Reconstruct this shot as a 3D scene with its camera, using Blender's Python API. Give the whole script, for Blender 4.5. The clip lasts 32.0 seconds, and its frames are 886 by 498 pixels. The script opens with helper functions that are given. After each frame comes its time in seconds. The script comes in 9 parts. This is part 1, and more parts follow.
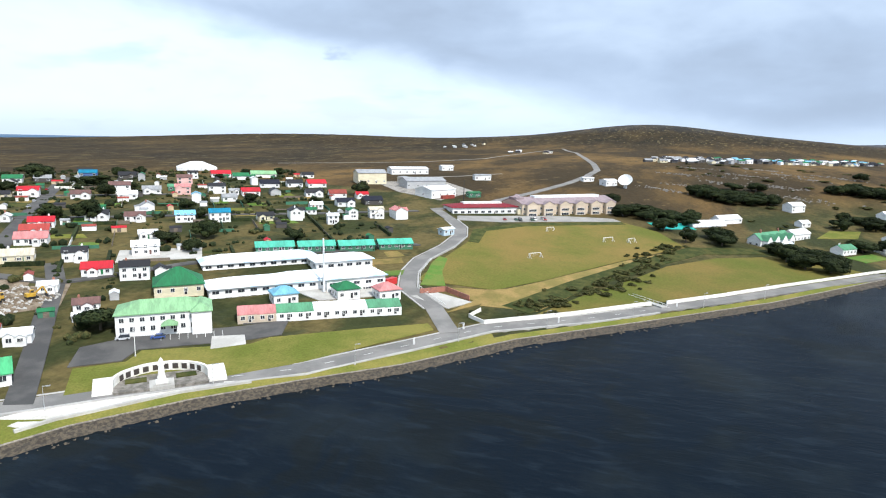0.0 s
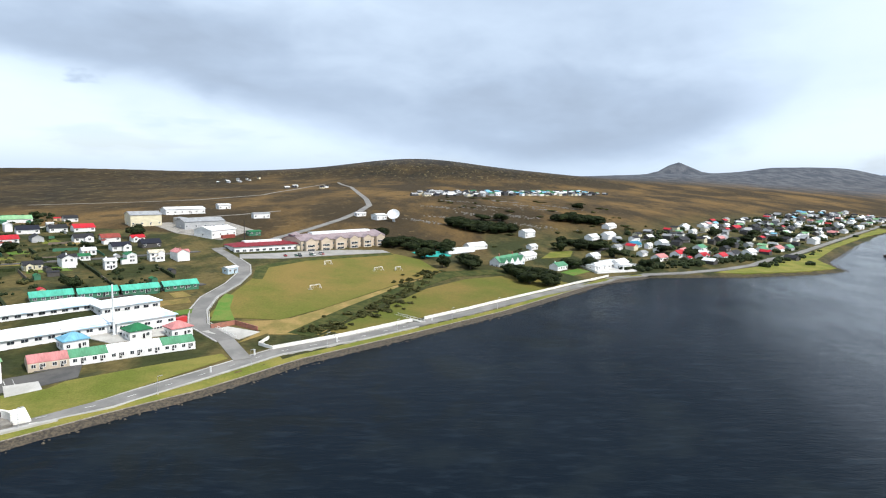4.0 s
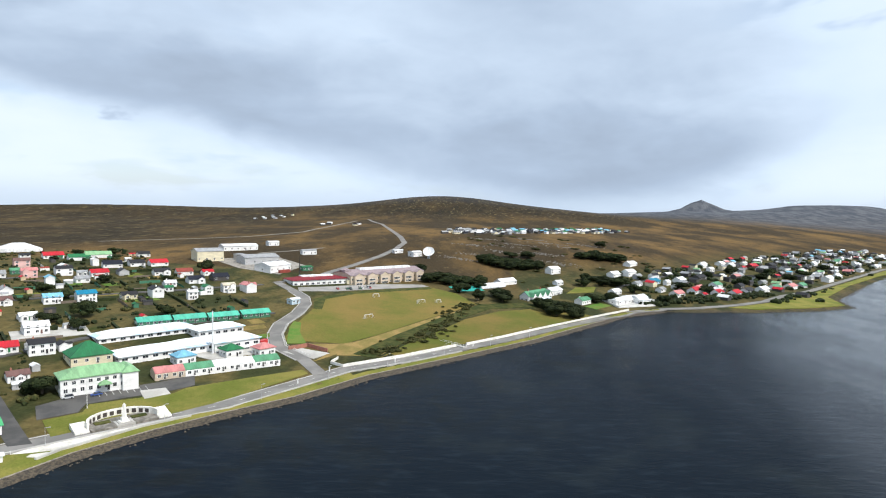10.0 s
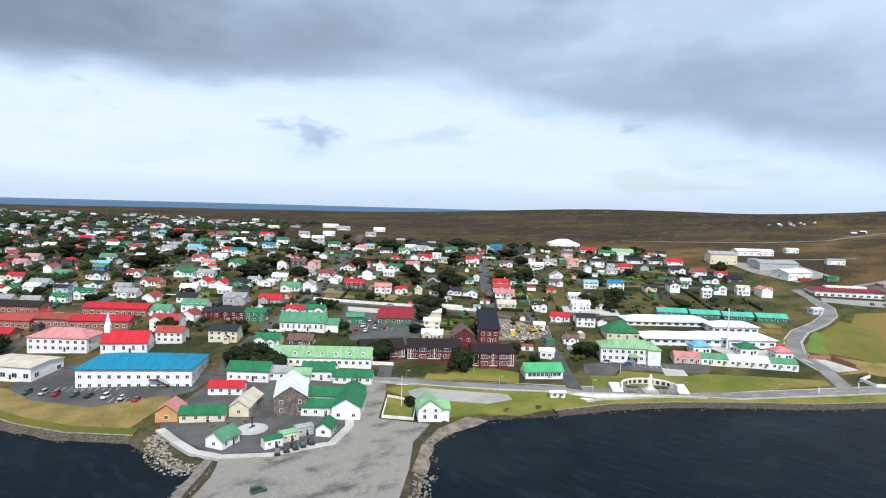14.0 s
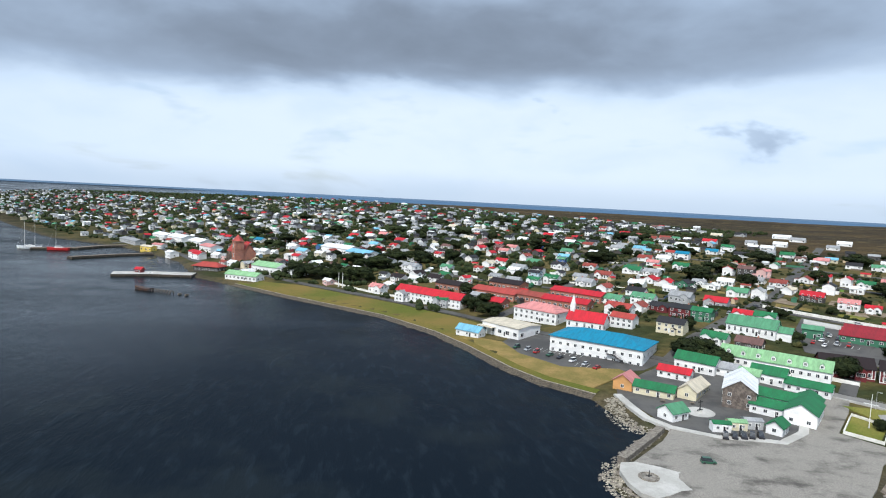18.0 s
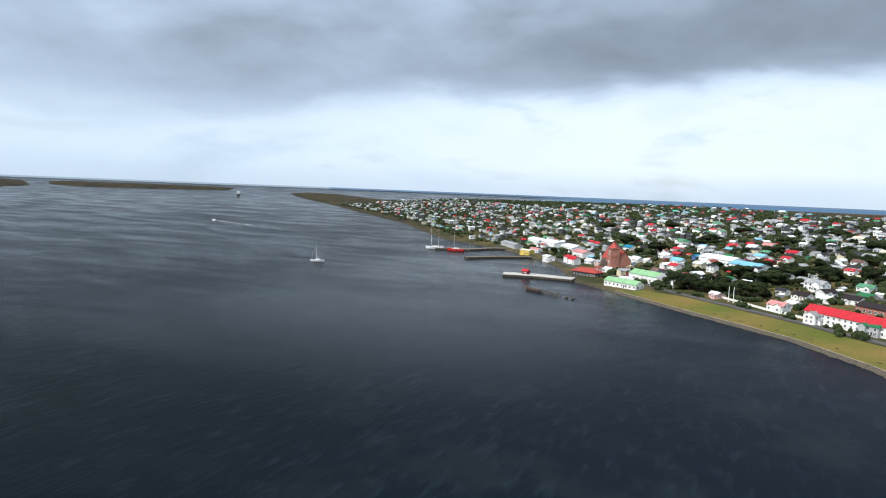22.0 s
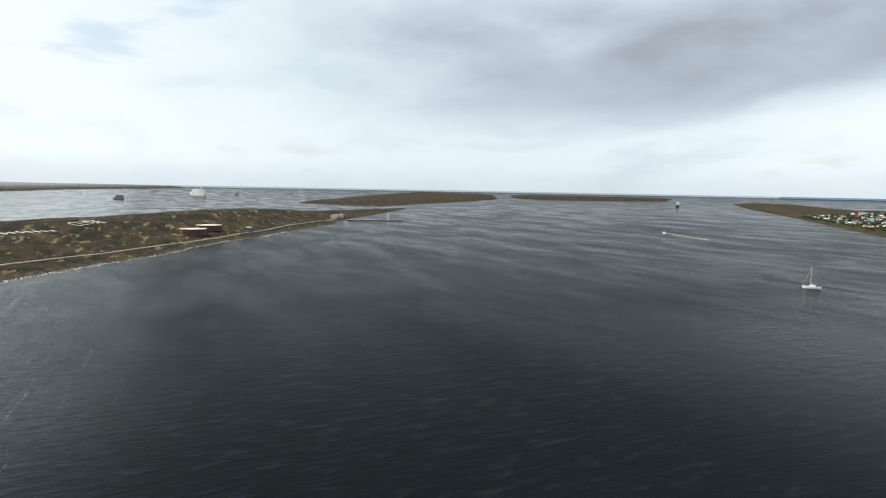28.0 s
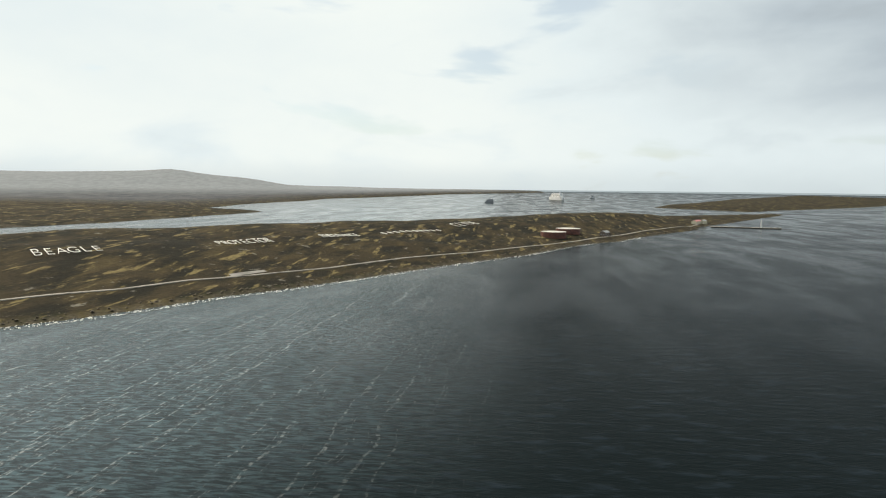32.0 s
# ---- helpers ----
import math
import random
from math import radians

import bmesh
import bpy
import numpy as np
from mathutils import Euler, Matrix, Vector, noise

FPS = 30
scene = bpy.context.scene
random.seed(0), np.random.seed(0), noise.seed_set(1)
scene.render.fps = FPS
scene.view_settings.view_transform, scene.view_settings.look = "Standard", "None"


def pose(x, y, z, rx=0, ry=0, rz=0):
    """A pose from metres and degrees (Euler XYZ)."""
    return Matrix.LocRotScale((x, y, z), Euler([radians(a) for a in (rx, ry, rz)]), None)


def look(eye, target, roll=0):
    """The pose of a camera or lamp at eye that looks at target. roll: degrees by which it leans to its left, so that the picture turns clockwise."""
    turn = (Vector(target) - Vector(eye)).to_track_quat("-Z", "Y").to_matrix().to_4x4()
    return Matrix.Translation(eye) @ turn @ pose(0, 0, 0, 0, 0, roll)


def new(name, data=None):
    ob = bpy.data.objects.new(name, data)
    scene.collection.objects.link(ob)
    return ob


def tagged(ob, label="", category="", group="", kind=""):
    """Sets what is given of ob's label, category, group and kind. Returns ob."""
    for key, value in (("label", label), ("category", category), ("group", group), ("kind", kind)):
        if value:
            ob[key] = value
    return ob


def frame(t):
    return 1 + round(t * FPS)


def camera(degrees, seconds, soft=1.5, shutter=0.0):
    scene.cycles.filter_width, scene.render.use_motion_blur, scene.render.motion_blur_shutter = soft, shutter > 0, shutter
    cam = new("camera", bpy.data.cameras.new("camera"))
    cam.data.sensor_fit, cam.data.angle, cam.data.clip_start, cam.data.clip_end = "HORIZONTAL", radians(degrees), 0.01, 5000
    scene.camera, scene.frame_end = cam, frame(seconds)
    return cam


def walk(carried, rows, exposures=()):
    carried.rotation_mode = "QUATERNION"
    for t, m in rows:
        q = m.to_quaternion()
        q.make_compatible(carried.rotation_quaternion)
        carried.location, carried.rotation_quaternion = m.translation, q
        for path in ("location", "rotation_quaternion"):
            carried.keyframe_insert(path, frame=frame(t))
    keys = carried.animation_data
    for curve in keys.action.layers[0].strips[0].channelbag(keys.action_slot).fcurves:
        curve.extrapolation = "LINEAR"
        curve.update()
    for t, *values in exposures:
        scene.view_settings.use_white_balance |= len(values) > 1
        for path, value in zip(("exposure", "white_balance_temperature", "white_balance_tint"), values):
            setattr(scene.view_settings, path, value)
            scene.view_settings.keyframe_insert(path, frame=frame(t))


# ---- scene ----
cam = camera(71.04, 32.0, soft=1.1)


def sight(x, y, z, yaw, pitch, roll):
    """A camera pose: yaw to the left of +y, pitch up and roll, in degrees."""
    return pose(x, y, z) @ pose(0, 0, 0, 0, 0, yaw) @ pose(0, 0, 0, 90 + pitch) @ pose(0, 0, 0, 0, 0, roll)


PATH = [
    (0, sight(-115.9, 1.8, 67.6, 109.13, -9.84, 1.23)),
    (0.5, sight(-110.7, 3.7, 68.9, 106.54, -9.44, 1.21)),
    (1, sight(-105.2, 5.6, 70.0, 104.09, -9.07, 1.12)),
    (1.5, sight(-99.3, 7.6, 71.2, 101.69, -8.68, 1.00)),
    (2, sight(-93.3, 9.5, 72.2, 99.34, -8.24, 0.84)),
    (2.5, sight(-87.6, 10.6, 73.2, 96.80, -7.88, 0.75)),
    (3, sight(-81.8, 11.4, 74.1, 94.14, -7.48, 0.82)),
    (3.5, sight(-76.3, 11.8, 75.1, 91.56, -7.08, 0.89)),
    (5.5, sight(-56.1, 11.6, 78.8, 81.57, -5.59, 0.81)),
    (6, sight(-51.5, 10.9, 79.9, 78.99, -5.22, 0.77)),
    (6.5, sight(-46.9, 10.0, 80.8, 76.28, -4.89, 0.72)),
    (7, sight(-42.1, 8.6, 81.5, 75.08, -4.61, 0.68)),
    (7.5, sight(-37.4, 7.2, 81.9, 75.15, -4.33, 0.71)),
    (8, sight(-33.3, 5.7, 82.1, 75.23, -4.08, 0.82)),
    (8.5, sight(-29.5, 4.1, 82.1, 78.88, -3.80, 0.99)),
    (9, sight(-26.4, 2.7, 82.2, 82.48, -3.59, 1.07)),
    (9.5, sight(-23.3, 1.2, 82.1, 86.68, -3.46, 1.08)),
    (10, sight(-20.1, -0.1, 81.8, 91.08, -3.51, 1.14)),
    (10.5, sight(-16.8, -1.6, 81.5, 97.45, -3.63, 1.24)),
    (11, sight(-13.4, -2.7, 81.3, 104.19, -3.74, 1.35)),
    (11.5, sight(-9.9, -2.8, 81.0, 111.27, -3.84, 1.37)),
    (12, sight(-6.6, -2.1, 80.5, 116.27, -3.87, 1.37)),
    (12.5, sight(-3.1, -1.1, 80.1, 121.67, -3.91, 1.38)),
    (13, sight(0.0, 0.0, 80.0, 125.99, -3.98, 1.50)),
    (13.5, sight(3.3, 1.2, 79.4, 130.67, -4.00, 1.58)),
    (15.5, sight(14.3, 7.8, 76.8, 149.99, -4.13, 1.88)),
    (16, sight(16.8, 9.9, 76.5, 155.54, -4.29, 2.13)),
    (16.5, sight(19.3, 12.5, 75.8, 161.04, -4.39, 2.27)),
    (17, sight(21.3, 15.1, 75.1, 165.01, -4.46, 2.47)),
    (17.5, sight(23.3, 17.5, 74.3, 169.55, -4.58, 2.74)),
    (18, sight(25.1, 19.5, 73.7, 173.89, -4.70, 2.92)),
    (18.5, sight(27.0, 21.2, 73.3, 180.00, -4.89, 2.90)),
    (19, sight(29.0, 22.3, 73.3, 183.97, -5.02, 2.89)),
    (19.5, sight(32.0, 22.6, 73.5, 189.23, -5.26, 2.87)),
    (20, sight(34.9, 22.7, 73.6, 192.73, -5.36, 2.85)),
    (20.5, sight(38.7, 22.5, 73.9, 195.66, -5.45, 2.66)),
    (21, sight(43.1, 21.8, 74.1, 198.12, -5.51, 2.49)),
    (21.5, sight(47.6, 21.1, 73.5, 201.72, -5.51, 2.34)),
    (22, sight(51.9, 20.4, 72.5, 205.08, -5.48, 2.33)),
    (22.5, sight(56.5, 19.6, 72.6, 208.98, -5.51, 2.03)),
    (23, sight(61.1, 18.6, 72.5, 212.49, -5.50, 1.98)),
    (23.5, sight(65.9, 17.6, 72.0, 215.69, -5.50, 1.92)),
    (24, sight(70.6, 16.6, 71.5, 217.89, -5.43, 1.87)),
    (24.5, sight(75.3, 15.6, 71.7, 219.57, -5.43, 1.73)),
    (26.5, sight(95.2, 11.8, 72.5, 231.24, -5.54, 1.24)),
    (27, sight(99.8, 11.5, 72.5, 235.02, -5.56, 1.22)),
    (27.5, sight(104.3, 11.4, 72.4, 239.32, -5.60, 1.17)),
    (28, sight(108.7, 11.3, 72.4, 243.41, -5.65, 1.09)),
    (28.5, sight(113.1, 11.3, 72.4, 247.31, -5.68, 1.09)),
    (29, sight(117.4, 11.5, 72.3, 250.93, -5.69, 1.05)),
    (29.5, sight(121.2, 12.1, 72.2, 254.51, -5.72, 0.99)),
    (30, sight(124.5, 12.9, 72.1, 258.10, -5.71, 0.83)),
    (30.5, sight(127.1, 13.5, 72.0, 262.56, -5.74, 0.74)),
    (31, sight(129.1, 13.9, 71.9, 266.83, -5.75, 0.74)),
    (31.5, sight(130.7, 14.3, 71.8, 271.00, -5.75, 0.69)),
    (32, sight(131.9, 14.7, 71.6, 275.15, -5.73, 0.58)),
]
EXPOSURES = [(0, 0.14, 5850, 10), (6, 0.0, 6050, 10), (10, -0.04, 6050, 10), (13, -0.1, 5850, 10), (19, -0.18, 5800, 9), (24, 0.05, 6250, 9), (28, 0.04, 6750, 8), (32, -0.06, 7150, 6)]
walk(cam, PATH, EXPOSURES)
# ---- light: cloudy sky with bright breaks, sun high in the north ----
SUN_TURN, SUN_HEIGHT = 56.0, 50.0   # degrees: direction towards the sun from +x, and its elevation
world = bpy.data.worlds.new("sky")
scene.world = world
world.use_nodes = True


def wire(tree):
    """Short hands for a node tree: node(kind, **settings), link(a, b) and math(op, a, b)."""
    nodes, links = tree.nodes, tree.links

    def node(kind, inputs=None, **settings):
        n = nodes.new(kind)
        for key, value in settings.items():
            setattr(n, key, value)
        for key, value in (inputs or {}).items():
            if isinstance(value, bpy.types.NodeSocket):
                links.new(value, n.inputs[key])
            else:
                n.inputs[key].default_value = value
        return n

    def calc(op, a, b=0.0, c=0.0):
        n = node("ShaderNodeMath", {0: a, 1: b, 2: c}, operation=op)
        return n.outputs[0]

    def mix(fac, a, b):
        n = node("ShaderNodeMix", data_type="RGBA")
        for key, value in ((0, fac), (6, a), (7, b)):
            if isinstance(value, bpy.types.NodeSocket):
                links.new(value, n.inputs[key])
            else:
                n.inputs[key].default_value = value if key == 0 else (*value, 1)
        return n.outputs[2]

    def smooth(x, lo, hi, to=(0.0, 1.0)):
        n = node("ShaderNodeMapRange", {0: x, 1: lo, 2: hi, 3: to[0], 4: to[1]}, interpolation_type="SMOOTHSTEP")
        return n.outputs[0]

    return node, calc, mix, smooth, links


# az from +x, lower edge of the cloud sheet, how heavy the sheet is, how hazy the band under it
CLOUD_SHEET = [
    (100, 14, 0.10, 0.05), (130, 13, 0.06, 0.04), (147, 6, 0.16, 0.06), (158, 0.5, 0.52, 0.12), (172, 0.0, 0.62, 0.15), (184, 1.5, 0.50, 0.20), (194, 4.5, 0.50, 0.12),
    (203, 5.5, 0.58, 0.06), (213, 7.0, 0.62, 0.05), (224, 11.0, 0.62, 0.06), (243, 8.6, 0.66, 0.02), (262, 9.2, 0.72, 0.00), (275, 8.2, 0.72, 0.00), (288, 8.0, 0.66, 0.04),
    (302, 7.0, 0.62, 0.12), (316, 4.5, 0.56, 0.24), (330, 5.0, 0.54, 0.26), (343, 6.0, 0.42, 0.24), (352, 7.0, 0.26, 0.16), (366, 8.0, 0.05, 0.04), (384, 4.0, 0.12, 0.10), (400, 8.0, 0.20, 0.05), (430, 14, 0.10, 0.05),
]


def build_sky():
    tree = world.node_tree
    tree.nodes.clear()
    node, calc, mix, smooth, links = wire(tree)
    way = node("ShaderNodeTexCoord").outputs["Generated"]
    x, y, z = node("ShaderNodeSeparateXYZ", {0: way}).outputs
    c, s = math.cos(radians(265)), math.sin(radians(265))
    side = calc("SUBTRACT", calc("MULTIPLY", y, c), calc("MULTIPLY", x, s))
    fore = calc("ADD", calc("MULTIPLY", x, c), calc("MULTIPLY", y, s))
    turn = calc("ADD", calc("DEGREES", calc("ARCTAN2", side, fore)), 265.0)
    height = calc("DEGREES", calc("ARCSINE", z))

    def clouds(wide, tall, detail, rough=0.55, bend=0.0, seed=0.0):
        """Soft noise over the dome, stretched along the horizon: size in degrees."""
        at = node("ShaderNodeCombineXYZ", {0: calc("DIVIDE", turn, wide), 1: calc("DIVIDE", height, tall), 2: seed}).outputs[0]
        n = node("ShaderNodeTexNoise", {"Vector": at, "Scale": 1.0, "Detail": detail, "Roughness": rough, "Distortion": bend}).outputs[0]
        return calc("SUBTRACT", n, 0.5)

    def by_turn(column, full):
        ramp = node("ShaderNodeValToRGB", {0: calc("DIVIDE", calc("SUBTRACT", turn, 85.0), 360.0)})
        ramp.color_ramp.interpolation = "B_SPLINE"
        stops = ramp.color_ramp.elements
        for k, row in enumerate(CLOUD_SHEET):
            e = stops[0] if k == 0 else stops[-1] if k == len(CLOUD_SHEET) - 1 else stops.new((row[0] - 85) / 360)
            e.position, e.color = (row[0] - 85) / 360, (row[column] / full,) * 3 + (1,)
        return calc("MULTIPLY", ramp.outputs[0], full)

    broad, mass, wisp, fine = clouds(30, 9, 2.0, 0.45, 0.2), clouds(13, 5.5, 4.0, 0.5, 0.3, 3.0), clouds(6.5, 3.0, 5.0, 0.5, 0.3, 7.0), clouds(2.4, 1.3, 4.0, 0.5, 0.2, 11.0)
    edge = calc("ADD", by_turn(1, 16.0), calc("ADD", calc("MULTIPLY", mass, 7.0), calc("MULTIPLY", wisp, 2.2)))
    over = smooth(calc("SUBTRACT", height, edge), -1.2, 3.2)
    # the sheet: heaviest a little above its edge, thinner and torn higher up
    folds = calc("ADD", calc("ADD", calc("MULTIPLY", broad, 0.85), calc("MULTIPLY", mass, 0.55)), calc("MULTIPLY", wisp, 0.22))
    thin = smooth(calc("SUBTRACT", height, edge), 5.0, 13.0, (1.0, 0.70))
    sheet = calc("MULTIPLY", calc("MULTIPLY", by_turn(2, 1.0), calc("ADD", 0.95, calc("MULTIPLY", folds, 1.15))), thin)
    # small grey puffs and streaks in the bright band below
    puffs = calc("MULTIPLY", smooth(calc("ADD", clouds(9.0, 4.2, 4.0, 0.5, 0.3, 23.0), calc("MULTIPLY", fine, 0.22)), 0.10, 0.22), calc("MULTIPLY", smooth(height, 3.0, 4.6), calc("MULTIPLY", smooth(turn, 196.0, 214.0), smooth(turn, 300.0, 284.0))))
    low = calc("ADD", by_turn(3, 1.0), calc("ADD", calc("MULTIPLY", puffs, 0.30), calc("MULTIPLY", smooth(mass, -0.05, 0.25), 0.16)))
    value = calc("ADD", calc("MULTIPLY", over, sheet), calc("MULTIPLY", calc("SUBTRACT", 1.0, over), low))
    value = calc("ADD", value, calc("MULTIPLY", fine, 0.05))
    ramp = node("ShaderNodeValToRGB", {0: value})
    ramp.color_ramp.interpolation = "LINEAR"
    stops = ramp.color_ramp.elements
    for place, colour in ((0.0, (0.96, 1.03, 1.08)), (0.22, (0.80, 0.91, 1.02)), (0.50, (0.51, 0.60, 0.715)), (0.75, (0.325, 0.375, 0.445)), (1.0, (0.21, 0.24, 0.28))):
        e = stops.new(place) if 0 < place < 1 else stops[0 if place < 0.5 else len(stops) - 1]
        e.position, e.color = place, (*colour, 1)
    clear = node("ShaderNodeTexSky", sky_type="NISHITA", sun_disc=False, sun_elevation=radians(SUN_HEIGHT), sun_rotation=radians(90 - SUN_TURN))
    blue = node("ShaderNodeVectorMath", {0: clear.outputs[0], "Scale": 0.13}, operation="SCALE").outputs[0]
    open_sky = calc("MULTIPLY", smooth(clouds(14, 4.5, 4.0, 0.5, 0.3, 17.0), 0.06, 0.18), smooth(value, 0.42, 0.15))
    tone = mix(calc("MULTIPLY", open_sky, 0.45), ramp.outputs[0], blue)
    # the far, low air is pale grey-blue
    tone = mix(smooth(height, 2.8, -0.2, (0.0, 0.62)), tone, (0.62, 0.715, 0.81))
    out = node("ShaderNodeBackground", {0: tone, 1: 1.0})
    links.new(out.outputs[0], node("ShaderNodeOutputWorld").inputs[0])


build_sky()

sun = new("sun", bpy.data.lights.new("sun", "SUN"))
sun.data.energy, sun.data.angle, sun.data.color = 4.7, radians(1.5), (1.0, 0.90, 0.77)
_a, _e = radians(SUN_TURN), radians(SUN_HEIGHT)
sun.matrix_world = look((math.cos(_a) * math.cos(_e) * 500, math.sin(_a) * math.cos(_e) * 500, math.sin(_e) * 500), (0, 0, 0))

# ---- materials ----
def material(name, colour, second=None, rough=0.7, metal=0.0, scale=1.0, fine=8.0, bump=0.15, vary=0.12, lo=0.38, hi=0.62, stretch=(1, 1, 1), spec=0.5):
    """A weathered surface: two colours mixed by broad stains, fine grain, relief, and a small change from piece to piece."""
    m = bpy.data.materials.new(name)
    m.use_nodes = True
    tree = m.node_tree
    tree.nodes.clear()
    node, calc, mix, smooth, links = wire(tree)
    where = node("ShaderNodeTexCoord").outputs["Object"]
    if stretch != (1, 1, 1):
        where = node("ShaderNodeMapping", {0: where, 3: stretch}).outputs[0]
    broad = node("ShaderNodeTexNoise", {"Vector": where, "Scale": scale * 0.2, "Detail": 5.0, "Roughness": 0.6}).outputs[0]
    grain = node("ShaderNodeTexNoise", {"Vector": where, "Scale": fine * 0.2, "Detail": 4.0, "Roughness": 0.65}).outputs[0]
    second = second or tuple(c * 0.8 for c in colour)
    tone = mix(smooth(broad, lo, hi), colour, second)
    each = node("ShaderNodeObjectInfo").outputs["Random"]
    light = calc("ADD", 1 - vary / 2, calc("MULTIPLY", each, vary))
    light = calc("MULTIPLY", light, smooth(grain, 0.25, 0.75, (1 - vary, 1 + vary * 0.6)))
    tone = node("ShaderNodeVectorMath", {0: tone, "Scale": light}, operation="SCALE").outputs[0]
    lumps = node("ShaderNodeBump", {"Strength": bump, "Distance": 0.1, "Height": grain}).outputs[0]
    shade = node("ShaderNodeBsdfPrincipled", {"Base Color": tone, "Roughness": rough, "Metallic": metal, "Normal": lumps, "Specular IOR Level": spec})
    links.new(shade.outputs[0], node("ShaderNodeOutputMaterial").inputs[0])
    return m


def sheet_roof(name, colour, rough=0.62):
    """Painted corrugated iron: ribs down the slope are too fine to see, but streaks of fading and rust are not."""
    return material(name, colour, tuple(0.74 * c + 0.006 for c in colour), rough=rough, scale=1.2, fine=6, bump=0.12, vary=0.16, stretch=(3.0, 0.6, 0.6), spec=0.2)


ROOF = {
    "sky": material("white_and_pale_blue_iron", (0.80, 0.83, 0.85), (0.46, 0.63, 0.78), rough=0.55, scale=0.5, fine=5, bump=0.1, vary=0.06, lo=0.50, hi=0.62, spec=0.3),
    "red": sheet_roof("red_iron", (0.47, 0.020, 0.032)), "rust": sheet_roof("rust_iron", (0.27, 0.06, 0.045)), "orange": sheet_roof("orange_iron", (0.37, 0.060, 0.048)),
    "green": sheet_roof("green_iron", (0.026, 0.165, 0.065)), "pale": sheet_roof("pale_green_iron", (0.25, 0.45, 0.235)), "teal": sheet_roof("teal_iron", (0.10, 0.46, 0.33)), "bright": sheet_roof("bright_green_iron", (0.085, 0.40, 0.17)),
    "mint": sheet_roof("mint_iron", (0.10, 0.28, 0.155)), "blue": sheet_roof("blue_iron", (0.016, 0.20, 0.33)), "cyan": sheet_roof("pale_blue_iron", (0.20, 0.46, 0.62)), "navy": sheet_roof("navy_iron", (0.014, 0.016, 0.028)),
    "white": sheet_roof("white_iron", (0.80, 0.82, 0.83)), "grey": sheet_roof("grey_iron", (0.32, 0.33, 0.34)), "dark": sheet_roof("dark_iron", (0.028, 0.028, 0.032)),
    "crimson": sheet_roof("crimson_iron", (0.24, 0.022, 0.032)), "maroon": sheet_roof("maroon_iron", (0.022, 0.014, 0.015)), "pink": sheet_roof("faded_red_iron", (0.58, 0.24, 0.23)), "brown": sheet_roof("brown_iron", (0.16, 0.09, 0.08)),
    "lilac": sheet_roof("grey_mauve_iron", (0.30, 0.24, 0.25)), "cream": sheet_roof("cream_iron", (0.62, 0.56, 0.44)),
}


def paint(name, colour):
    return material(name, colour, tuple(0.86 * c for c in colour), rough=0.6, scale=0.8, fine=5, bump=0.08, vary=0.10, stretch=(1, 1, 3))


WALL = {
    "white": paint("white_boards", (0.84, 0.84, 0.83)), "cream": paint("cream_boards", (0.70, 0.64, 0.46)), "grey": paint("grey_boards", (0.42, 0.43, 0.44)),
    "blue": paint("blue_boards", (0.07, 0.13, 0.30)), "pale": paint("pale_blue_boards", (0.50, 0.62, 0.70)), "red": paint("red_boards", (0.14, 0.016, 0.020)), "green": paint("green_boards", (0.05, 0.17, 0.10)),
    "yellow": paint("yellow_boards", (0.75, 0.55, 0.10)), "pink": paint("pink_boards", (0.70, 0.45, 0.42)), "dark": paint("dark_boards", (0.07, 0.065, 0.06)),
    "stone": material("grey_stone_wall", (0.20, 0.165, 0.14), (0.10, 0.082, 0.07), rough=0.9, scale=4, fine=14, bump=0.5, vary=0.2), "brick": material("red_brick_wall", (0.40, 0.17, 0.11), (0.28, 0.13, 0.10), rough=0.9, scale=4, fine=20, bump=0.4, vary=0.2),
    "buff": paint("buff_boards", (0.56, 0.47, 0.36)), "tan": paint("tan_boards", (0.55, 0.44, 0.28)), "orange": paint("orange_boards", (0.62, 0.33, 0.12)),
}
GLASS = material("window_glass", (0.03, 0.035, 0.045), (0.06, 0.07, 0.08), rough=0.12, scale=1, bump=0.0, vary=0.3, spec=0.6)
FRAME = material("white_window_paint", (0.80, 0.80, 0.78), rough=0.5, bump=0.02)
ASPHALT = material("asphalt", (0.055, 0.054, 0.053), (0.090, 0.087, 0.082), rough=0.9, scale=0.5, fine=20, bump=0.2, vary=0.12)
PALE_ROAD = material("worn_pale_asphalt", (0.25, 0.245, 0.23), (0.33, 0.32, 0.30), rough=0.9, scale=0.4, fine=18, bump=0.2)
SHORE_ROAD = material("shore_road_asphalt", (0.150, 0.146, 0.137), (0.215, 0.207, 0.193), rough=0.9, scale=0.4, fine=18, bump=0.2)
CONCRETE = material("pale_concrete", (0.48, 0.47, 0.44), (0.37, 0.36, 0.33), rough=0.85, scale=0.6, fine=12, bump=0.2)
GRAVEL = material("pale_gravel_hardstand", (0.265, 0.248, 0.218), (0.085, 0.078, 0.068), rough=0.95, scale=0.5, fine=14, bump=0.4, vary=0.4, lo=0.47, hi=0.74, stretch=(1, 1.5, 1))
PALE_YARD = material("pale_swept_yard", (0.60, 0.59, 0.56), (0.46, 0.45, 0.42), rough=0.85, scale=0.8, fine=12, bump=0.15, vary=0.15)
KERB = material("kerb_concrete", (0.40, 0.39, 0.37), rough=0.85)
PAINT_LINE = material("white_line_paint", (0.72, 0.72, 0.70), rough=0.7, vary=0.2)
WHITEWASH = material("whitewashed_wall", (0.80, 0.79, 0.75), (0.66, 0.64, 0.58), rough=0.8, scale=1.5)
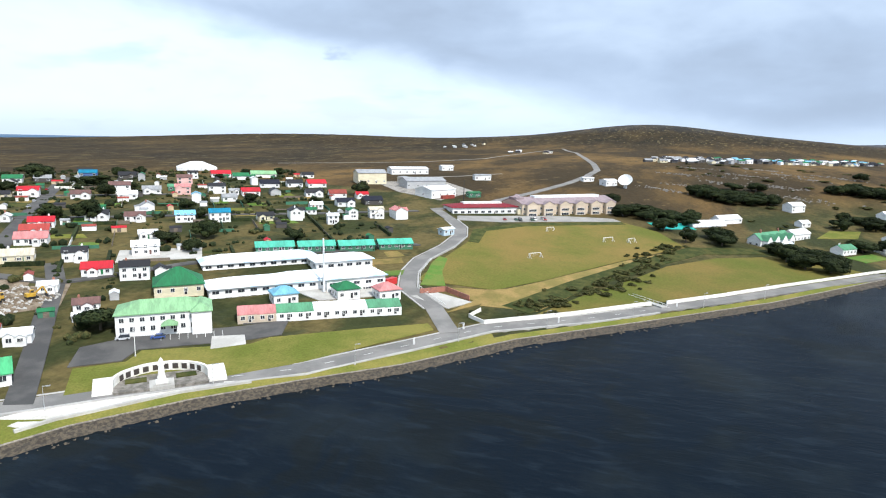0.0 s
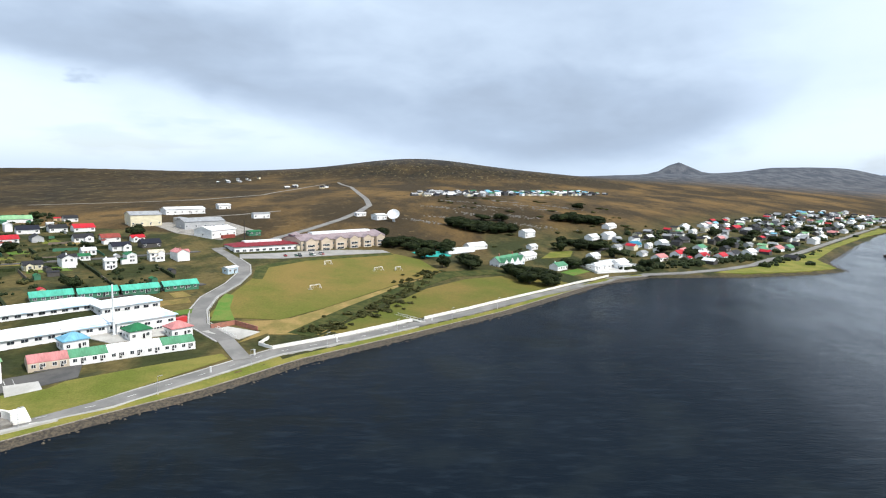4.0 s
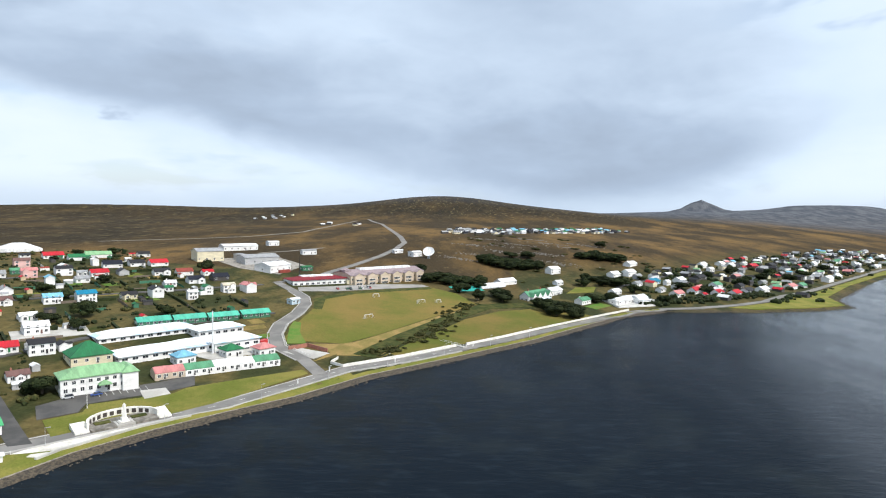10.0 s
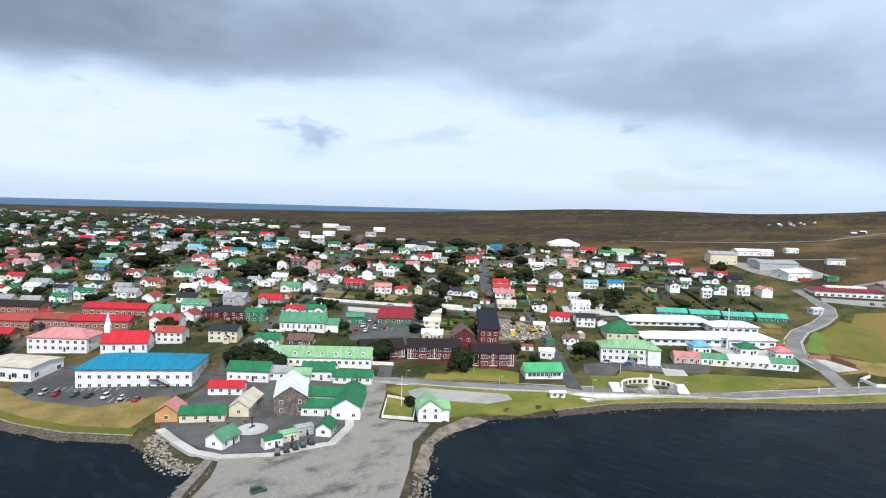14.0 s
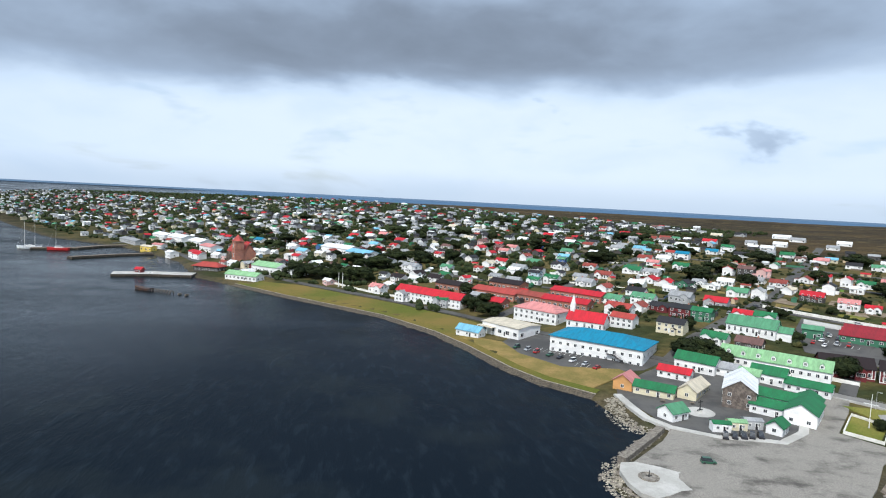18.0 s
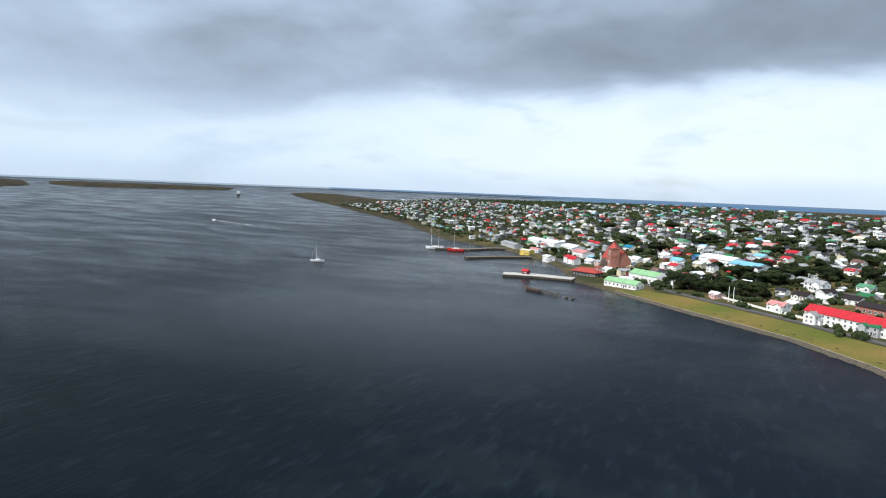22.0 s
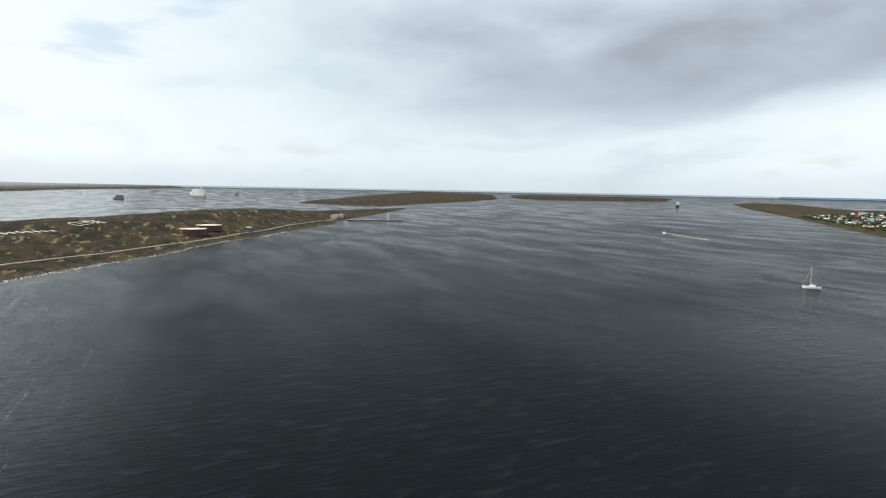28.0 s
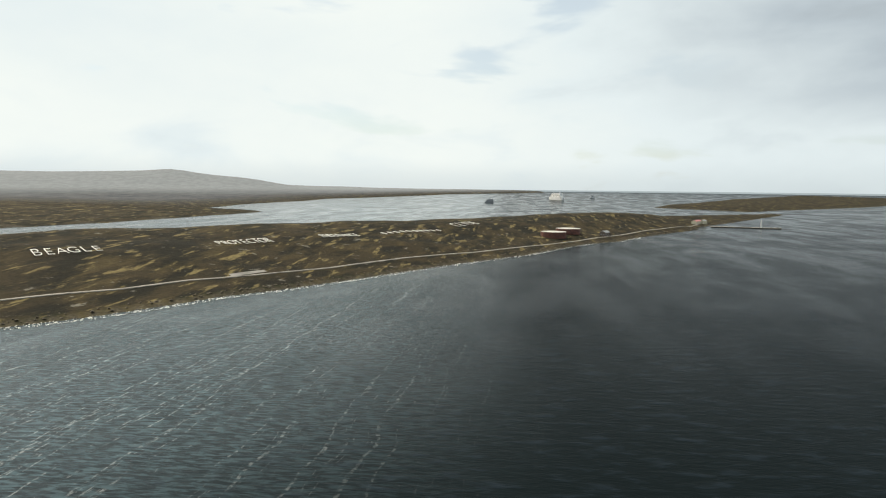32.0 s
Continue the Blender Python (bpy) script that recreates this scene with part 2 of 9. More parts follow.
DARK_STONE = material("weedy_boulders", (0.105, 0.085, 0.058), (0.038, 0.032, 0.024), rough=0.95, scale=6, fine=20, bump=0.5, vary=0.45)
STONE = material("shore_boulders", (0.30, 0.27, 0.22), (0.16, 0.14, 0.12), rough=0.95, scale=6, fine=20, bump=0.5, vary=0.45)
TIMBER = material("weathered_timber", (0.20, 0.16, 0.12), (0.12, 0.10, 0.08), rough=0.9, scale=5, stretch=(1, 6, 6))
METAL = material("galvanised_steel", (0.55, 0.56, 0.57), rough=0.4, metal=0.6)
BLACK = material("black_rubber", (0.03, 0.03, 0.03), rough=0.8)
RED = material("red_paint", (0.50, 0.03, 0.03), rough=0.4)
GRASS = material("mown_grass", (0.120, 0.140, 0.025), (0.205, 0.185, 0.048), rough=0.95, scale=0.28, fine=9, bump=0.35, vary=0.25, lo=0.35, hi=0.68, spec=0.1)
FIELD = material("playing_field_grass", (0.098, 0.112, 0.021), (0.180, 0.132, 0.040), rough=0.95, scale=0.10, fine=6, bump=0.3, vary=0.22, lo=0.34, hi=0.70, spec=0.1)
BRIGHT_GRASS = material("bright_green_bank", (0.085, 0.17, 0.03), (0.13, 0.17, 0.04), rough=0.95, scale=0.6, fine=9, bump=0.3, vary=0.2, spec=0.1)
STREAM_SIDE = material("rank_dark_grass", (0.040, 0.055, 0.016), (0.085, 0.085, 0.026), rough=0.95, scale=1.0, fine=9, bump=0.5, vary=0.3, spec=0.1)
STRAW = material("dry_yellow_grass", (0.26, 0.185, 0.07), (0.17, 0.14, 0.045), rough=0.95, scale=0.5, fine=8, bump=0.35, vary=0.25, spec=0.1)
SOIL = material("turned_soil", (0.15, 0.115, 0.08), (0.23, 0.19, 0.14), rough=0.95, scale=1.2, fine=12, bump=0.5, vary=0.3, spec=0.1)
LEAF = material("dark_conifer_leaf", (0.014, 0.023, 0.009), (0.034, 0.044, 0.015), rough=0.9, scale=2, fine=12, bump=0.4, vary=0.5, spec=0.15)
SCRUB = material("gorse_leaf", (0.045, 0.055, 0.018), (0.085, 0.080, 0.028), rough=0.9, scale=3, fine=12, bump=0.4, vary=0.5, spec=0.15)
BARK = material("bark", (0.10, 0.08, 0.06), rough=0.95)


def land_material():
    """Moor, town grass, heath and shore stones, told apart by what grows there (three attributes of the ground) and by
    noise; two more attributes tint the far hills with haze.
    """
    m = bpy.data.materials.new("open_ground")
    m.use_nodes = True
    tree = m.node_tree
    tree.nodes.clear()
    node, calc, mix, smooth, links = wire(tree)
    where = node("ShaderNodeTexCoord").outputs["Object"]
    n = lambda scale, detail=5.0, stretch=None: node("ShaderNodeTexNoise", {"Vector": where if stretch is None else node("ShaderNodeMapping", {0: where, 2: (0, 0, radians(38)), 3: stretch}).outputs[0], "Scale": scale, "Detail": detail, "Roughness": 0.62}).outputs[0]
    lush, heath, shore = (node("ShaderNodeAttribute", attribute_name=a).outputs["Fac"] for a in ("lush", "heath", "shore"))
    broad, mid, fine = n(0.0035, 6.0, (1, 2.6, 1)), n(0.02, 6.0, (1, 1.8, 1)), n(0.35, 4.0)
    moor = mix(smooth(broad, 0.42, 0.64), (0.044, 0.032, 0.016), (0.152, 0.096, 0.035))
    moor = mix(smooth(mid, 0.52, 0.66, (0.0, 0.75)), moor, (0.038, 0.030, 0.017))
    moor = mix(smooth(n(0.055, 5.0, (1, 2.2, 1)), 0.60, 0.70, (0.0, 0.55)), moor, (0.185, 0.132, 0.062))
    dark = mix(smooth(mid, 0.42, 0.60), (0.0095, 0.0090, 0.0055), (0.030, 0.023, 0.012))
    dark = mix(smooth(n(0.013, 6.0, (1, 3.0, 1)), 0.50, 0.68, (0.0, 0.55)), dark, (0.080, 0.060, 0.026))
    dark = mix(smooth(n(0.030, 6.0, (1, 3.6, 1)), 0.555, 0.66, (0.0, 0.75)), dark, (0.195, 0.155, 0.070))
    dark = mix(smooth(n(0.09, 4.0), 0.63, 0.70, (0.0, 0.5)), dark, (0.24, 0.23, 0.20))
    green = mix(smooth(mid, 0.40, 0.62), (0.034, 0.040, 0.014), (0.110, 0.088, 0.034))
    green = mix(smooth(n(0.05, 4.0), 0.55, 0.66, (0.0, 0.7)), green, (0.035, 0.042, 0.020))
    stones = mix(smooth(n(0.6, 5.0), 0.40, 0.62), (0.085, 0.072, 0.052), (0.040, 0.035, 0.027))
    tone = mix(heath, mix(lush, moor, green), dark)
    # grey stone of the far hills, its base colour tinted blue-grey for distance haze
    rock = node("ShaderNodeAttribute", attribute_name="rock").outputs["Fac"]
    hazy_crag = mix(smooth(n(0.012, 6.0, (1, 2.0, 1)), 0.40, 0.62), (0.062, 0.070, 0.085), (0.115, 0.122, 0.135))
    tone = mix(rock, tone, hazy_crag)
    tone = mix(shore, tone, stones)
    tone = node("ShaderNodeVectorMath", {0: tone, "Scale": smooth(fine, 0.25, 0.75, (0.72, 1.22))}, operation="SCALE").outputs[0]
    # pale haze over the northern hills, mixed into their colour
    pale_haze = node("ShaderNodeAttribute", attribute_name="hill_haze").outputs["Fac"]
    tone = mix(pale_haze, tone, mix(smooth(mid, 0.35, 0.65), (0.22, 0.235, 0.25), (0.18, 0.195, 0.21)))
    lumps = node("ShaderNodeBump", {"Strength": calc("SUBTRACT", 0.6, calc("MULTIPLY", pale_haze, 0.6)), "Distance": 0.8, "Height": calc("ADD", fine, calc("MULTIPLY", mid, 2.0))}).outputs[0]
    shade = node("ShaderNodeBsdfPrincipled", {"Base Color": tone, "Roughness": 0.96, "Normal": lumps, "Specular IOR Level": 0.1})
    links.new(shade.outputs[0], node("ShaderNodeOutputMaterial").inputs[0])
    return m


def water_material():
    """Dark sea with short wind waves, calmer slicks between them."""
    m = bpy.data.materials.new("harbour_water")
    m.use_nodes = True
    tree = m.node_tree
    tree.nodes.clear()
    node, calc, mix, smooth, links = wire(tree)
    where = node("ShaderNodeTexCoord").outputs["Object"]
    n = lambda vector, scale, detail, rough=0.6, bend=0.0: node("ShaderNodeTexNoise", {"Vector": vector, "Scale": scale, "Detail": detail, "Roughness": rough, "Distortion": bend}).outputs[0]
    turn = lambda degrees, stretch: node("ShaderNodeMapping", {0: where, 2: (0, 0, radians(degrees)), 3: stretch}).outputs[0]
    # crests lie across the westerly wind
    spot = node("ShaderNodeSeparateXYZ", {0: where})
    east = smooth(spot.outputs[0], 90.0, 320.0)
    waves = calc("ADD", calc("MULTIPLY", calc("SUBTRACT", 1.0, east), n(turn(58, (1.0, 0.30, 1.0)), 0.26, 5.0, 0.66, 0.3)), calc("MULTIPLY", east, n(turn(14, (1.0, 0.30, 1.0)), 0.26, 5.0, 0.66, 0.3)))
    ripple = n(turn(8, (1.0, 0.4, 1.0)), 1.6, 3.0)
    slick = n(turn(40, (1.0, 3.0, 1.0)), 0.006, 5.0, 0.6, 0.6)
    patch = n(turn(-20, (1.0, 2.2, 1.0)), 0.022, 5.0, 0.6, 0.4)
    wind = smooth(calc("ADD", calc("MULTIPLY", slick, 0.7), calc("MULTIPLY", patch, 0.3)), 0.28, 0.72)
    height = calc("ADD", calc("MULTIPLY", waves, 1.0), calc("MULTIPLY", ripple, 0.28))
    lumps = node("ShaderNodeBump", {"Strength": calc("MULTIPLY", smooth(wind, 0.0, 1.0, (0.24, 0.46)), smooth(spot.outputs[0], 2000.0, 900.0, (0.15, 1.0))), "Distance": 1.0, "Height": height}).outputs[0]
    weed = n(where, 0.02, 5.0)
    tone = mix(smooth(weed, 0.50, 0.64), (0.0056, 0.0098, 0.0155), (0.010, 0.0148, 0.019))
    shallow = calc("MULTIPLY", smooth(calc("ADD", spot.outputs[1], calc("MULTIPLY", spot.outputs[0], 0.95)), -170.0, -290.0), smooth(n(where, 0.035, 5.0, 0.62, 0.8), 0.50, 0.62))
    tone = mix(calc("MULTIPLY", shallow, 0.55), tone, (0.0085, 0.0105, 0.0095))
    tone = mix(smooth(spot.outputs[0], 60.0, 260.0), tone, (0.0046, 0.0078, 0.0090))
    # wind rows of foam in the open northern half of the harbour
    sway = node("ShaderNodeTexNoise", {"Vector": where, "Scale": 0.03, "Detail": 3.0}).outputs["Color"]
    bent = node("ShaderNodeVectorMath", {0: node("ShaderNodeVectorMath", {0: sway, "Scale": 10.0}, operation="SCALE").outputs[0], 1: where}, operation="ADD").outputs[0]
    lane = node("ShaderNodeMapping", {0: node("ShaderNodeMapping", {0: bent, 2: (0, 0, radians(3))}).outputs[0], 3: (0.014, 1.9, 1.0)}).outputs[0]
    rows, speck = n(lane, 0.34, 5.0, 0.65), n(where, 0.5, 4.0, 0.7)
    windy_sheen = calc("MULTIPLY", smooth(calc("ADD", spot.outputs[0], calc("MULTIPLY", spot.outputs[1], 0.9)), 200.0, 400.0), smooth(spot.outputs[1], -20.0, 150.0))
    foam = calc("MULTIPLY", calc("MULTIPLY", smooth(rows, 0.575, 0.62), smooth(speck, 0.45, 0.62)), windy_sheen)
    caps = calc("MULTIPLY", smooth(speck, 0.80, 0.84), smooth(waves, 0.55, 0.7))
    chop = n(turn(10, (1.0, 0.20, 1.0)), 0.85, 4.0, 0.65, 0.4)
    # sky light on the chop is put into the base colour here
    tone = mix(calc("MULTIPLY", windy_sheen, smooth(chop, 0.43, 0.62, (0.08, 0.66))), tone, (0.078, 0.128, 0.148))
    tone = mix(calc("MINIMUM", calc("ADD", calc("MULTIPLY", foam, 0.45), caps), 0.6), tone, (0.42, 0.45, 0.45))
    # crests are painted lighter and bluer, as faces turned to the sky
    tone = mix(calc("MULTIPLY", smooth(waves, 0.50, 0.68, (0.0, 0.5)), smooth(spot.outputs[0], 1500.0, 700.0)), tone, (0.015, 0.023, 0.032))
    # the open sea south of the town is a plain rough blue
    open_sea = calc("MULTIPLY", smooth(spot.outputs[1], -1850.0, -2250.0), smooth(spot.outputs[0], 1500.0, 1000.0))
    tone = mix(open_sea, tone, (0.085, 0.145, 0.23))
    # specular level is set by place: low in the open middle, higher in patches off both shores
    west_gloss = calc("MULTIPLY", smooth(calc("ADD", spot.outputs[1], calc("MULTIPLY", spot.outputs[0], 0.35)), 35.0, 150.0), smooth(spot.outputs[0], 90.0, -60.0))
    gloss = calc("ADD", calc("MULTIPLY", smooth(wind, 0.0, 1.0, (0.021, 0.015)), calc("MULTIPLY", smooth(spot.outputs[0], 60.0, 260.0, (1.0, 0.6)), smooth(spot.outputs[1], -350.0, -900.0, (1.0, 0.55)))), calc("ADD", calc("MULTIPLY", west_gloss, 0.45), calc("ADD", calc("ADD", calc("MULTIPLY", windy_sheen, 0.15), calc("MULTIPLY", smooth(spot.outputs[1], 110.0, 260.0), calc("MULTIPLY", smooth(spot.outputs[0], 120.0, 240.0), 0.16))), calc("MULTIPLY", calc("MULTIPLY", smooth(spot.outputs[1], -120.0, -300.0), calc("MULTIPLY", smooth(spot.outputs[0], 70.0, 170.0), smooth(spot.outputs[0], 420.0, 180.0))), 0.07))))
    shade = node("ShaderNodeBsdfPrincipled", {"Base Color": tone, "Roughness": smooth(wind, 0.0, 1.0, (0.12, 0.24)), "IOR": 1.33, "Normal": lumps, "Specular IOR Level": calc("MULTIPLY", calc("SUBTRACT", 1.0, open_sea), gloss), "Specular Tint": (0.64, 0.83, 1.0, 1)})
    links.new(shade.outputs[0], node("ShaderNodeOutputMaterial").inputs[0])
    return m


# flat glowing colour with the far haze already mixed in
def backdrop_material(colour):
    m = bpy.data.materials.new("far_haze_glow")
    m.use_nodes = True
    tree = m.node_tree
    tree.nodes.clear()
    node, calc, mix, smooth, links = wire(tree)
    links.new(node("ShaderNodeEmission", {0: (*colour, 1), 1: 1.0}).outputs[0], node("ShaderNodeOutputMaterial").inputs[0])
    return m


LAND, WATER = land_material(), water_material()

# ---- the lie of the land ----
SOUTH_WEST = [(-4990, 4990), (-2600, 3300), (-2250, 2600), (-1960, 1880), (-1849, 1641), (-1500, 1222), (-1214, 915), (-979, 680), (-817, 529),
              (-648, 386), (-594, 366), (-572, 324), (-554, 259), (-549, 215), (-544, 177), (-516, 138), (-468, 99), (-411, 53), (-360, 4),
              (-316, -40), (-279, -66), (-256, -88), (-235, -106), (-213, -121), (-189, -131), (-165, -145), (-142, -146), (-128, -139)]
SOUTH_EAST = [(-114, -126), (-99, -113), (-88, -101), (-66, -101), (-46, -112), (-40, -134), (-46, -145), (-69, -169), (-63, -180), (-62, -189), (-60, -206),
              (-44, -223), (-34, -242), (-20, -282), (-7, -311), (21, -353), (53, -382), (88, -414), (131, -458), (168, -494), (213, -597),
              (311, -716), (433, -802), (534, -929), (678, -1113), (1026, -1478), (1532, -2009), (2440, -2920), (2500, -3150), (1900, -2950), (1250, -2350),
              (300, -2500), (-700, -2450), (-1250, -2350), (-1800, -2000), (-2300, -1650), (-2800, -1350), (-3700, -1150), (-4990, -1050)]
SOUTH = SOUTH_WEST + SOUTH_EAST
CAMBER = [(-1800, 2600), (-400, 1050), (250, 440), (413, 260), (440, 235), (480, 209), (511, 192), (544, 163), (605, 121), (703, 58), (795, -12), (825, -28), (945, -97), (986, -143),
          (1078, -195), (1278, -340), (1335, -352), (1700, -600), (2020, -812), (2045, -790), (1820, -450), (1500, -60), (1230, 240), (1000, 480), (720, 680), (300, 1100), (-1300, 2900)]
NORTH = [(500, 2200), (930, 830), (1199, 735), (1740, 640), (1790, 680), (1880, 900), (2400, 950), (3300, 900), (4200, 350), (4650, -300), (4780, -300), (4990, 500), (4990, 4990), (-2000, 4990)]
POINT = [(2225, -798), (2381, -931), (2828, -1404), (3238, -1911), (3774, -2202), (4237, -1847), (3772, -1296), (3004, -740), (2583, -576)]

FAR_SHORE = [(3387, -2099), (3117, -2141), (2957, -2427), (2804, -2807), (3021, -3083), (3375, -2785), (3724, -2316)]


def shore_distance(x, y, outline):
    """Metres inside (positive) or outside an outline, for arrays of places."""
    best, inside = np.full(x.shape, 1e12), np.zeros(x.shape, bool)
    for (ax, ay), (bx, by) in zip(outline, outline[1:] + outline[:1]):
        dx, dy = bx - ax, by - ay
        s = np.clip(((x - ax) * dx + (y - ay) * dy) / (dx * dx + dy * dy), 0, 1)
        best = np.minimum(best, (x - ax - s * dx) ** 2 + (y - ay - s * dy) ** 2)
        cross = (ay > y) != (by > y)
        inside ^= cross & (x < ax + dx * (y - ay) / (dy if dy else 1e-9))
    return np.where(inside, 1, -1) * np.sqrt(best)


def hump(x, y, cx, cy, along, across, turn, high):
    """A smooth hill with its longer side turned so many degrees from +x."""
    c, s = math.cos(math.radians(turn)), math.sin(math.radians(turn))
    u, v = (x - cx) * c + (y - cy) * s, -(x - cx) * s + (y - cy) * c
    return high * np.exp(-((u / along) ** 2) - (v / across) ** 2)


def roll(x, y, size, seed):
    """Smooth uneven ground, between about -1 and 1."""
    a, b, c = seed * 1.7, seed * 2.9, seed * 0.8
    return (np.sin(x / size + a + 1.3 * np.sin(y / size * 0.7 + b)) + np.sin(y / size * 1.15 + c + 1.1 * np.sin(x / size * 0.8 + a)) +
            0.6 * np.sin((x + y) / size * 1.9 + b) * np.sin((x - y) / size * 1.6 + c)) / 2.6


def far_lift(x, y):
    """Beyond three kilometres the distance is drawn in, and sea and land rise towards eye level."""
    r = np.minimum(np.hypot(x - 20, y - 10), 4800)
    return 50 * (np.clip(r - 3000, 0, None) / 1950) ** 1.6


def land_height(x, y):
    x, y = np.asarray(x, float), np.asarray(y, float)
    s, c, n, p, q = (shore_distance(x, y, o) for o in (SOUTH, CAMBER, NORTH, POINT, FAR_SHORE))
    pos = lambda d: np.clip(d, 0, None)
    bank = lambda d: np.where(d > 0, 1.9 * np.clip(d / 5, 0, 1), np.maximum(0.16 * d, -6))
    south = bank(s) + 40 * (1 - np.exp(-(pos(s - 8) / 270) ** 1.35))
    apron = np.exp(-((x + 90) / 70) ** 4 - ((y + 170) / 75) ** 4)
    south = np.where(s > 0, south * (1 - 0.55 * apron) + 0.9 * apron * np.clip(s / 5, 0, 1), south)
    inland = np.clip((s - 300) / 500, 0, 1)
    south += inland * (hump(x, y, 90, -1080, 420, 300, -50, 10) + hump(x, y, -250, -1720, 1500, 420, -10, 14) + hump(x, y, 1150, -1950, 600, 260, -45, 14) + hump(x, y, -2350, -60, 560, 560, 60, 57) + hump(x, y, -1800, -1220, 560, 380, -58, 33) + hump(x, y, -2330, -60, 230, 230, 60, 20) + hump(x, y, -2400, 200, 1500, 600, 75, 16) + hump(x, y, -2300, -1000, 900, 600, 0, 12)) + np.clip((s - 150) / 190, 0, 1) * hump(x, y, -1000, 0, 500, 350, 50, 8)
    south += inland * (2.5 * roll(x, y, 190, 1) + 4 * roll(x, y, 420, 2) * np.clip((s - 600) / 900, 0, 1))
    south += np.clip((s - 120) / 300, 0, 1) * (hump(x, y, -3150, 1223, 850, 480, 118, 58) + hump(x, y, -3150, 1223, 75, 85, 30, 58) + hump(x, y, -3370, 2058, 560, 330, 128, 72) + hump(x, y, -3420, 2280, 150, 120, 128, 12) + hump(x, y, -3300, 1760, 90, 120, 128, 8)
             + hump(x, y, -3390, 3100, 900, 260, 130, 55) + hump(x, y, -3520, 2900, 130, 90, 0, 18) + hump(x, y, -3250, 3300, 120, 90, 0, 16))
    camber = bank(c) + hump(x, y, 1390, -190, 230, 90, -35, 11) * np.clip(c / 40, 0, 1) + hump(x, y, 1050, 70, 280, 110, -38, 7) * np.clip(c / 40, 0, 1) + hump(x, y, 640, 420, 240, 120, -40, 6) * np.clip(c / 40, 0, 1) + 2.2 * roll(x, y, 34, 6) * np.clip(c / 120, 0, 1) + 22 * (1 - np.exp(-(pos(c - 5) / 150) ** 1.35)) * (0.55 + 0.45 * np.clip((1750 - x) / 900, 0, 1)) + 1.6 * roll(x, y, 90, 3) * np.clip(c / 150, 0, 1)
    north = bank(n) + 22 * (1 - np.exp(-pos(n) / 260)) + np.clip(n / 400, 0, 1) * (hump(x, y, 3950, 2100, 560, 500, 120, 74) + hump(x, y, 4050, 1620, 260, 220, 120, 24) + hump(x, y, 3300, 2900, 900, 600, 140, 85) + hump(x, y, 3900, 2080, 110, 130, 30, 16) + 7 * roll(x, y, 230, 4))
    point = bank(p) + 14 * (1 - np.exp(-(pos(p) / 150) ** 1.3))
    beyond = bank(q) + 13 * (1 - np.exp(-pos(q) / 120))
    return np.maximum.reduce([south, camber, north, point, beyond]) + far_lift(x, y)


def ground(x, y):
    return float(land_height(np.array([x]), np.array([y]))[0])


def mesh_object(name, verts, faces, mat, smooth_faces=False):
    me = bpy.data.meshes.new(name)
    me.from_pydata(verts, [], faces)
    me.materials.append(mat)
    if smooth_faces:
        me.polygons.foreach_set("use_smooth", [True] * len(me.polygons))
    return new(name, me)


def spread(lo, hi, fine_lo, fine_hi, step, growth=1.13):
    """Grid lines, evenly spaced in the middle and ever wider towards both ends."""
    line = list(np.arange(fine_lo, fine_hi + step, step))
    for end, side in ((lo, 0), (hi, -1)):
        gap = step
        while True:
            gap = min(gap * growth, 50)
            nxt = line[side] + (gap if side else -gap)
            if (nxt >= end) if side else (nxt <= end):
                line.insert(0, end) if side == 0 else line.append(end)
                break
            line.insert(0, nxt) if side == 0 else line.append(nxt)
    return np.array(line)


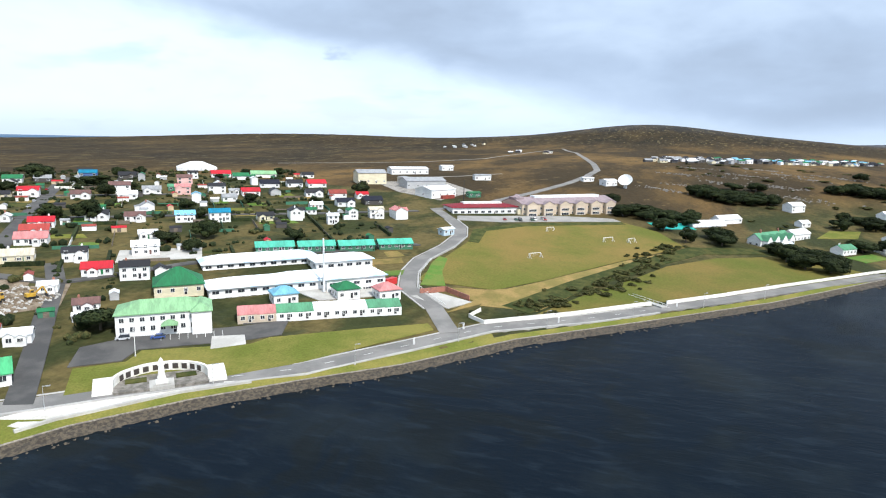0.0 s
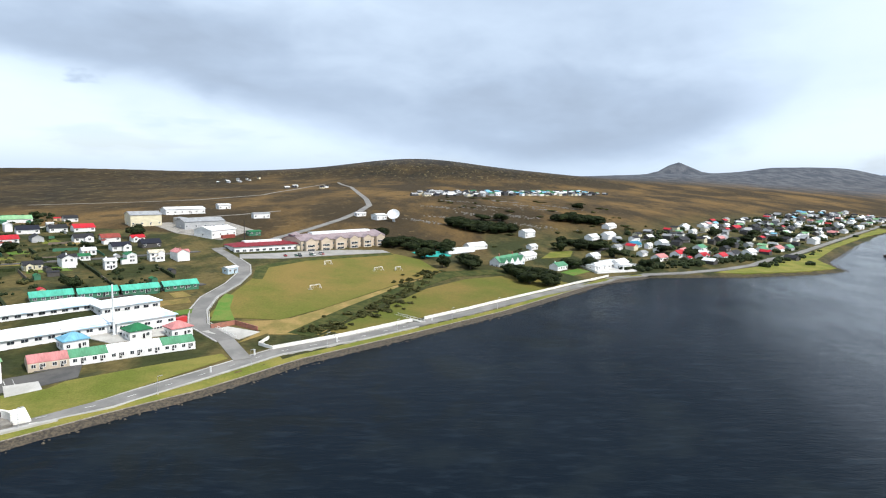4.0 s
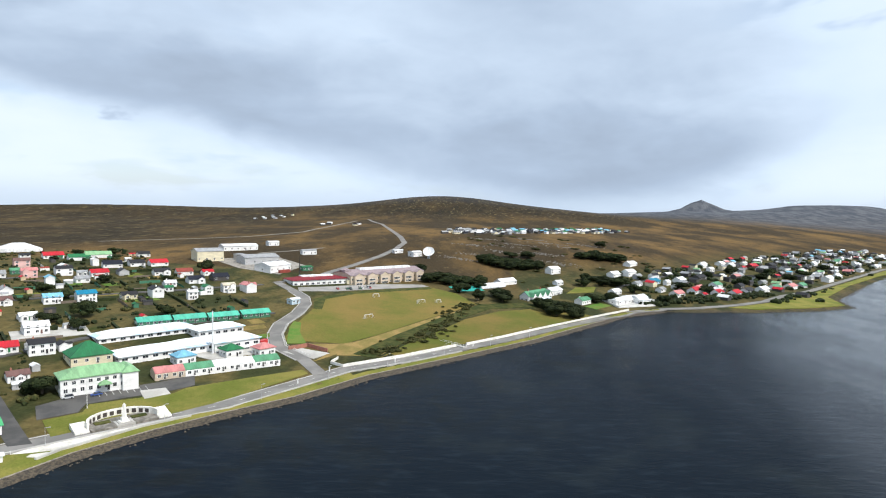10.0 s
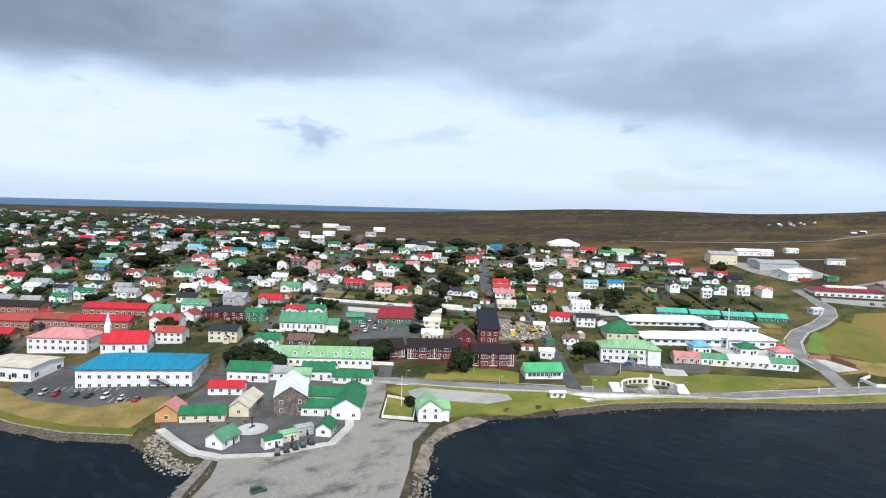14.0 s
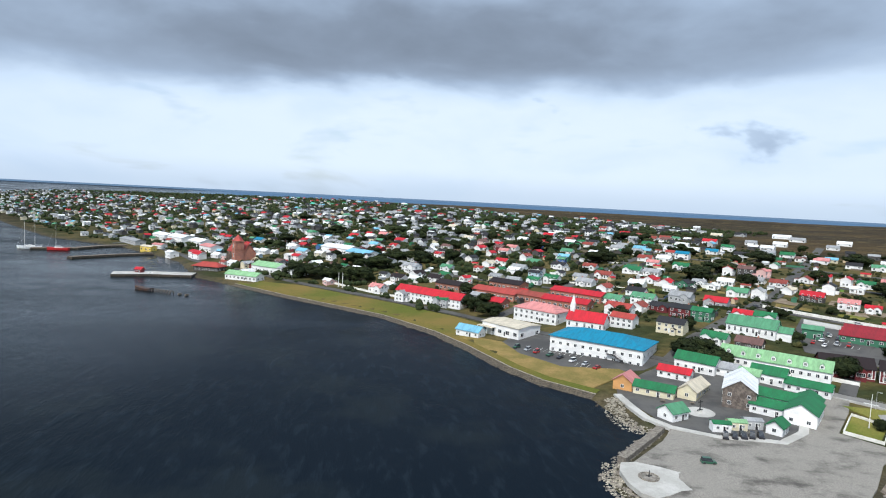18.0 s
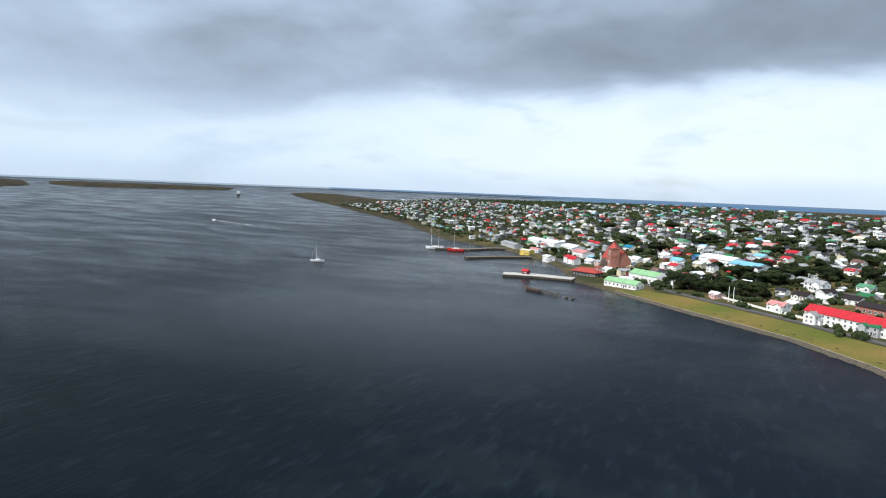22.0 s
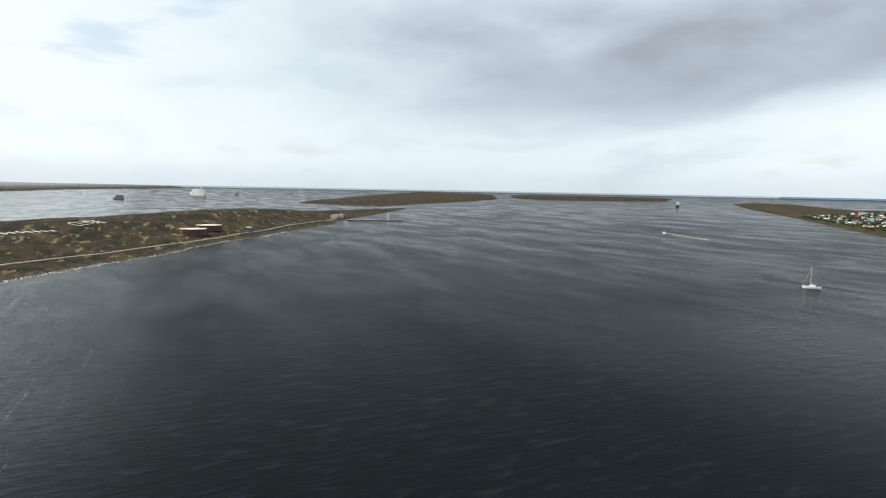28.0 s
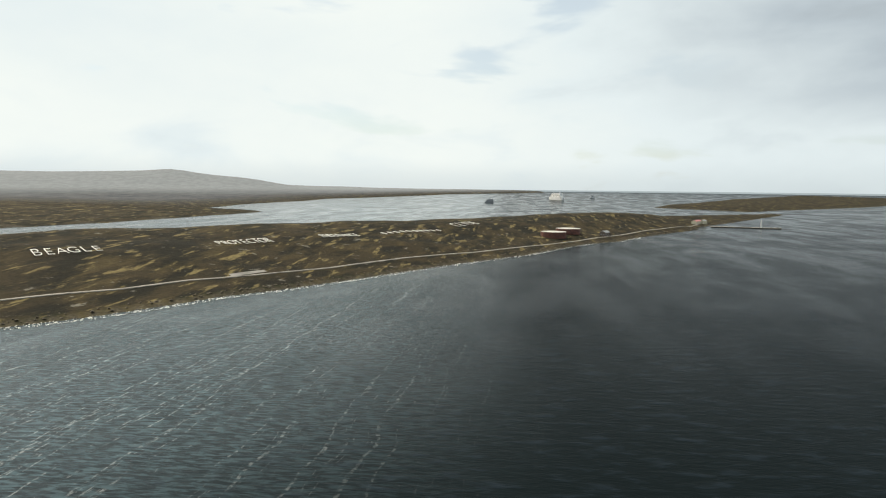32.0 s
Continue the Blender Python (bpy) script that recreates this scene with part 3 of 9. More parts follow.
def build_ground():
    gx, gy = np.meshgrid(spread(-4950, 4950, -720, 1060, 6.5), spread(-4950, 4950, -1100, 480, 6.5), indexing="ij")
    z = land_height(gx, gy)
    rows, cols = gx.shape
    i = np.arange(rows * cols).reshape(rows, cols)
    low = z - far_lift(gx, gy)
    keep = (np.maximum.reduce([low[:-1, :-1], low[1:, :-1], low[1:, 1:], low[:-1, 1:]]) > -5.5)
    faces = np.stack([i[:-1, :-1], i[1:, :-1], i[1:, 1:], i[:-1, 1:]], -1)[keep]
    me = bpy.data.meshes.new("ground")
    me.from_pydata(np.stack([gx, gy, z], -1).reshape(-1, 3).tolist(), [], faces.tolist())
    me.materials.append(LAND)
    me.polygons.foreach_set("use_smooth", [True] * len(me.polygons))
    s, c = shore_distance(gx, gy, SOUTH), shore_distance(gx, gy, CAMBER)
    n, p = shore_distance(gx, gy, NORTH), np.maximum(shore_distance(gx, gy, POINT), shore_distance(gx, gy, FAR_SHORE))
    town = np.clip((470 - s) / 90, 0, 1) * np.clip((gx + 1250) / 200, 0, 1) * np.clip((gx + 640 + np.clip(-gy, 0, 400) * 0.2 + 900 * (gy > 60)) / 120, 0, 1)
    town *= np.where(gx < -560, np.clip((230 - s) / 90, 0, 1), 1.0)
    east = np.clip((gx + 260) / 260, 0, 1) * np.clip((950 - s) / 200, 0, 1) * np.clip(1.4 - gx / 900, 0.3, 1)
    heath = np.clip(np.maximum.reduce([c, n, p]) / 8, 0, 1)
    heath = np.maximum(heath, 0.88 * np.clip((gx - 300) / 400, 0, 1))
    heath = np.maximum(heath, 0.6 * np.clip((np.hypot(gx + 2900, gy - 1500) < 1500) * 1.0, 0, 1) * np.clip(z - 60, 0, 40) / 40)
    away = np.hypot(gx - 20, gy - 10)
    # distance haze goes into the ground colour, stronger farther out
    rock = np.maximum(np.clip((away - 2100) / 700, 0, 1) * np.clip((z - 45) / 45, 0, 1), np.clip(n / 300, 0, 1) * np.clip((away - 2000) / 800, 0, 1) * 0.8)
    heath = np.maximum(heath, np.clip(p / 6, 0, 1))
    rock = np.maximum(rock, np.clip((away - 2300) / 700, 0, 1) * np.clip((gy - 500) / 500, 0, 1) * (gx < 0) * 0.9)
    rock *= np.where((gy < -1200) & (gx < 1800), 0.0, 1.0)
    hill_haze = np.clip(n / 300, 0, 1) * np.clip((away - 2300) / 900, 0, 1) * np.clip((z - 22) / 30, 0, 1)
    heath = np.maximum(heath, 0.8 * np.clip((z - 52) / 22, 0, 1) * np.clip((-gx - 1100) / 500, 0, 1))
    heath = np.maximum(heath, 0.70 * np.clip((-gy - 190 + 0.06 * gx) / 220, 0, 1) * np.clip((s - 380) / 120, 0, 1))
    shore = np.clip(1.25 - np.abs(low - 0.3) / 1.3, 0, 1)
    for key, value in (("lush", np.clip(np.maximum(town, east), 0, 1)), ("heath", heath), ("shore", shore), ("rock", rock), ("hill_haze", hill_haze)):
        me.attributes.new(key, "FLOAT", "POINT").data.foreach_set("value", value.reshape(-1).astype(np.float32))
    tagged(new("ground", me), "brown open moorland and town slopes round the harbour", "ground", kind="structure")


def build_sea():
    line = spread(-4950, 4950, -600, 600, 120, 1.2)
    gx, gy = np.meshgrid(line, line, indexing="ij")
    z = far_lift(gx, gy)
    n = len(line)
    i = np.arange(n * n).reshape(n, n)
    faces = np.stack([i[:-1, :-1], i[1:, :-1], i[1:, 1:], i[:-1, 1:]], -1).reshape(-1, 4)
    sea = mesh_object("water", np.stack([gx, gy, z], -1).reshape(-1, 3).tolist(), faces.tolist(), WATER, True)
    tagged(sea, "dark harbour water ruffled by wind", "water", kind="structure")
    # glowing strips along the horizon, coloured as hazy sea
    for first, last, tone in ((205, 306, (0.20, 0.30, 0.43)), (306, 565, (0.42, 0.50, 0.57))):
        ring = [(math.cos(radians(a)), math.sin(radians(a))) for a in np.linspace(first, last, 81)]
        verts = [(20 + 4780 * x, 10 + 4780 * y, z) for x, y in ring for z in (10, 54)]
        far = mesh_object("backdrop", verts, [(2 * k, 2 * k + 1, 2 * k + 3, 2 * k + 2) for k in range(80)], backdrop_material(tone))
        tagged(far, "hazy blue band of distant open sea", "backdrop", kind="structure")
    # pale mountains far beyond the head of the harbour, glowing in haze colour: direction and height in degrees
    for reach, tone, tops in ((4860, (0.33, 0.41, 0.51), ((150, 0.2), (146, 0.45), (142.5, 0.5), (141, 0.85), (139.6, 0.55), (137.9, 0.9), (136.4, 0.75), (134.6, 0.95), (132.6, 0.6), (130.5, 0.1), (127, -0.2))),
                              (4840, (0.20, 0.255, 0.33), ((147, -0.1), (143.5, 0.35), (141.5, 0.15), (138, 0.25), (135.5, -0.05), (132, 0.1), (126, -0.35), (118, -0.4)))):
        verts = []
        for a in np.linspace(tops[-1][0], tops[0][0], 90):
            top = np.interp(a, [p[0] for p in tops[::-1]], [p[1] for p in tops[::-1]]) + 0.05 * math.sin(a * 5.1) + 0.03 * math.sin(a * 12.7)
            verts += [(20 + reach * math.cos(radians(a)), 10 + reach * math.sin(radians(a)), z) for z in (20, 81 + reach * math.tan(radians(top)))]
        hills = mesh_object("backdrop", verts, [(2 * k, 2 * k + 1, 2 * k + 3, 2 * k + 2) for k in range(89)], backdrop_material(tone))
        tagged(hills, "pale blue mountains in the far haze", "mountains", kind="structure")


build_ground()
build_sea()


def drape(name, outline, mat, lift=0.15, step=8.0, label="", category="", level=None):
    """A sheet of lawn, yard or paving that follows the ground, with edges that reach down into it."""
    bm = bmesh.new()
    bm.faces.new([bm.verts.new((x, y, 0)) for x, y in outline])
    for axis in (0, 1):
        lo, hi = min(p[axis] for p in outline), max(p[axis] for p in outline)
        normal = (1, 0, 0) if axis == 0 else (0, 1, 0)
        for k in range(1, int((hi - lo) / step) + 1):
            at = lo + k * step
            bmesh.ops.bisect_plane(bm, geom=bm.verts[:] + bm.edges[:] + bm.faces[:], plane_co=(at if axis == 0 else 0, at if axis else 0, 0), plane_no=normal)
    bmesh.ops.triangulate(bm, faces=[f for f in bm.faces if len(f.verts) > 4])
    bm.normal_update()
    if sum(f.normal.z for f in bm.faces) < 0:
        bmesh.ops.reverse_faces(bm, faces=bm.faces[:])
    zs = land_height(np.array([v.co.x for v in bm.verts]), np.array([v.co.y for v in bm.verts]))
    for v, z in zip(bm.verts, zs):
        v.co.z = (level if level is not None else float(z)) + lift
    rim = bmesh.ops.extrude_edge_only(bm, edges=[e for e in bm.edges if e.is_boundary])
    for v in (g for g in rim["geom"] if isinstance(g, bmesh.types.BMVert)):
        v.co.z -= lift + 0.6
    me = bpy.data.meshes.new(name)
    bm.to_mesh(me)
    bm.free()
    me.materials.append(mat)
    return tagged(new(name, me), label, category or "ground", kind="structure")


def along(points, step=7.0):
    """Even steps along a bent line, with the way to the left at each."""
    out = []
    for (ax, ay), (bx, by) in zip(points, points[1:]):
        n = max(1, int(math.hypot(bx - ax, by - ay) / step))
        out += [(ax + (bx - ax) * k / n, ay + (by - ay) * k / n) for k in range(n)]
    out.append(points[-1])
    sides = []
    for k, (x, y) in enumerate(out):
        (ax, ay), (bx, by) = out[max(k - 1, 0)], out[min(k + 1, len(out) - 1)]
        d = math.hypot(bx - ax, by - ay) or 1.0
        sides.append((x, y, -(by - ay) / d, (bx - ax) / d))
    return sides


def ribbon(name, points, width, mat, lift=0.22, shift=0.0, height=None, label="", category="road", parent=None, step=7.0):
    """A road, path, kerb or low wall along a bent line; with a height it is a wall of that width."""
    sides = along(points, step)
    zs = land_height(np.array([s[0] for s in sides]), np.array([s[1] for s in sides]))
    verts, faces = [], []
    for (x, y, nx, ny), z in zip(sides, zs):
        top = float(z) + (height or lift)
        for off, h in ((-width / 2, z - 0.5), (-width / 2, top), (width / 2, top), (width / 2, z - 0.5)):
            verts.append((x + nx * (shift + off), y + ny * (shift + off), float(h)))
    for k in range(len(sides) - 1):
        a, b = 4 * k, 4 * k + 4
        faces += [(a + j, b + j, b + j + 1, a + j + 1) for j in range(3)]
    faces += [(0, 1, 2, 3), tuple(4 * len(sides) - 4 + j for j in (3, 2, 1, 0))]
    ob = mesh_object(name, verts, faces, mat)
    if parent:
        ob.parent = parent
        return ob
    return tagged(ob, label, category, kind="structure")


# ---- kit: parts and kinds of things ----
def part(name, data, mat, parent, label="", at=None):
    """Links one mesh, given as (verts, faces) or as ready mesh data, as a part of a thing or of a part."""
    if isinstance(data, bpy.types.Mesh):
        me = data
    else:
        me = bpy.data.meshes.new(name)
        me.from_pydata(data[0], [], data[1])
        me.materials.append(mat)
    ob = new(name, me)
    ob.parent = parent
    if at is not None:
        ob.matrix_basis = at
    if label:
        ob["label"] = label
    return ob


def thing(name, x, y, z, turn, label, category, group=""):
    ob = new(name)
    ob.empty_display_size = 0.5
    ob.matrix_basis = pose(x, y, z, 0, 0, turn)
    return tagged(ob, label, category, group)


def block(x0, x1, y0, y1, z0, z1):
    v = [(x, y, z) for z in (z0, z1) for x, y in ((x0, y0), (x1, y0), (x1, y1), (x0, y1))]
    return v, [(3, 2, 1, 0), (4, 5, 6, 7), (0, 1, 5, 4), (1, 2, 6, 5), (2, 3, 7, 6), (3, 0, 4, 7)]


def joined(*pieces):
    verts, faces = [], []
    for v, f in pieces:
        n = len(verts)
        verts += v
        faces += [tuple(i + n for i in face) for face in f]
    return verts, faces


def moved(piece, m):
    return [tuple(m @ Vector(v)) for v in piece[0]], piece[1]


def tube(x, y, z0, z1, r0, r1=None, n=10):
    r1 = r0 if r1 is None else r1
    ring = [(math.cos(2 * math.pi * k / n), math.sin(2 * math.pi * k / n)) for k in range(n)]
    v = [(x + r * a, y + r * b, z) for z, r in ((z0, r0), (z1, r1)) for a, b in ring]
    return v, [(k, (k + 1) % n, n + (k + 1) % n, n + k) for k in range(n)] + [tuple(range(n - 1, -1, -1)), tuple(range(n, 2 * n))]


def gable_walls(w, d, h, rise, sink=2.0):
    """Walls with pointed ends under a ridge along x."""
    x, y = w / 2, d / 2
    v = [(-x, -y, -sink), (x, -y, -sink), (x, y, -sink), (-x, y, -sink), (-x, -y, h), (x, -y, h), (x, y, h), (-x, y, h), (-x, 0, h + rise), (x, 0, h + rise)]
    return v, [(0, 1, 5, 4), (2, 3, 7, 6), (1, 2, 6, 9, 5), (3, 0, 4, 8, 7), (4, 5, 9, 8), (6, 7, 8, 9), (3, 2, 1, 0)]


def gable_roof(w, d, h, rise, over=0.4, thick=0.16):
    """Two slabs that meet at the ridge, with eaves and thickness."""
    x, y = w / 2 + over, d / 2 + over
    low = h - rise * over / (d / 2)
    v = []
    for lift in (0.03, 0.03 + thick):
        v += [(-x, -y, low + lift), (x, -y, low + lift), (x, 0, h + rise + lift), (-x, 0, h + rise + lift), (-x, y, low + lift), (x, y, low + lift)]
    return v, [(6, 7, 8, 9), (9, 8, 11, 10), (3, 2, 1, 0), (4, 5, 2, 3), (0, 1, 7, 6), (5, 4, 10, 11), (1, 2, 8, 7), (2, 5, 11, 8), (3, 0, 6, 9), (4, 3, 9, 10)]


def hip_roof(w, d, h, rise, over=0.45, thick=0.16):
    x, y = w / 2 + over, d / 2 + over
    r = max(w / 2 - d / 2, 0.05)
    top = h + rise + thick
    v = [(-x, -y, h - 0.1), (x, -y, h - 0.1), (x, y, h - 0.1), (-x, y, h - 0.1), (-x, -y, h + thick), (x, -y, h + thick), (x, y, h + thick), (-x, y, h + thick), (-r, 0, top), (r, 0, top)]
    return v, [(3, 2, 1, 0), (0, 1, 5, 4), (1, 2, 6, 5), (2, 3, 7, 6), (3, 0, 4, 7), (4, 5, 9, 8), (6, 7, 8, 9), (5, 6, 9), (7, 4, 8)]


WINDOWS = {}


def window_mesh(w, h, bars=1):
    """A framed window facing -y, in one piece: the panes lie back between frame and glazing bars."""
    key = (round(w, 1), round(h, 1), bars)
    if key not in WINDOWS:
        f, n = 0.12, bars + 1
        xs, cell = [-w / 2 - f], w / n
        for k in range(n):
            xs += [-w / 2 + cell * k + (0.04 if k else 0), -w / 2 + cell * (k + 1) - (0.04 if k < n - 1 else 0)]
        xs.append(w / 2 + f)
        zs = [-f, 0, h, h + f]
        verts = [(x, -0.09, z) for z in zs for x in xs]
        at = lambda i, j: j * len(xs) + i
        faces, glass = [], []
        for j in range(3):
            for i in range(len(xs) - 1):
                quad = (at(i, j), at(i + 1, j), at(i + 1, j + 1), at(i, j + 1))
                if j == 1 and i % 2 == 1:
                    m = len(verts)
                    verts += [(verts[q][0], -0.02, verts[q][2]) for q in quad]
                    faces += [(quad[q], quad[(q + 1) % 4], m + (q + 1) % 4, m + q) for q in range(4)]
                    glass.append(len(faces))
                    faces.append((m, m + 1, m + 2, m + 3))
                else:
                    faces.append(quad)
        rim = [at(0, 0), at(len(xs) - 1, 0), at(len(xs) - 1, 3), at(0, 3)]
        m = len(verts)
        verts += [(verts[q][0], 0.05, verts[q][2]) for q in rim]
        faces += [(rim[q], m + q, m + (q + 1) % 4, rim[(q + 1) % 4]) for q in range(4)]
        me = bpy.data.meshes.new("window")
        me.from_pydata(verts, [], faces)
        me.materials.append(FRAME)
        me.materials.append(GLASS)
        me.polygons.foreach_set("material_index", [1 if k in glass else 0 for k in range(len(faces))])
        WINDOWS[key] = me
    return WINDOWS[key]


DOORS = {}


def door_mesh(mat):
    if mat.name not in DOORS:
        me = bpy.data.meshes.new("door")
        v, faces = joined(block(-0.45, 0.45, -0.06, 0.05, 0, 2.05), block(-0.57, -0.45, -0.09, 0.05, 0, 2.17), block(0.45, 0.57, -0.09, 0.05, 0, 2.17), block(-0.45, 0.45, -0.09, 0.05, 2.05, 2.17))
        me.from_pydata(v, [], faces)
        me.materials.append(mat)
        me.materials.append(FRAME)
        me.polygons.foreach_set("material_index", [0 if k < 6 else 1 for k in range(len(faces))])
        DOORS[mat.name] = me
    return DOORS[mat.name]


SIDES = {"front": (0, -1), "back": (180, -1), "right": (90, 1), "left": (-90, 1)}
DOOR_PAINT = [ROOF[k] for k in ("dark", "green", "navy", "white", "brown")]


def windows_on(parent, side, w, d, count, z, width=1.2, height=1.2, bars=1, margin=1.1, name="window"):
    """A row of windows on one side of a building w long and d deep."""
    turn = SIDES[side][0]
    span, off = (w, d / 2) if side in ("front", "back") else (d, w / 2)
    me = window_mesh(width, height, bars)
    for k in range(count):
        u = 0 if count == 1 else -span / 2 + margin + width / 2 + (span - 2 * margin - width) * k / (count - 1)
        part(name, me, None, parent, at=pose(0, 0, 0, 0, 0, turn) @ pose(u, -off - 0.03, z))


def base_height(x, y, turn, w, d):
    c, s = math.cos(radians(turn)), math.sin(radians(turn))
    us = np.array([(-w / 2, -d / 2), (w / 2, -d / 2), (w / 2, d / 2), (-w / 2, d / 2), (0, 0)])
    z = land_height(x + us[:, 0] * c - us[:, 1] * s, y + us[:, 0] * s + us[:, 1] * c)
    return float(z.mean())


SAID = {"white": "white", "cream": "cream", "grey": "grey", "blue": "dark blue", "pale": "pale blue", "red": "dark red", "green": "green", "yellow": "yellow", "pink": "pink", "dark": "dark brown", "stone": "stone", "brick": "brick", "tan": "tan", "buff": "buff", "orange": "ochre"}
ROOF_SAID = {"pale": "pale green", "cyan": "pale blue", "pink": "faded red", "lilac": "grey-mauve", "rust": "rust-red", "dark": "near-black", "mint": "sea-green", "navy": "dark blue", "bright": "bright green"}


def house(x, y, w, d, floors, roof, wall, turn=-46, far=False, hip=False, rise=None, chimney=True, porch=False, name="house", label="", category="house", group="houses of the town", z=None):
    """A boarded house under an iron roof, its ridge along its own x and its front towards -y turned."""
    rng = random.Random(int(x * 13 + y * 7))
    if not label and name == "house":
        w = 0.96 * (w if w < 11 or x < -500 else 11 + 0.30 * (w - 11))
        d = min(d, 0.66 * w)
        if w < 11.5 and turn == -46 and rng.random() < 0.30:
            turn += 90
        turn += rng.uniform(-3, 3)
    h = 2.35 * floors + 0.25
    rise = rise if rise is not None else d * (0.30 if floors < 1.9 else 0.26)
    z = base_height(x, y, turn, w, d) if z is None else z
    said = label or f"{SAID[wall]} {'two-storey ' if floors >= 1.9 else ''}boarded house with {ROOF_SAID.get(roof, roof)} iron roof"
    ob = thing(name, x, y, z + 0.25, turn + 180, said, category, group)
    part("wall", gable_walls(w, d, h, 0 if hip else rise), WALL[wall], ob)
    part("roof", (hip_roof if hip else gable_roof)(w, d, h, rise), ROOF[roof], ob)
    levels = max(1, round(floors))
    n = max(2, int(w / 3.2))
    for k in range(levels):
        zz = 0.75 + 2.35 * k
        if far:
            windows_on(ob, "front", w, d, min(n, 2), zz, 1.5, 1.2)
        else:
            windows_on(ob, "front", w, d, n, zz, 1.25, 1.25)
            windows_on(ob, "left" if rng.random() < 0.5 else "right", w, d, 2, zz, 1.1, 1.2, margin=1.6)
    if not hip and not label and rng.random() < (0.25 if far else 0.4):
        wx, ww, wd = rng.choice((-1, 1)) * w * 0.24, w * rng.uniform(0.36, 0.46), d / 2 + rng.uniform(0.8, 2.2)
        wing = part("wing", moved(gable_walls(wd, ww, h, ww * 0.30), pose(wx, -wd / 2, 0, 0, 0, 90)), WALL[wall], ob)
        part("wing_roof", moved(gable_roof(wd, ww, h + 0.02, ww * 0.30, 0.3, 0.14), pose(wx, -wd / 2, 0, 0, 0, 90)), ROOF[roof], wing)
        part("wing_window", window_mesh(1.4, 1.3, 1), None, wing, at=pose(wx, -wd - 0.03, 0.75))
    if not far:
        part("door", door_mesh(rng.choice(DOOR_PAINT)), None, ob, at=pose(-w / 2 + w * (0.5 if n % 2 == 0 else 0.5 + 0.5 / n), -d / 2 - 0.03, 0.05))
        if porch or (rng.random() < 0.55 and floors < 2.5):
            px = rng.uniform(-w / 5, w / 5)
            pw, pd = rng.uniform(2.2, 3.6), rng.uniform(1.3, 2.2)
            porch_ob = part("porch", moved(gable_walls(pd, pw, 2.2, pw * 0.28), pose(px, -d / 2 - pd / 2, 0, 0, 0, 90)), WALL[wall], ob)
            part("porch_roof", moved(gable_roof(pd, pw, 2.2, pw * 0.28, 0.2, 0.1), pose(px, -d / 2 - pd / 2, 0, 0, 0, 90)), ROOF[roof], porch_ob)
            part("porch_window", window_mesh(1.4, 1.0, 2), None, porch_ob, at=pose(px, -d / 2 - pd - 0.03, 0.9))
        if rng.random() < 0.5:
            lw, ld = w * rng.uniform(0.3, 0.55), rng.uniform(2.5, 4)
            lx = rng.choice((-1, 1)) * (w / 2 - lw / 2 - 0.1)
            part("lean_to", joined(block(lx - lw / 2, lx + lw / 2, d / 2 - 0.05, d / 2 + ld, -2, 2.2)), WALL[wall], ob)
            a, b = d / 2 - 0.02, d / 2 + ld + 0.25
            part("lean_to_roof", ([(lx - lw / 2 - .2, a, 2.85), (lx + lw / 2 + .2, a, 2.85), (lx + lw / 2 + .2, b, 2.2), (lx - lw / 2 - .2, b, 2.2), (lx - lw / 2 - .2, a, 2.95), (lx + lw / 2 + .2, a, 2.95), (lx + lw / 2 + .2, b, 2.32), (lx - lw / 2 - .2, b, 2.32)],
                                  [(3, 2, 1, 0), (4, 5, 6, 7), (0, 1, 5, 4), (1, 2, 6, 5), (2, 3, 7, 6), (3, 0, 4, 7)]), ROOF[roof], ob)
    if chimney and not far and rng.random() < 0.7:
        cx = rng.choice((-1, 1)) * w * 0.28
        part("chimney", joined(block(cx - 0.35, cx + 0.35, 0.3, 1.0, h, h + rise + 0.9), tube(cx, 0.65, h + rise + 0.9, h + rise + 1.25, 0.16, 0.13, 6)), WALL["brick"] if rng.random() < 0.6 else WALL["white"], ob)
    return ob


def hall(name, x, y, turn, w, d, h, rise, roof, wall, label, category="building", hip=False, rows=((1.0, 8, 1.4, 1.3),), back=True, ends=2, z=None, over=0.5, doors=1, group=""):
    """A large building: walls, roof and rows of windows (sill height, how many, width, height) on its long sides."""
    z = base_height(x, y, turn, w, d) if z is None else z
    ob = thing(name, x, y, z + 0.15, turn + 180, label, category, group)
    part("wall", gable_walls(w, d, h, 0 if hip else rise, 4.0), WALL[wall], ob)
    part("roof", (hip_roof if hip else gable_roof)(w, d, h, rise, over, 0.25), ROOF[roof], ob)
    for sill, n, ww, wh in rows:
        for side in ("front", "back")[: 2 if back else 1]:
            windows_on(ob, side, w, d, n, sill, ww, wh)
        for side in ("left", "right"):
            if ends:
                windows_on(ob, side, w, d, ends, sill, ww, wh, margin=1.8)
    for k in range(doors):
        part("door", door_mesh(DOOR_PAINT[k % 5]), None, ob, at=pose(w * (0.13 - 0.31 * k), -d / 2 - 0.04, 0.05))
    return ob


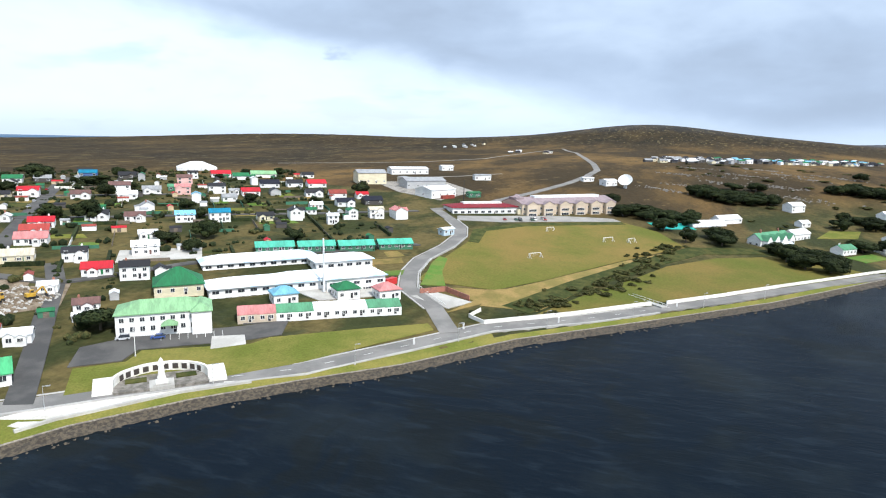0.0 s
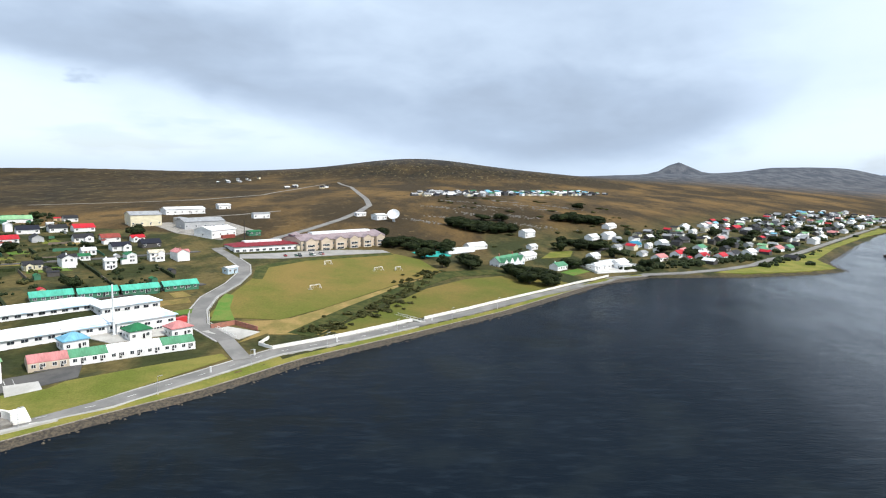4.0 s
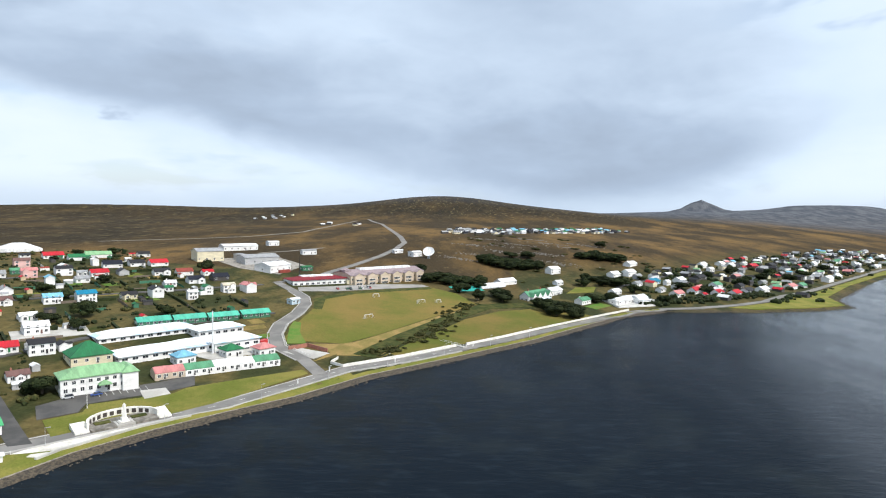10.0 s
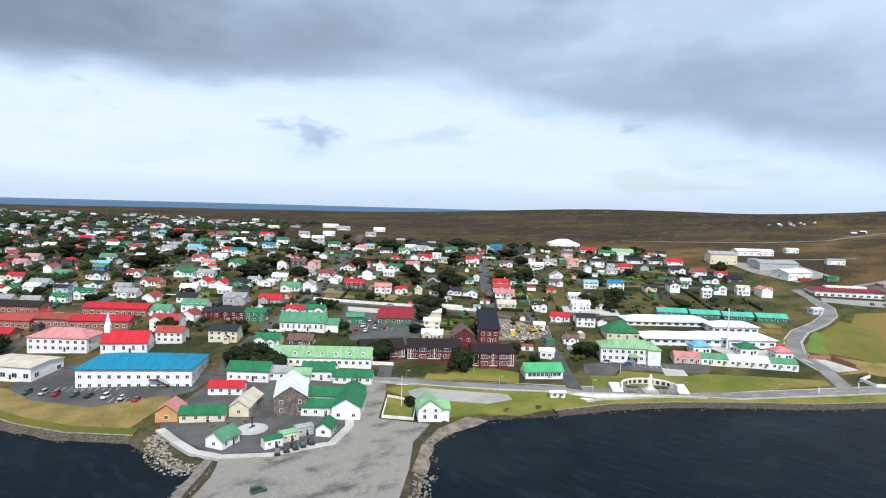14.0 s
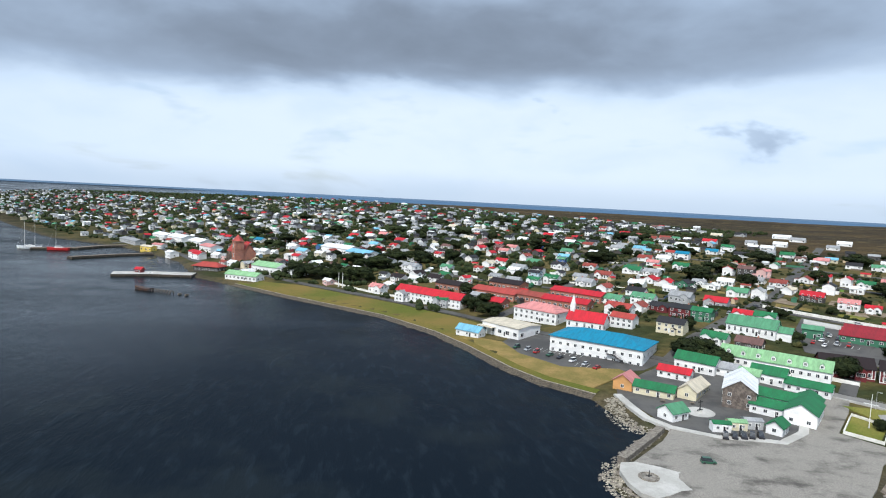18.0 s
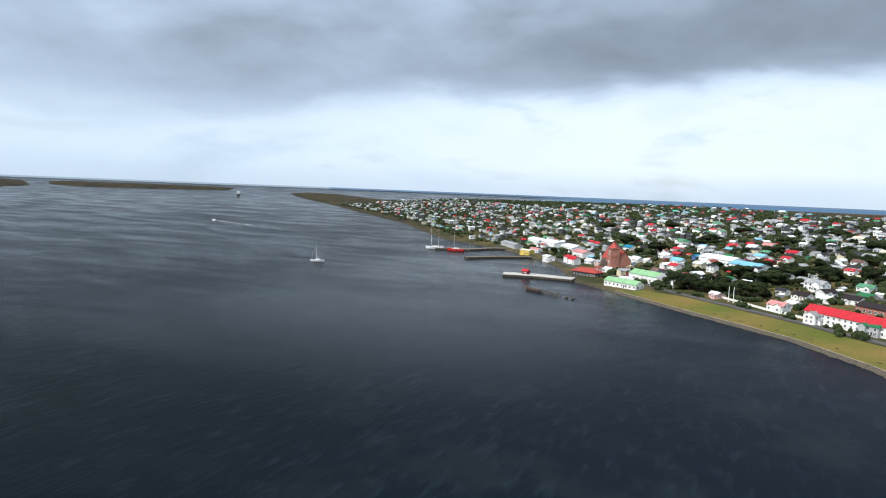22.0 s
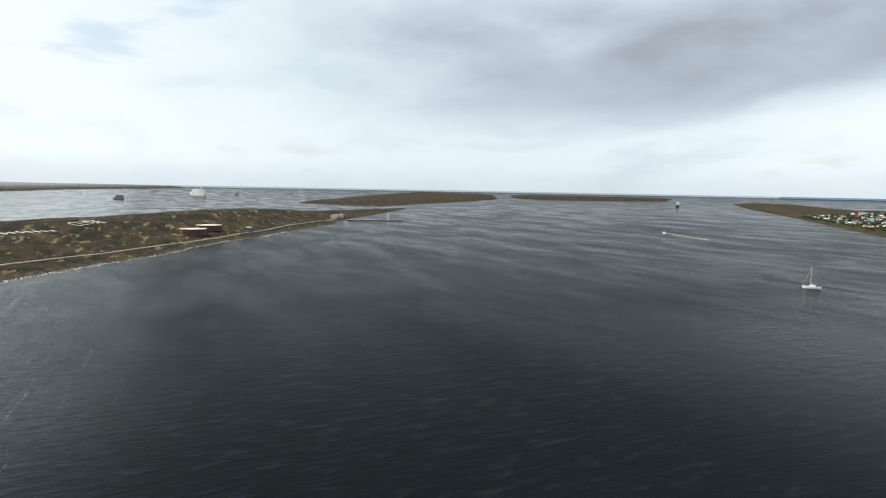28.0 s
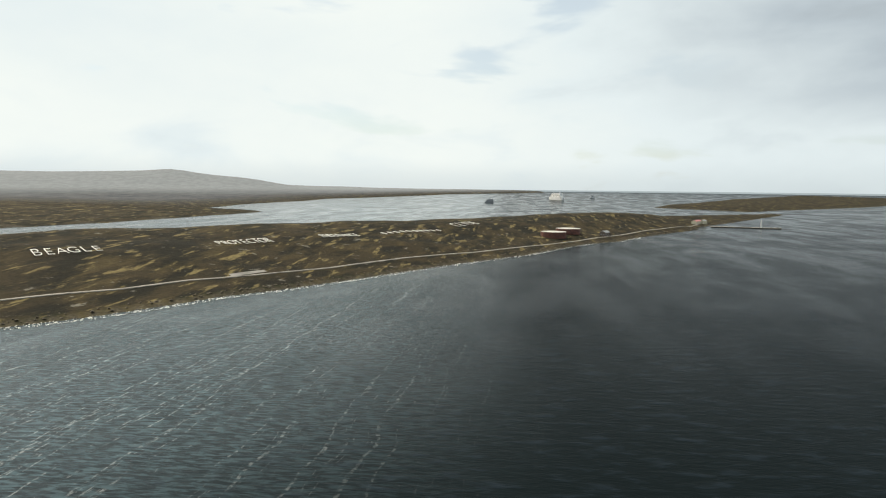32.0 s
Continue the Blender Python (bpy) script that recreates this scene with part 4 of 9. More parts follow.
def crown_mesh(name, width, height, seed, mat, leaves=900, size=0.55):
    """A crown of many small leaf tufts round uneven boughs, with gaps and a ragged outline."""
    rng = random.Random(seed)
    boughs = []
    for k in range(11):
        a, r = rng.uniform(0, 6.28), width / 2 * math.sqrt(rng.random()) * 0.75
        hz = height * (0.18 + 0.66 * rng.random() * (1 - 0.5 * r / (width / 2)))
        boughs.append((r * math.cos(a), r * math.sin(a), hz, width * rng.uniform(0.17, 0.30), height * rng.uniform(0.13, 0.24)))
    verts, faces = [], []
    for k in range(leaves):
        bx, by, bz, br, bh = boughs[k % len(boughs)]
        a, u = rng.uniform(0, 6.28), rng.uniform(-1, 1)
        f = rng.uniform(0.72, 1.08)
        s = math.sqrt(1 - u * u)
        n = Vector((s * math.cos(a), s * math.sin(a), u))
        c = Vector((bx + br * f * n.x, by + br * f * n.y, max(0.1, bz + bh * f * n.z)))
        t = Vector((rng.gauss(0, 1), rng.gauss(0, 1), rng.gauss(0, 1))).cross(n)
        t = t.normalized() if t.length > 1e-6 else Vector((1, 0, 0))
        b = n.cross(t)
        q = size * rng.uniform(0.6, 1.4)
        i = len(verts)
        verts += [tuple(c + t * q), tuple(c + b * q + n * q * 0.3), tuple(c - t * q), tuple(c - b * q + n * q * 0.4)]
        faces.append((i, i + 1, i + 2, i + 3))
    for bx, by, bz, br, bh in boughs:
        core = bmesh.new()
        bmesh.ops.create_icosphere(core, subdivisions=2, radius=1)
        i = len(verts)
        for v in core.verts:
            j = 0.62 + 0.20 * noise.noise(v.co * 2.1 + Vector((bx, by, seed)))
            verts.append((bx + v.co.x * br * j, by + v.co.y * br * j, max(0.0, bz + v.co.z * bh * j)))
        faces += [tuple(v.index + i for v in f.verts) for f in core.faces]
        core.free()
    me = bpy.data.meshes.new(name)
    me.from_pydata(verts, [], faces)
    me.materials.append(mat)
    return me


CROWNS = [crown_mesh("crown", 8, 7.5, s, LEAF, 2200, 0.34) for s in (1, 2, 3, 4)]
BUSHES = [crown_mesh("crown", 4, 2.2, s, SCRUB, 420, 0.28) for s in (5, 6, 7)]
TRUNK = bpy.data.meshes.new("trunk")
TRUNK.from_pydata(*[(v, [], f) for v, f in [joined(tube(0, 0, -1.0, 2.6, 0.34, 0.22, 7), moved(tube(0, 0, 0, 2.2, 0.16, 0.06, 6), pose(0.1, 0, 2.0, 0, 38, 20)), moved(tube(0, 0, 0, 2.2, 0.15, 0.05, 6), pose(-0.1, 0, 1.8, 0, -36, 60)))]][0])
TRUNK.materials.append(BARK)


def tree(x, y, width=8.0, height=7.0, label="dark green wind-shaped conifer tree", group="dark conifers of the town"):
    rng = random.Random(int(x * 3 + y * 11))
    ob = thing("tree", x, y, ground(x, y), rng.uniform(0, 360), label, "tree", group)
    part("trunk", TRUNK, None, ob, at=Matrix.Diagonal((width / 8, width / 8, height / 7, 1)))
    part("crown", CROWNS[rng.randrange(4)], None, ob, at=Matrix.Translation((0, 0, 0.06 * height)) @ Matrix.Diagonal((width / 8, width / 8 * rng.uniform(0.85, 1.15), height / 7.2, 1)))
    return ob


def bush(x, y, width=4.0, height=2.0, label="low green gorse bush", group="gorse bushes"):
    rng = random.Random(int(x * 5 + y * 3))
    ob = new("bush", BUSHES[rng.randrange(3)])
    ob.matrix_basis = pose(x, y, ground(x, y) - 0.05, 0, 0, rng.uniform(0, 360)) @ Matrix.Diagonal((width / 4, width / 4, height / 2.1, 1))
    return tagged(ob, label, "bush", group)


CAR_PAINT = [material(n, c, rough=0.3, bump=0.0, vary=0.05) for n, c in (("car_white", (0.75, 0.75, 0.75)), ("car_black", (0.02, 0.02, 0.025)), ("car_red", (0.35, 0.02, 0.02)), ("car_blue", (0.03, 0.07, 0.25)), ("car_silver", (0.45, 0.46, 0.48)), ("car_green", (0.03, 0.10, 0.06)))]
WHEEL = bpy.data.meshes.new("wheel")
WHEEL.from_pydata(*[(v, [], f) for v, f in [moved(tube(0, 0, -0.12, 0.12, 0.36, 0.36, 12), pose(0, 0, 0, 90))]][0])
WHEEL.materials.append(BLACK)


def profile(points, half):
    """A side outline (x, z) drawn out to both sides, a little narrower at the top."""
    top = max(z for _, z in points)
    n = len(points)
    v = [(x, s * half * (1 - 0.14 * max(0, z - 0.9) / max(top - 0.9, 0.1)), z) for s in (-1, 1) for x, z in points]
    return v, [(k, (k + 1) % n, n + (k + 1) % n, n + k) for k in range(n)] + [tuple(range(n - 1, -1, -1)), tuple(range(n, 2 * n))]


def car(x, y, turn, paint_no, tall=False):
    colour = ("white", "black", "red", "blue", "silver", "green")[paint_no]
    kind = "four-wheel-drive" if tall else "car"
    ob = thing("car", x, y, ground(x, y) + 0.2, turn, f"{colour} parked {kind} standing on the tarmac", "car", "parked cars")
    roof_z = 1.85 if tall else 1.45
    part("body", profile([(-2.1, 0.35), (2.1, 0.35), (2.15, 0.75), (1.9, 0.95), (-2.1, 1.0)], 0.86), CAR_PAINT[paint_no], ob)
    part("cabin", profile([(1.15, 0.95), (0.55, roof_z), (-1.8 if tall else -1.3, roof_z), (-2.05, 0.98)], 0.80), GLASS, ob, "dark glazed cabin")
    part("roof_panel", profile([(0.5, roof_z - 0.02), (0.45, roof_z + 0.05), (-1.7 if tall else -1.2, roof_z + 0.05), (-1.8 if tall else -1.3, roof_z - 0.02)], 0.70), CAR_PAINT[paint_no], ob)
    for wx in (-1.35, 1.35):
        for wy in (-0.8, 0.8):
            part("wheel", WHEEL, None, ob, at=pose(wx, wy, 0.36))
    return ob


# ---- roads, lawns and yards ----
ROSS_EAST = [(262, -690), (225, -640), (196, -590), (160, -545), (118, -498), (82, -458), (40, -418), (12, -392), (-20, -357), (-55, -312), (-92, -262), (-113, -242)]
ROSS = [(-113, -242), (-140, -216), (-160, -197), (-184, -171), (-213, -143), (-230, -128), (-245, -113), (-264, -92), (-292, -73), (-323, -53), (-350, -21), (-374, 2), (-404, 32), (-428, 53), (-460, 82), (-500, 119), (-530, 148), (-550, 180), (-560, 215), (-578, 255), (-600, 290), (-626, 317), (-704, 393), (-828, 506), (-960, 628), (-1100, 760), (-1290, 945), (-1450, 1130)]
RESERVOIR = [(-312, -63), (-334, -77), (-351, -95), (-372, -103), (-395, -106), (-425, -103), (-450, -104), (-470, -110), (-487, -122), (-512, -142), (-545, -119), (-576, -113), (-631, -98), (-706, -81), (-771, -70), (-831, -66), (-916, -79), (-1042, -104), (-1359, -158), (-1613, -223)]
ribbon("road", ROSS_EAST, 7.5, ASPHALT, 0.25, label="asphalt shore road past the town's shops")
ribbon("road", ROSS, 8.0, SHORE_ROAD, 0.25, label="asphalt shore road along the harbour front")
ribbon("road", RESERVOIR, 7.2, SHORE_ROAD, 0.3, label="pale worn asphalt road climbing from the shore to the moor")
TOWN_STREETS = (([(-160, -200), (-208, -250), (-245, -277)], 6), ([(-245, -211), (-315, -279), (-372, -333), (-430, -388), (-470, -425)], 8), ([(-215, -140), (-242, -168), (-266, -193), (-284, -211), (-300, -232)], 6.5),
                   ([(-20, -480), (-110, -400), (-160, -356), (-208, -312), (-245, -277), (-277, -239), (-284, -211), (-330, -190), (-370, -160), (-420, -118)], 6.5),
                   ([(-104, -239), (-134, -271), (-164, -295), (-230, -350), (-275, -400), (-345, -478), (-464, -620)], 8), ([(-40, -330), (-120, -420), (-200, -510), (-290, -610)], 7))
OUTER_STREETS = (([(120, -500), (60, -580), (-20, -670), (-110, -770)], 7),
                   ([(200, -600), (110, -700), (20, -800), (-60, -890)], 7), ([(330, -735), (240, -830), (150, -930), (60, -1020)], 7), ([(-500, -150), (-420, -235), (-330, -330), (-230, -440), (-120, -560), (0, -690), (120, -830), (230, -960), (380, -1120)], 6.5),
                   ([(-470, -290), (-400, -360), (-330, -430), (-230, -540), (-130, -640), (-20, -780), (90, -900)], 6.5), ([(-1540, -242), (-983, -237), (-862, -283), (-796, -334), (-716, -404)], 5), ([(-660, -204), (-690, -180), (-738, -152)], 4), ([(-560, 140), (-640, 165), (-700, 230), (-800, 330), (-900, 450), (-1000, 590)], 6),
                   ([(-1000, 60), (-1100, 90), (-1250, 180), (-1400, 330)], 6))
for line, wide in TOWN_STREETS + OUTER_STREETS:
    ribbon("road", line, wide, ASPHALT if wide > 5 else GRAVEL, 0.24, label="grey asphalt street between the houses" if wide > 5 else "pale gravel track across the moor")
for side in (4.6, -4.6):
    ribbon("pavement", ROSS[1:12], 0.9, KERB, 0.36, shift=side, label="pale concrete footway with raised kerb", category="pavement")
for side in (4.2, -4.2):
    ribbon("pavement", RESERVOIR[1:9], 0.8, KERB, 0.38, shift=side, label="pale concrete footway with raised kerb", category="pavement")
for k in range(16):
    a, b = 4 + 13 * k, 7.5 + 13 * k
    line = along(ROSS[5:15], 1.0)
    if b < len(line):
        ribbon("trim", [line[int(a)][:2], line[int(b)][:2]], 0.16, PAINT_LINE, 0.29, label="white dash of road marking on the asphalt", category="marking")

# shore lawns and fields
drape("grass", [(-150, -190), (-166, -184), (-186, -161), (-207, -141), (-213, -128), (-206, -125.5), (-190, -134), (-176, -139), (-165, -148), (-147, -152), (-150, -166), (-154, -172)], GRASS, 0.45, label="grass verge between road and shingle", category="lawn")
drape("grass", [(-246, -106), (-264, -86), (-290, -68), (-318, -50), (-313, -45), (-284, -66), (-258, -88), (-240, -104)], GRASS, 0.2, label="sea-side grass verge by the shore road", category="lawn")
drape("lawn", [(-224, -136), (-233, -128.5), (-251, -107.5), (-268, -94.5), (-294, -79.5), (-312, -69), (-317, -73), (-300, -92), (-280, -114), (-273, -116), (-254, -140.5), (-246, -138.5), (-236, -147)], GRASS, 0.22, label="sunlit green lawn below the row of cottages", category="lawn")
drape("lawn", [(-564, 240), (-574, 258), (-596, 297), (-622, 323), (-700, 399), (-824, 512), (-956, 634), (-1060, 732), (-1040, 738), (-897, 592), (-765, 470), (-655, 380), (-598, 362), (-578, 324), (-560, 262)], GRASS, 0.25, label="green lawn along the western shore road", category="lawn")
drape("grass", [(-330, -72), (-352, -60), (-372, -58), (-366, -66), (-362, -78), (-350, -92), (-356, -80), (-350, -66), (-336, -70)], STRAW, 0.16, label="dry rough grass beside the brick-walled yard", category="lawn")
drape("grass", [(-346, -42), (-394, -24), (-444, 0), (-494, 28), (-516, 60), (-524, 90), (-534, 84), (-528, 56), (-506, 20), (-450, -9), (-396, -35), (-350, -54)], STREAM_SIDE, 0.24, label="dark green rank growth along the stream", category="stream bank")
drape("grass", [(-440, -96), (-470, -102), (-502, -82), (-555, -22), (-548, -18), (-498, -76), (-470, -94), (-440, -90)], STREAM_SIDE, 0.30, label="shaded green bank above the playing field", category="lawn")
for line in ([(-347, -88), (-356, -80)], [(-356, -80), (-349.5, -67.5)]):
    ribbon("wall", line, 0.4, WALL["brick"], height=2.2, label="rust-red brick wall of a small yard", category="wall", step=3)
drape("playing_field", [(-364, -96), (-403, -97), (-440, -96), (-470, -102), (-502, -82), (-555, -22), (-540, 2), (-505, 18), (-450, -14), (-392, -46), (-368, -62)], FIELD, 0.2, label="football field of mown and drying grass", category="playing field")
drape("grass", [(-358, -92), (-390, -99), (-404, -100), (-402, -95), (-380, -90), (-362, -82)], BRIGHT_GRASS, 0.3, label="bright green grass bank beside the road", category="lawn")
drape("grass", [(-345, -40), (-375, -28), (-412, -10), (-452, 8), (-488, 34), (-510, 62), (-522, 88), (-500, 112), (-468, 84), (-436, 54), (-410, 28), (-384, 2), (-358, -22)], FIELD, 0.18, label="rough meadow behind the white wall", category="lawn")
drape("grass", [(-346, -62), (-368, -60), (-392, -45), (-450, -13), (-500, 19), (-495, 28), (-445, 0), (-395, -24), (-350, -40)], STRAW, 0.14, label="straw-coloured rough grass along the stream", category="lawn")
drape("grass", [(-17, -294), (-29, -258), (-42, -229), (-60, -211), (-72, -221), (-84, -231), (-82, -236), (-58, -241), (-44, -263), (-40, -285), (-30, -294)], STRAW, 0.3, label="dry grass bank beside the car park", category="lawn")
drape("lawn", [(-16, -288), (-5, -312), (22, -355), (54, -384), (89, -416), (120, -450), (114, -468), (78, -447), (40, -410), (10, -382), (-22, -345), (-40, -318), (-30, -292)], FIELD, 0.2, label="long green lawn on the sea front", category="lawn")
drape("lawn", [(-132, -167), (-139, -159), (-152, -171), (-147, -181)], GRASS, 0.25, label="square lawn round the flagpole", category="lawn")
drape("lawn", [(-190, -174), (-202, -160), (-212, -168), (-208, -176), (-196, -190), (-184, -186), (-178, -192), (-172, -188)], GRASS, 0.2, label="lawn in front of the dark red offices", category="lawn")
# hardstanding and car parks
drape("hardstand", [(-72, -110), (-84, -109), (-98, -117), (-112, -129), (-126, -143), (-141, -151), (-130, -166), (-148, -184), (-158, -196), (-149, -205), (-136, -190), (-118, -166), (-104, -157), (-86, -162), (-74, -171), (-66, -160), (-50, -145), (-46, -134), (-50, -116)], GRAVEL, 0.4, label="pale gravel hardstanding on the point", category="hardstanding")
drape("hardstand", [(-74, -172), (-86, -163), (-104, -158), (-117, -167), (-135, -190), (-148, -205), (-135, -220), (-122, -238), (-110, -243), (-92, -232), (-72, -214), (-69, -204)], ASPHALT, 0.2, label="dark tarmac yard between the museum sheds", category="yard")
drape("hardstand", [(-40, -285), (-43, -263), (-58, -240), (-82, -234), (-92, -234), (-108, -245), (-92, -270), (-66, -300), (-50, -297)], ASPHALT, 0.22, label="tarmac car park beside the blue-roofed hall", category="car park")
drape("hardstand", [(-176, -247), (-204, -222), (-228, -250), (-236, -276), (-212, -300), (-196, -282)], ASPHALT, 0.2, label="tarmac car park behind the offices", category="car park")
drape("hardstand", [(-212, -298), (-235, -275), (-229, -268), (-206, -290)], CONCRETE, 0.26, label="pale concrete court", category="court")
drape("hardstand", [(-236, -149), (-247, -157), (-262, -150), (-284, -127), (-296, -117), (-284, -112), (-276, -118), (-254, -142), (-246, -140)], ASPHALT, 0.26, label="tarmac forecourt of the green-roofed offices", category="car park")
drape("hardstand", [(-278, -122), (-272, -117), (-264, -124), (-272, -130)], CONCRETE, 0.3, label="pale marked parking bays", category="parking bay")
drape("hardstand", [(-300, -132), (-285, -128), (-296, -116), (-310, -126)], ASPHALT, 0.3, label="tarmac lane beside the offices", category="yard")
drape("hardstand", [(-318, -118), (-336, -100), (-346, -104), (-352, -118), (-340, -126), (-322, -130)], CONCRETE, 0.3, label="concrete yard of the hospital", category="yard")
drape("hardstand", [(-339, -190), (-352, -201), (-328, -226), (-314, -214)], CONCRETE, 0.3, label="grey tennis court", category="court")
drape("hardstand", [(-488, -118), (-500, -92), (-540, -42), (-556, -22), (-562, -28), (-545, -62), (-512, -104), (-500, -122)], PALE_ROAD, 0.3, label="pale forecourt of the school", category="car park")
drape("hardstand", [(-342, -90), (-352, -82), (-348, -66), (-336, -72)], CONCRETE, 0.3, label="small walled concrete yard", category="yard")
drape("hardstand", [(-545, -150), (-600, -140), (-640, -180), (-600, -230), (-560, -190)], GRAVEL, 0.2, label="gravel yard of the works depot", category="yard")
drape("hardstand", [(-240, -205), (-262, -226), (-286, -206), (-268, -190)], SOIL, 0.2, label="turned soil of a building site", category="building site")
drape("hardstand", [(-157, -181), (-164, -180.5), (-187, -154), (-184, -149), (-173, -152), (-162, -165), (-153, -174)], PALE_ROAD, 0.62, label="pale gravel lay-by beside the road", category="lay-by")
drape("beach", [(-128, -141), (-142, -148), (-158, -149), (-164, -144), (-152, -139), (-140, -139), (-128, -132), (-116, -124), (-112, -128)], material("shingle_sand", (0.24, 0.20, 0.15), (0.12, 0.10, 0.08), rough=0.95, scale=1.0, fine=14, bump=0.4, vary=0.2), 0.2, label="sandy shingle beach beside the point", category="beach")
# garden plots up the slope
rng = random.Random(5)
U, V = (0.69, -0.725), (-0.725, -0.69)
for k in range(95):
    a, b = rng.uniform(-190, 330), rng.uniform(60, 300)
    cx, cy = -190 + U[0] * a + V[0] * b, -170 + U[1] * a + V[1] * b
    if -345 < cx < -255 and -190 < cy < -90:
        continue
    w, d = rng.uniform(7, 22), rng.uniform(6, 15)
    plot = [(cx + U[0] * i * w / 2 + V[0] * j * d / 2, cy + U[1] * i * w / 2 + V[1] * j * d / 2) for i, j in ((-1, -1), (rng.uniform(0.7, 1.2), -1), (1, rng.uniform(0.6, 1.2)), (-rng.uniform(0.7, 1.2), 1))]
    drape("garden", plot, (GRASS, STRAW, STREAM_SIDE, BRIGHT_GRASS, SOIL)[k % 5], 0.1 + 0.004 * (k % 9), label=("mown green garden plot", "dry straw-coloured garden plot", "dark green overgrown garden plot", "green garden lawn", "dug vegetable plot")[k % 5], category="garden")
# sea wall and the white boundary wall
ribbon("wall", [(-327, -55), (-352, -27), (-378, -2), (-381, 2)], 0.5, WHITEWASH, height=1.5, label="long whitewashed wall beside the shore road", category="wall")
ribbon("wall", [(-386, 8), (-410, 31), (-434, 52), (-466, 81), (-506, 117), (-536, 146)], 0.5, WHITEWASH, height=1.5, label="long whitewashed wall beside the shore road", category="wall")
ribbon("wall", [(-327, -55), (-331, -62), (-340, -60)], 0.4, WHITEWASH, height=1.4, label="curved whitewashed entrance wall", category="wall")
ribbon("wall", [(-132, -166.5), (-147, -181.5), (-152.5, -171), (-139.5, -158), (-132, -166.5)], 0.35, WHITEWASH, height=1.1, label="low white wall round the flagpole lawn", category="wall")
ribbon("wall", [(-206, -129), (-214, -126), (-237, -111), (-250, -99)], 1.0, CONCRETE, height=0.9, label="pale concrete sea wall along the shore", category="wall")
drape("hardstand", [(-208, -130), (-214, -127), (-237, -112), (-252, -98), (-247, -106), (-232, -121), (-214, -136), (-206, -140)], material("bleached_concrete", (0.66, 0.64, 0.59), (0.48, 0.46, 0.41), rough=0.9, scale=1.2, fine=12, bump=0.3, vary=0.2), 0.34, label="pale concrete footway above the sea wall", category="pavement")
ribbon("wall", [(-62, -208), (-46, -226), (-36, -245), (-22, -284), (-9, -312), (19, -356), (51, -385), (86, -417), (128, -460)], 0.35, STONE, height=0.4, shift=-1.0, label="low stone kerb of the sea front", category="wall")
ribbon("wall", [(-140, -210), (-155, -224), (-172, -208)], 0.35, WHITEWASH, height=1.6, label="white garden wall", category="wall")
ribbon("wall", [(-203, -322), (-240, -284), (-274, -248)], 0.4, WHITEWASH, height=1.7, label="long white wall below the terraced gardens", category="wall")
ribbon("wall", [(62, -458), (30, -420), (0, -392)], 0.4, WHITEWASH, height=1.4, label="white wall along the sea-front road", category="wall")
ribbon("wall", [(-70, -170), (-47.5, -147)], 2.6, STONE, height=2.2, label="stone-faced breakwater with a flat top", category="breakwater")

ribbon("wall", [(-122, -172), (-117, -165.5), (-104, -157), (-86, -162), (-74, -171), (-69.5, -180), (-68.8, -192), (-69, -205)], 3.0, CONCRETE, height=0.5, label="pale concrete walkway round the tarmac yard", category="walkway", step=3)
drape("hardstand", [(-45.5, -143), (-50, -143.2), (-55, -140.5), (-60, -136.5), (-62, -131), (-60.4, -126.5), (-55, -126), (-50.5, -123.5), (-46.5, -122), (-43.6, -125), (-42.6, -131), (-43.2, -138)], CONCRETE, 0.6, step=3.0, label="pale concrete apron at the tip of the point", category="hardstanding", level=1.75)


def revetment(points, inner, name, label, verge, grass):
    """A rough sloping bank of rock from the water up to the edge of the lawn, with a pale kerb on top."""
    rng = random.Random(len(points))
    sides = along(points, 2.5)
    mid = sides[len(sides) // 2]
    way = 1 if shore_distance(np.array([mid[0] + 6 * mid[2]]), np.array([mid[1] + 6 * mid[3]]), SOUTH)[0] > shore_distance(np.array([mid[0] - 6 * mid[2]]), np.array([mid[1] - 6 * mid[3]]), SOUTH)[0] else -1
    verts, faces, cap, tops, strip, turf = [], [], [], [], [], []
    for x, y, nx, ny in sides:
        nx, ny = nx * way, ny * way
        for off, z in ((-3.6, -0.7), (-2.0, 0.12), (-0.8, 0.5), (0.5, 0.95), (inner, 1.36), (inner + 0.3, 0.6)):
            j = 0.0 if off >= inner else 1.0
            verts.append((x + nx * (off + j * rng.uniform(-0.35, 0.35)), y + ny * (off + j * rng.uniform(-0.35, 0.35)), z + j * rng.uniform(-0.28, 0.28)))
        for off, z in ((inner - 0.1, 1.0), (inner - 0.1, 1.48), (inner + 0.5, 1.48), (inner + 0.5, 1.0)):
            cap.append((x + nx * off, y + ny * off, z))
        for off, z in ((inner + 0.5, 1.42), (inner + verge, 2.2), (inner + verge, 0.6)):
            strip.append((x + nx * off, y + ny * off, z))
    for k in range(len(sides) - 1):
        faces += [(6 * k + j, 6 * k + j + 1, 6 * k + j + 7, 6 * k + j + 6) for j in range(5)]
        tops += [(4 * k + j, 4 * k + j + 1, 4 * k + j + 5, 4 * k + j + 4) for j in range(3)]
        turf += [(3 * k + j, 3 * k + j + 1, 3 * k + j + 4, 3 * k + j + 3) for j in range(2)]
    bank = tagged(mesh_object(name, verts, faces, DARK_STONE), label, "sea wall", kind="structure")
    kerb = mesh_object("kerb", cap, tops, STONE)
    kerb.parent = bank
    edge = mesh_object("grass_edge", strip, turf, grass)
    edge.parent = bank
    return bank


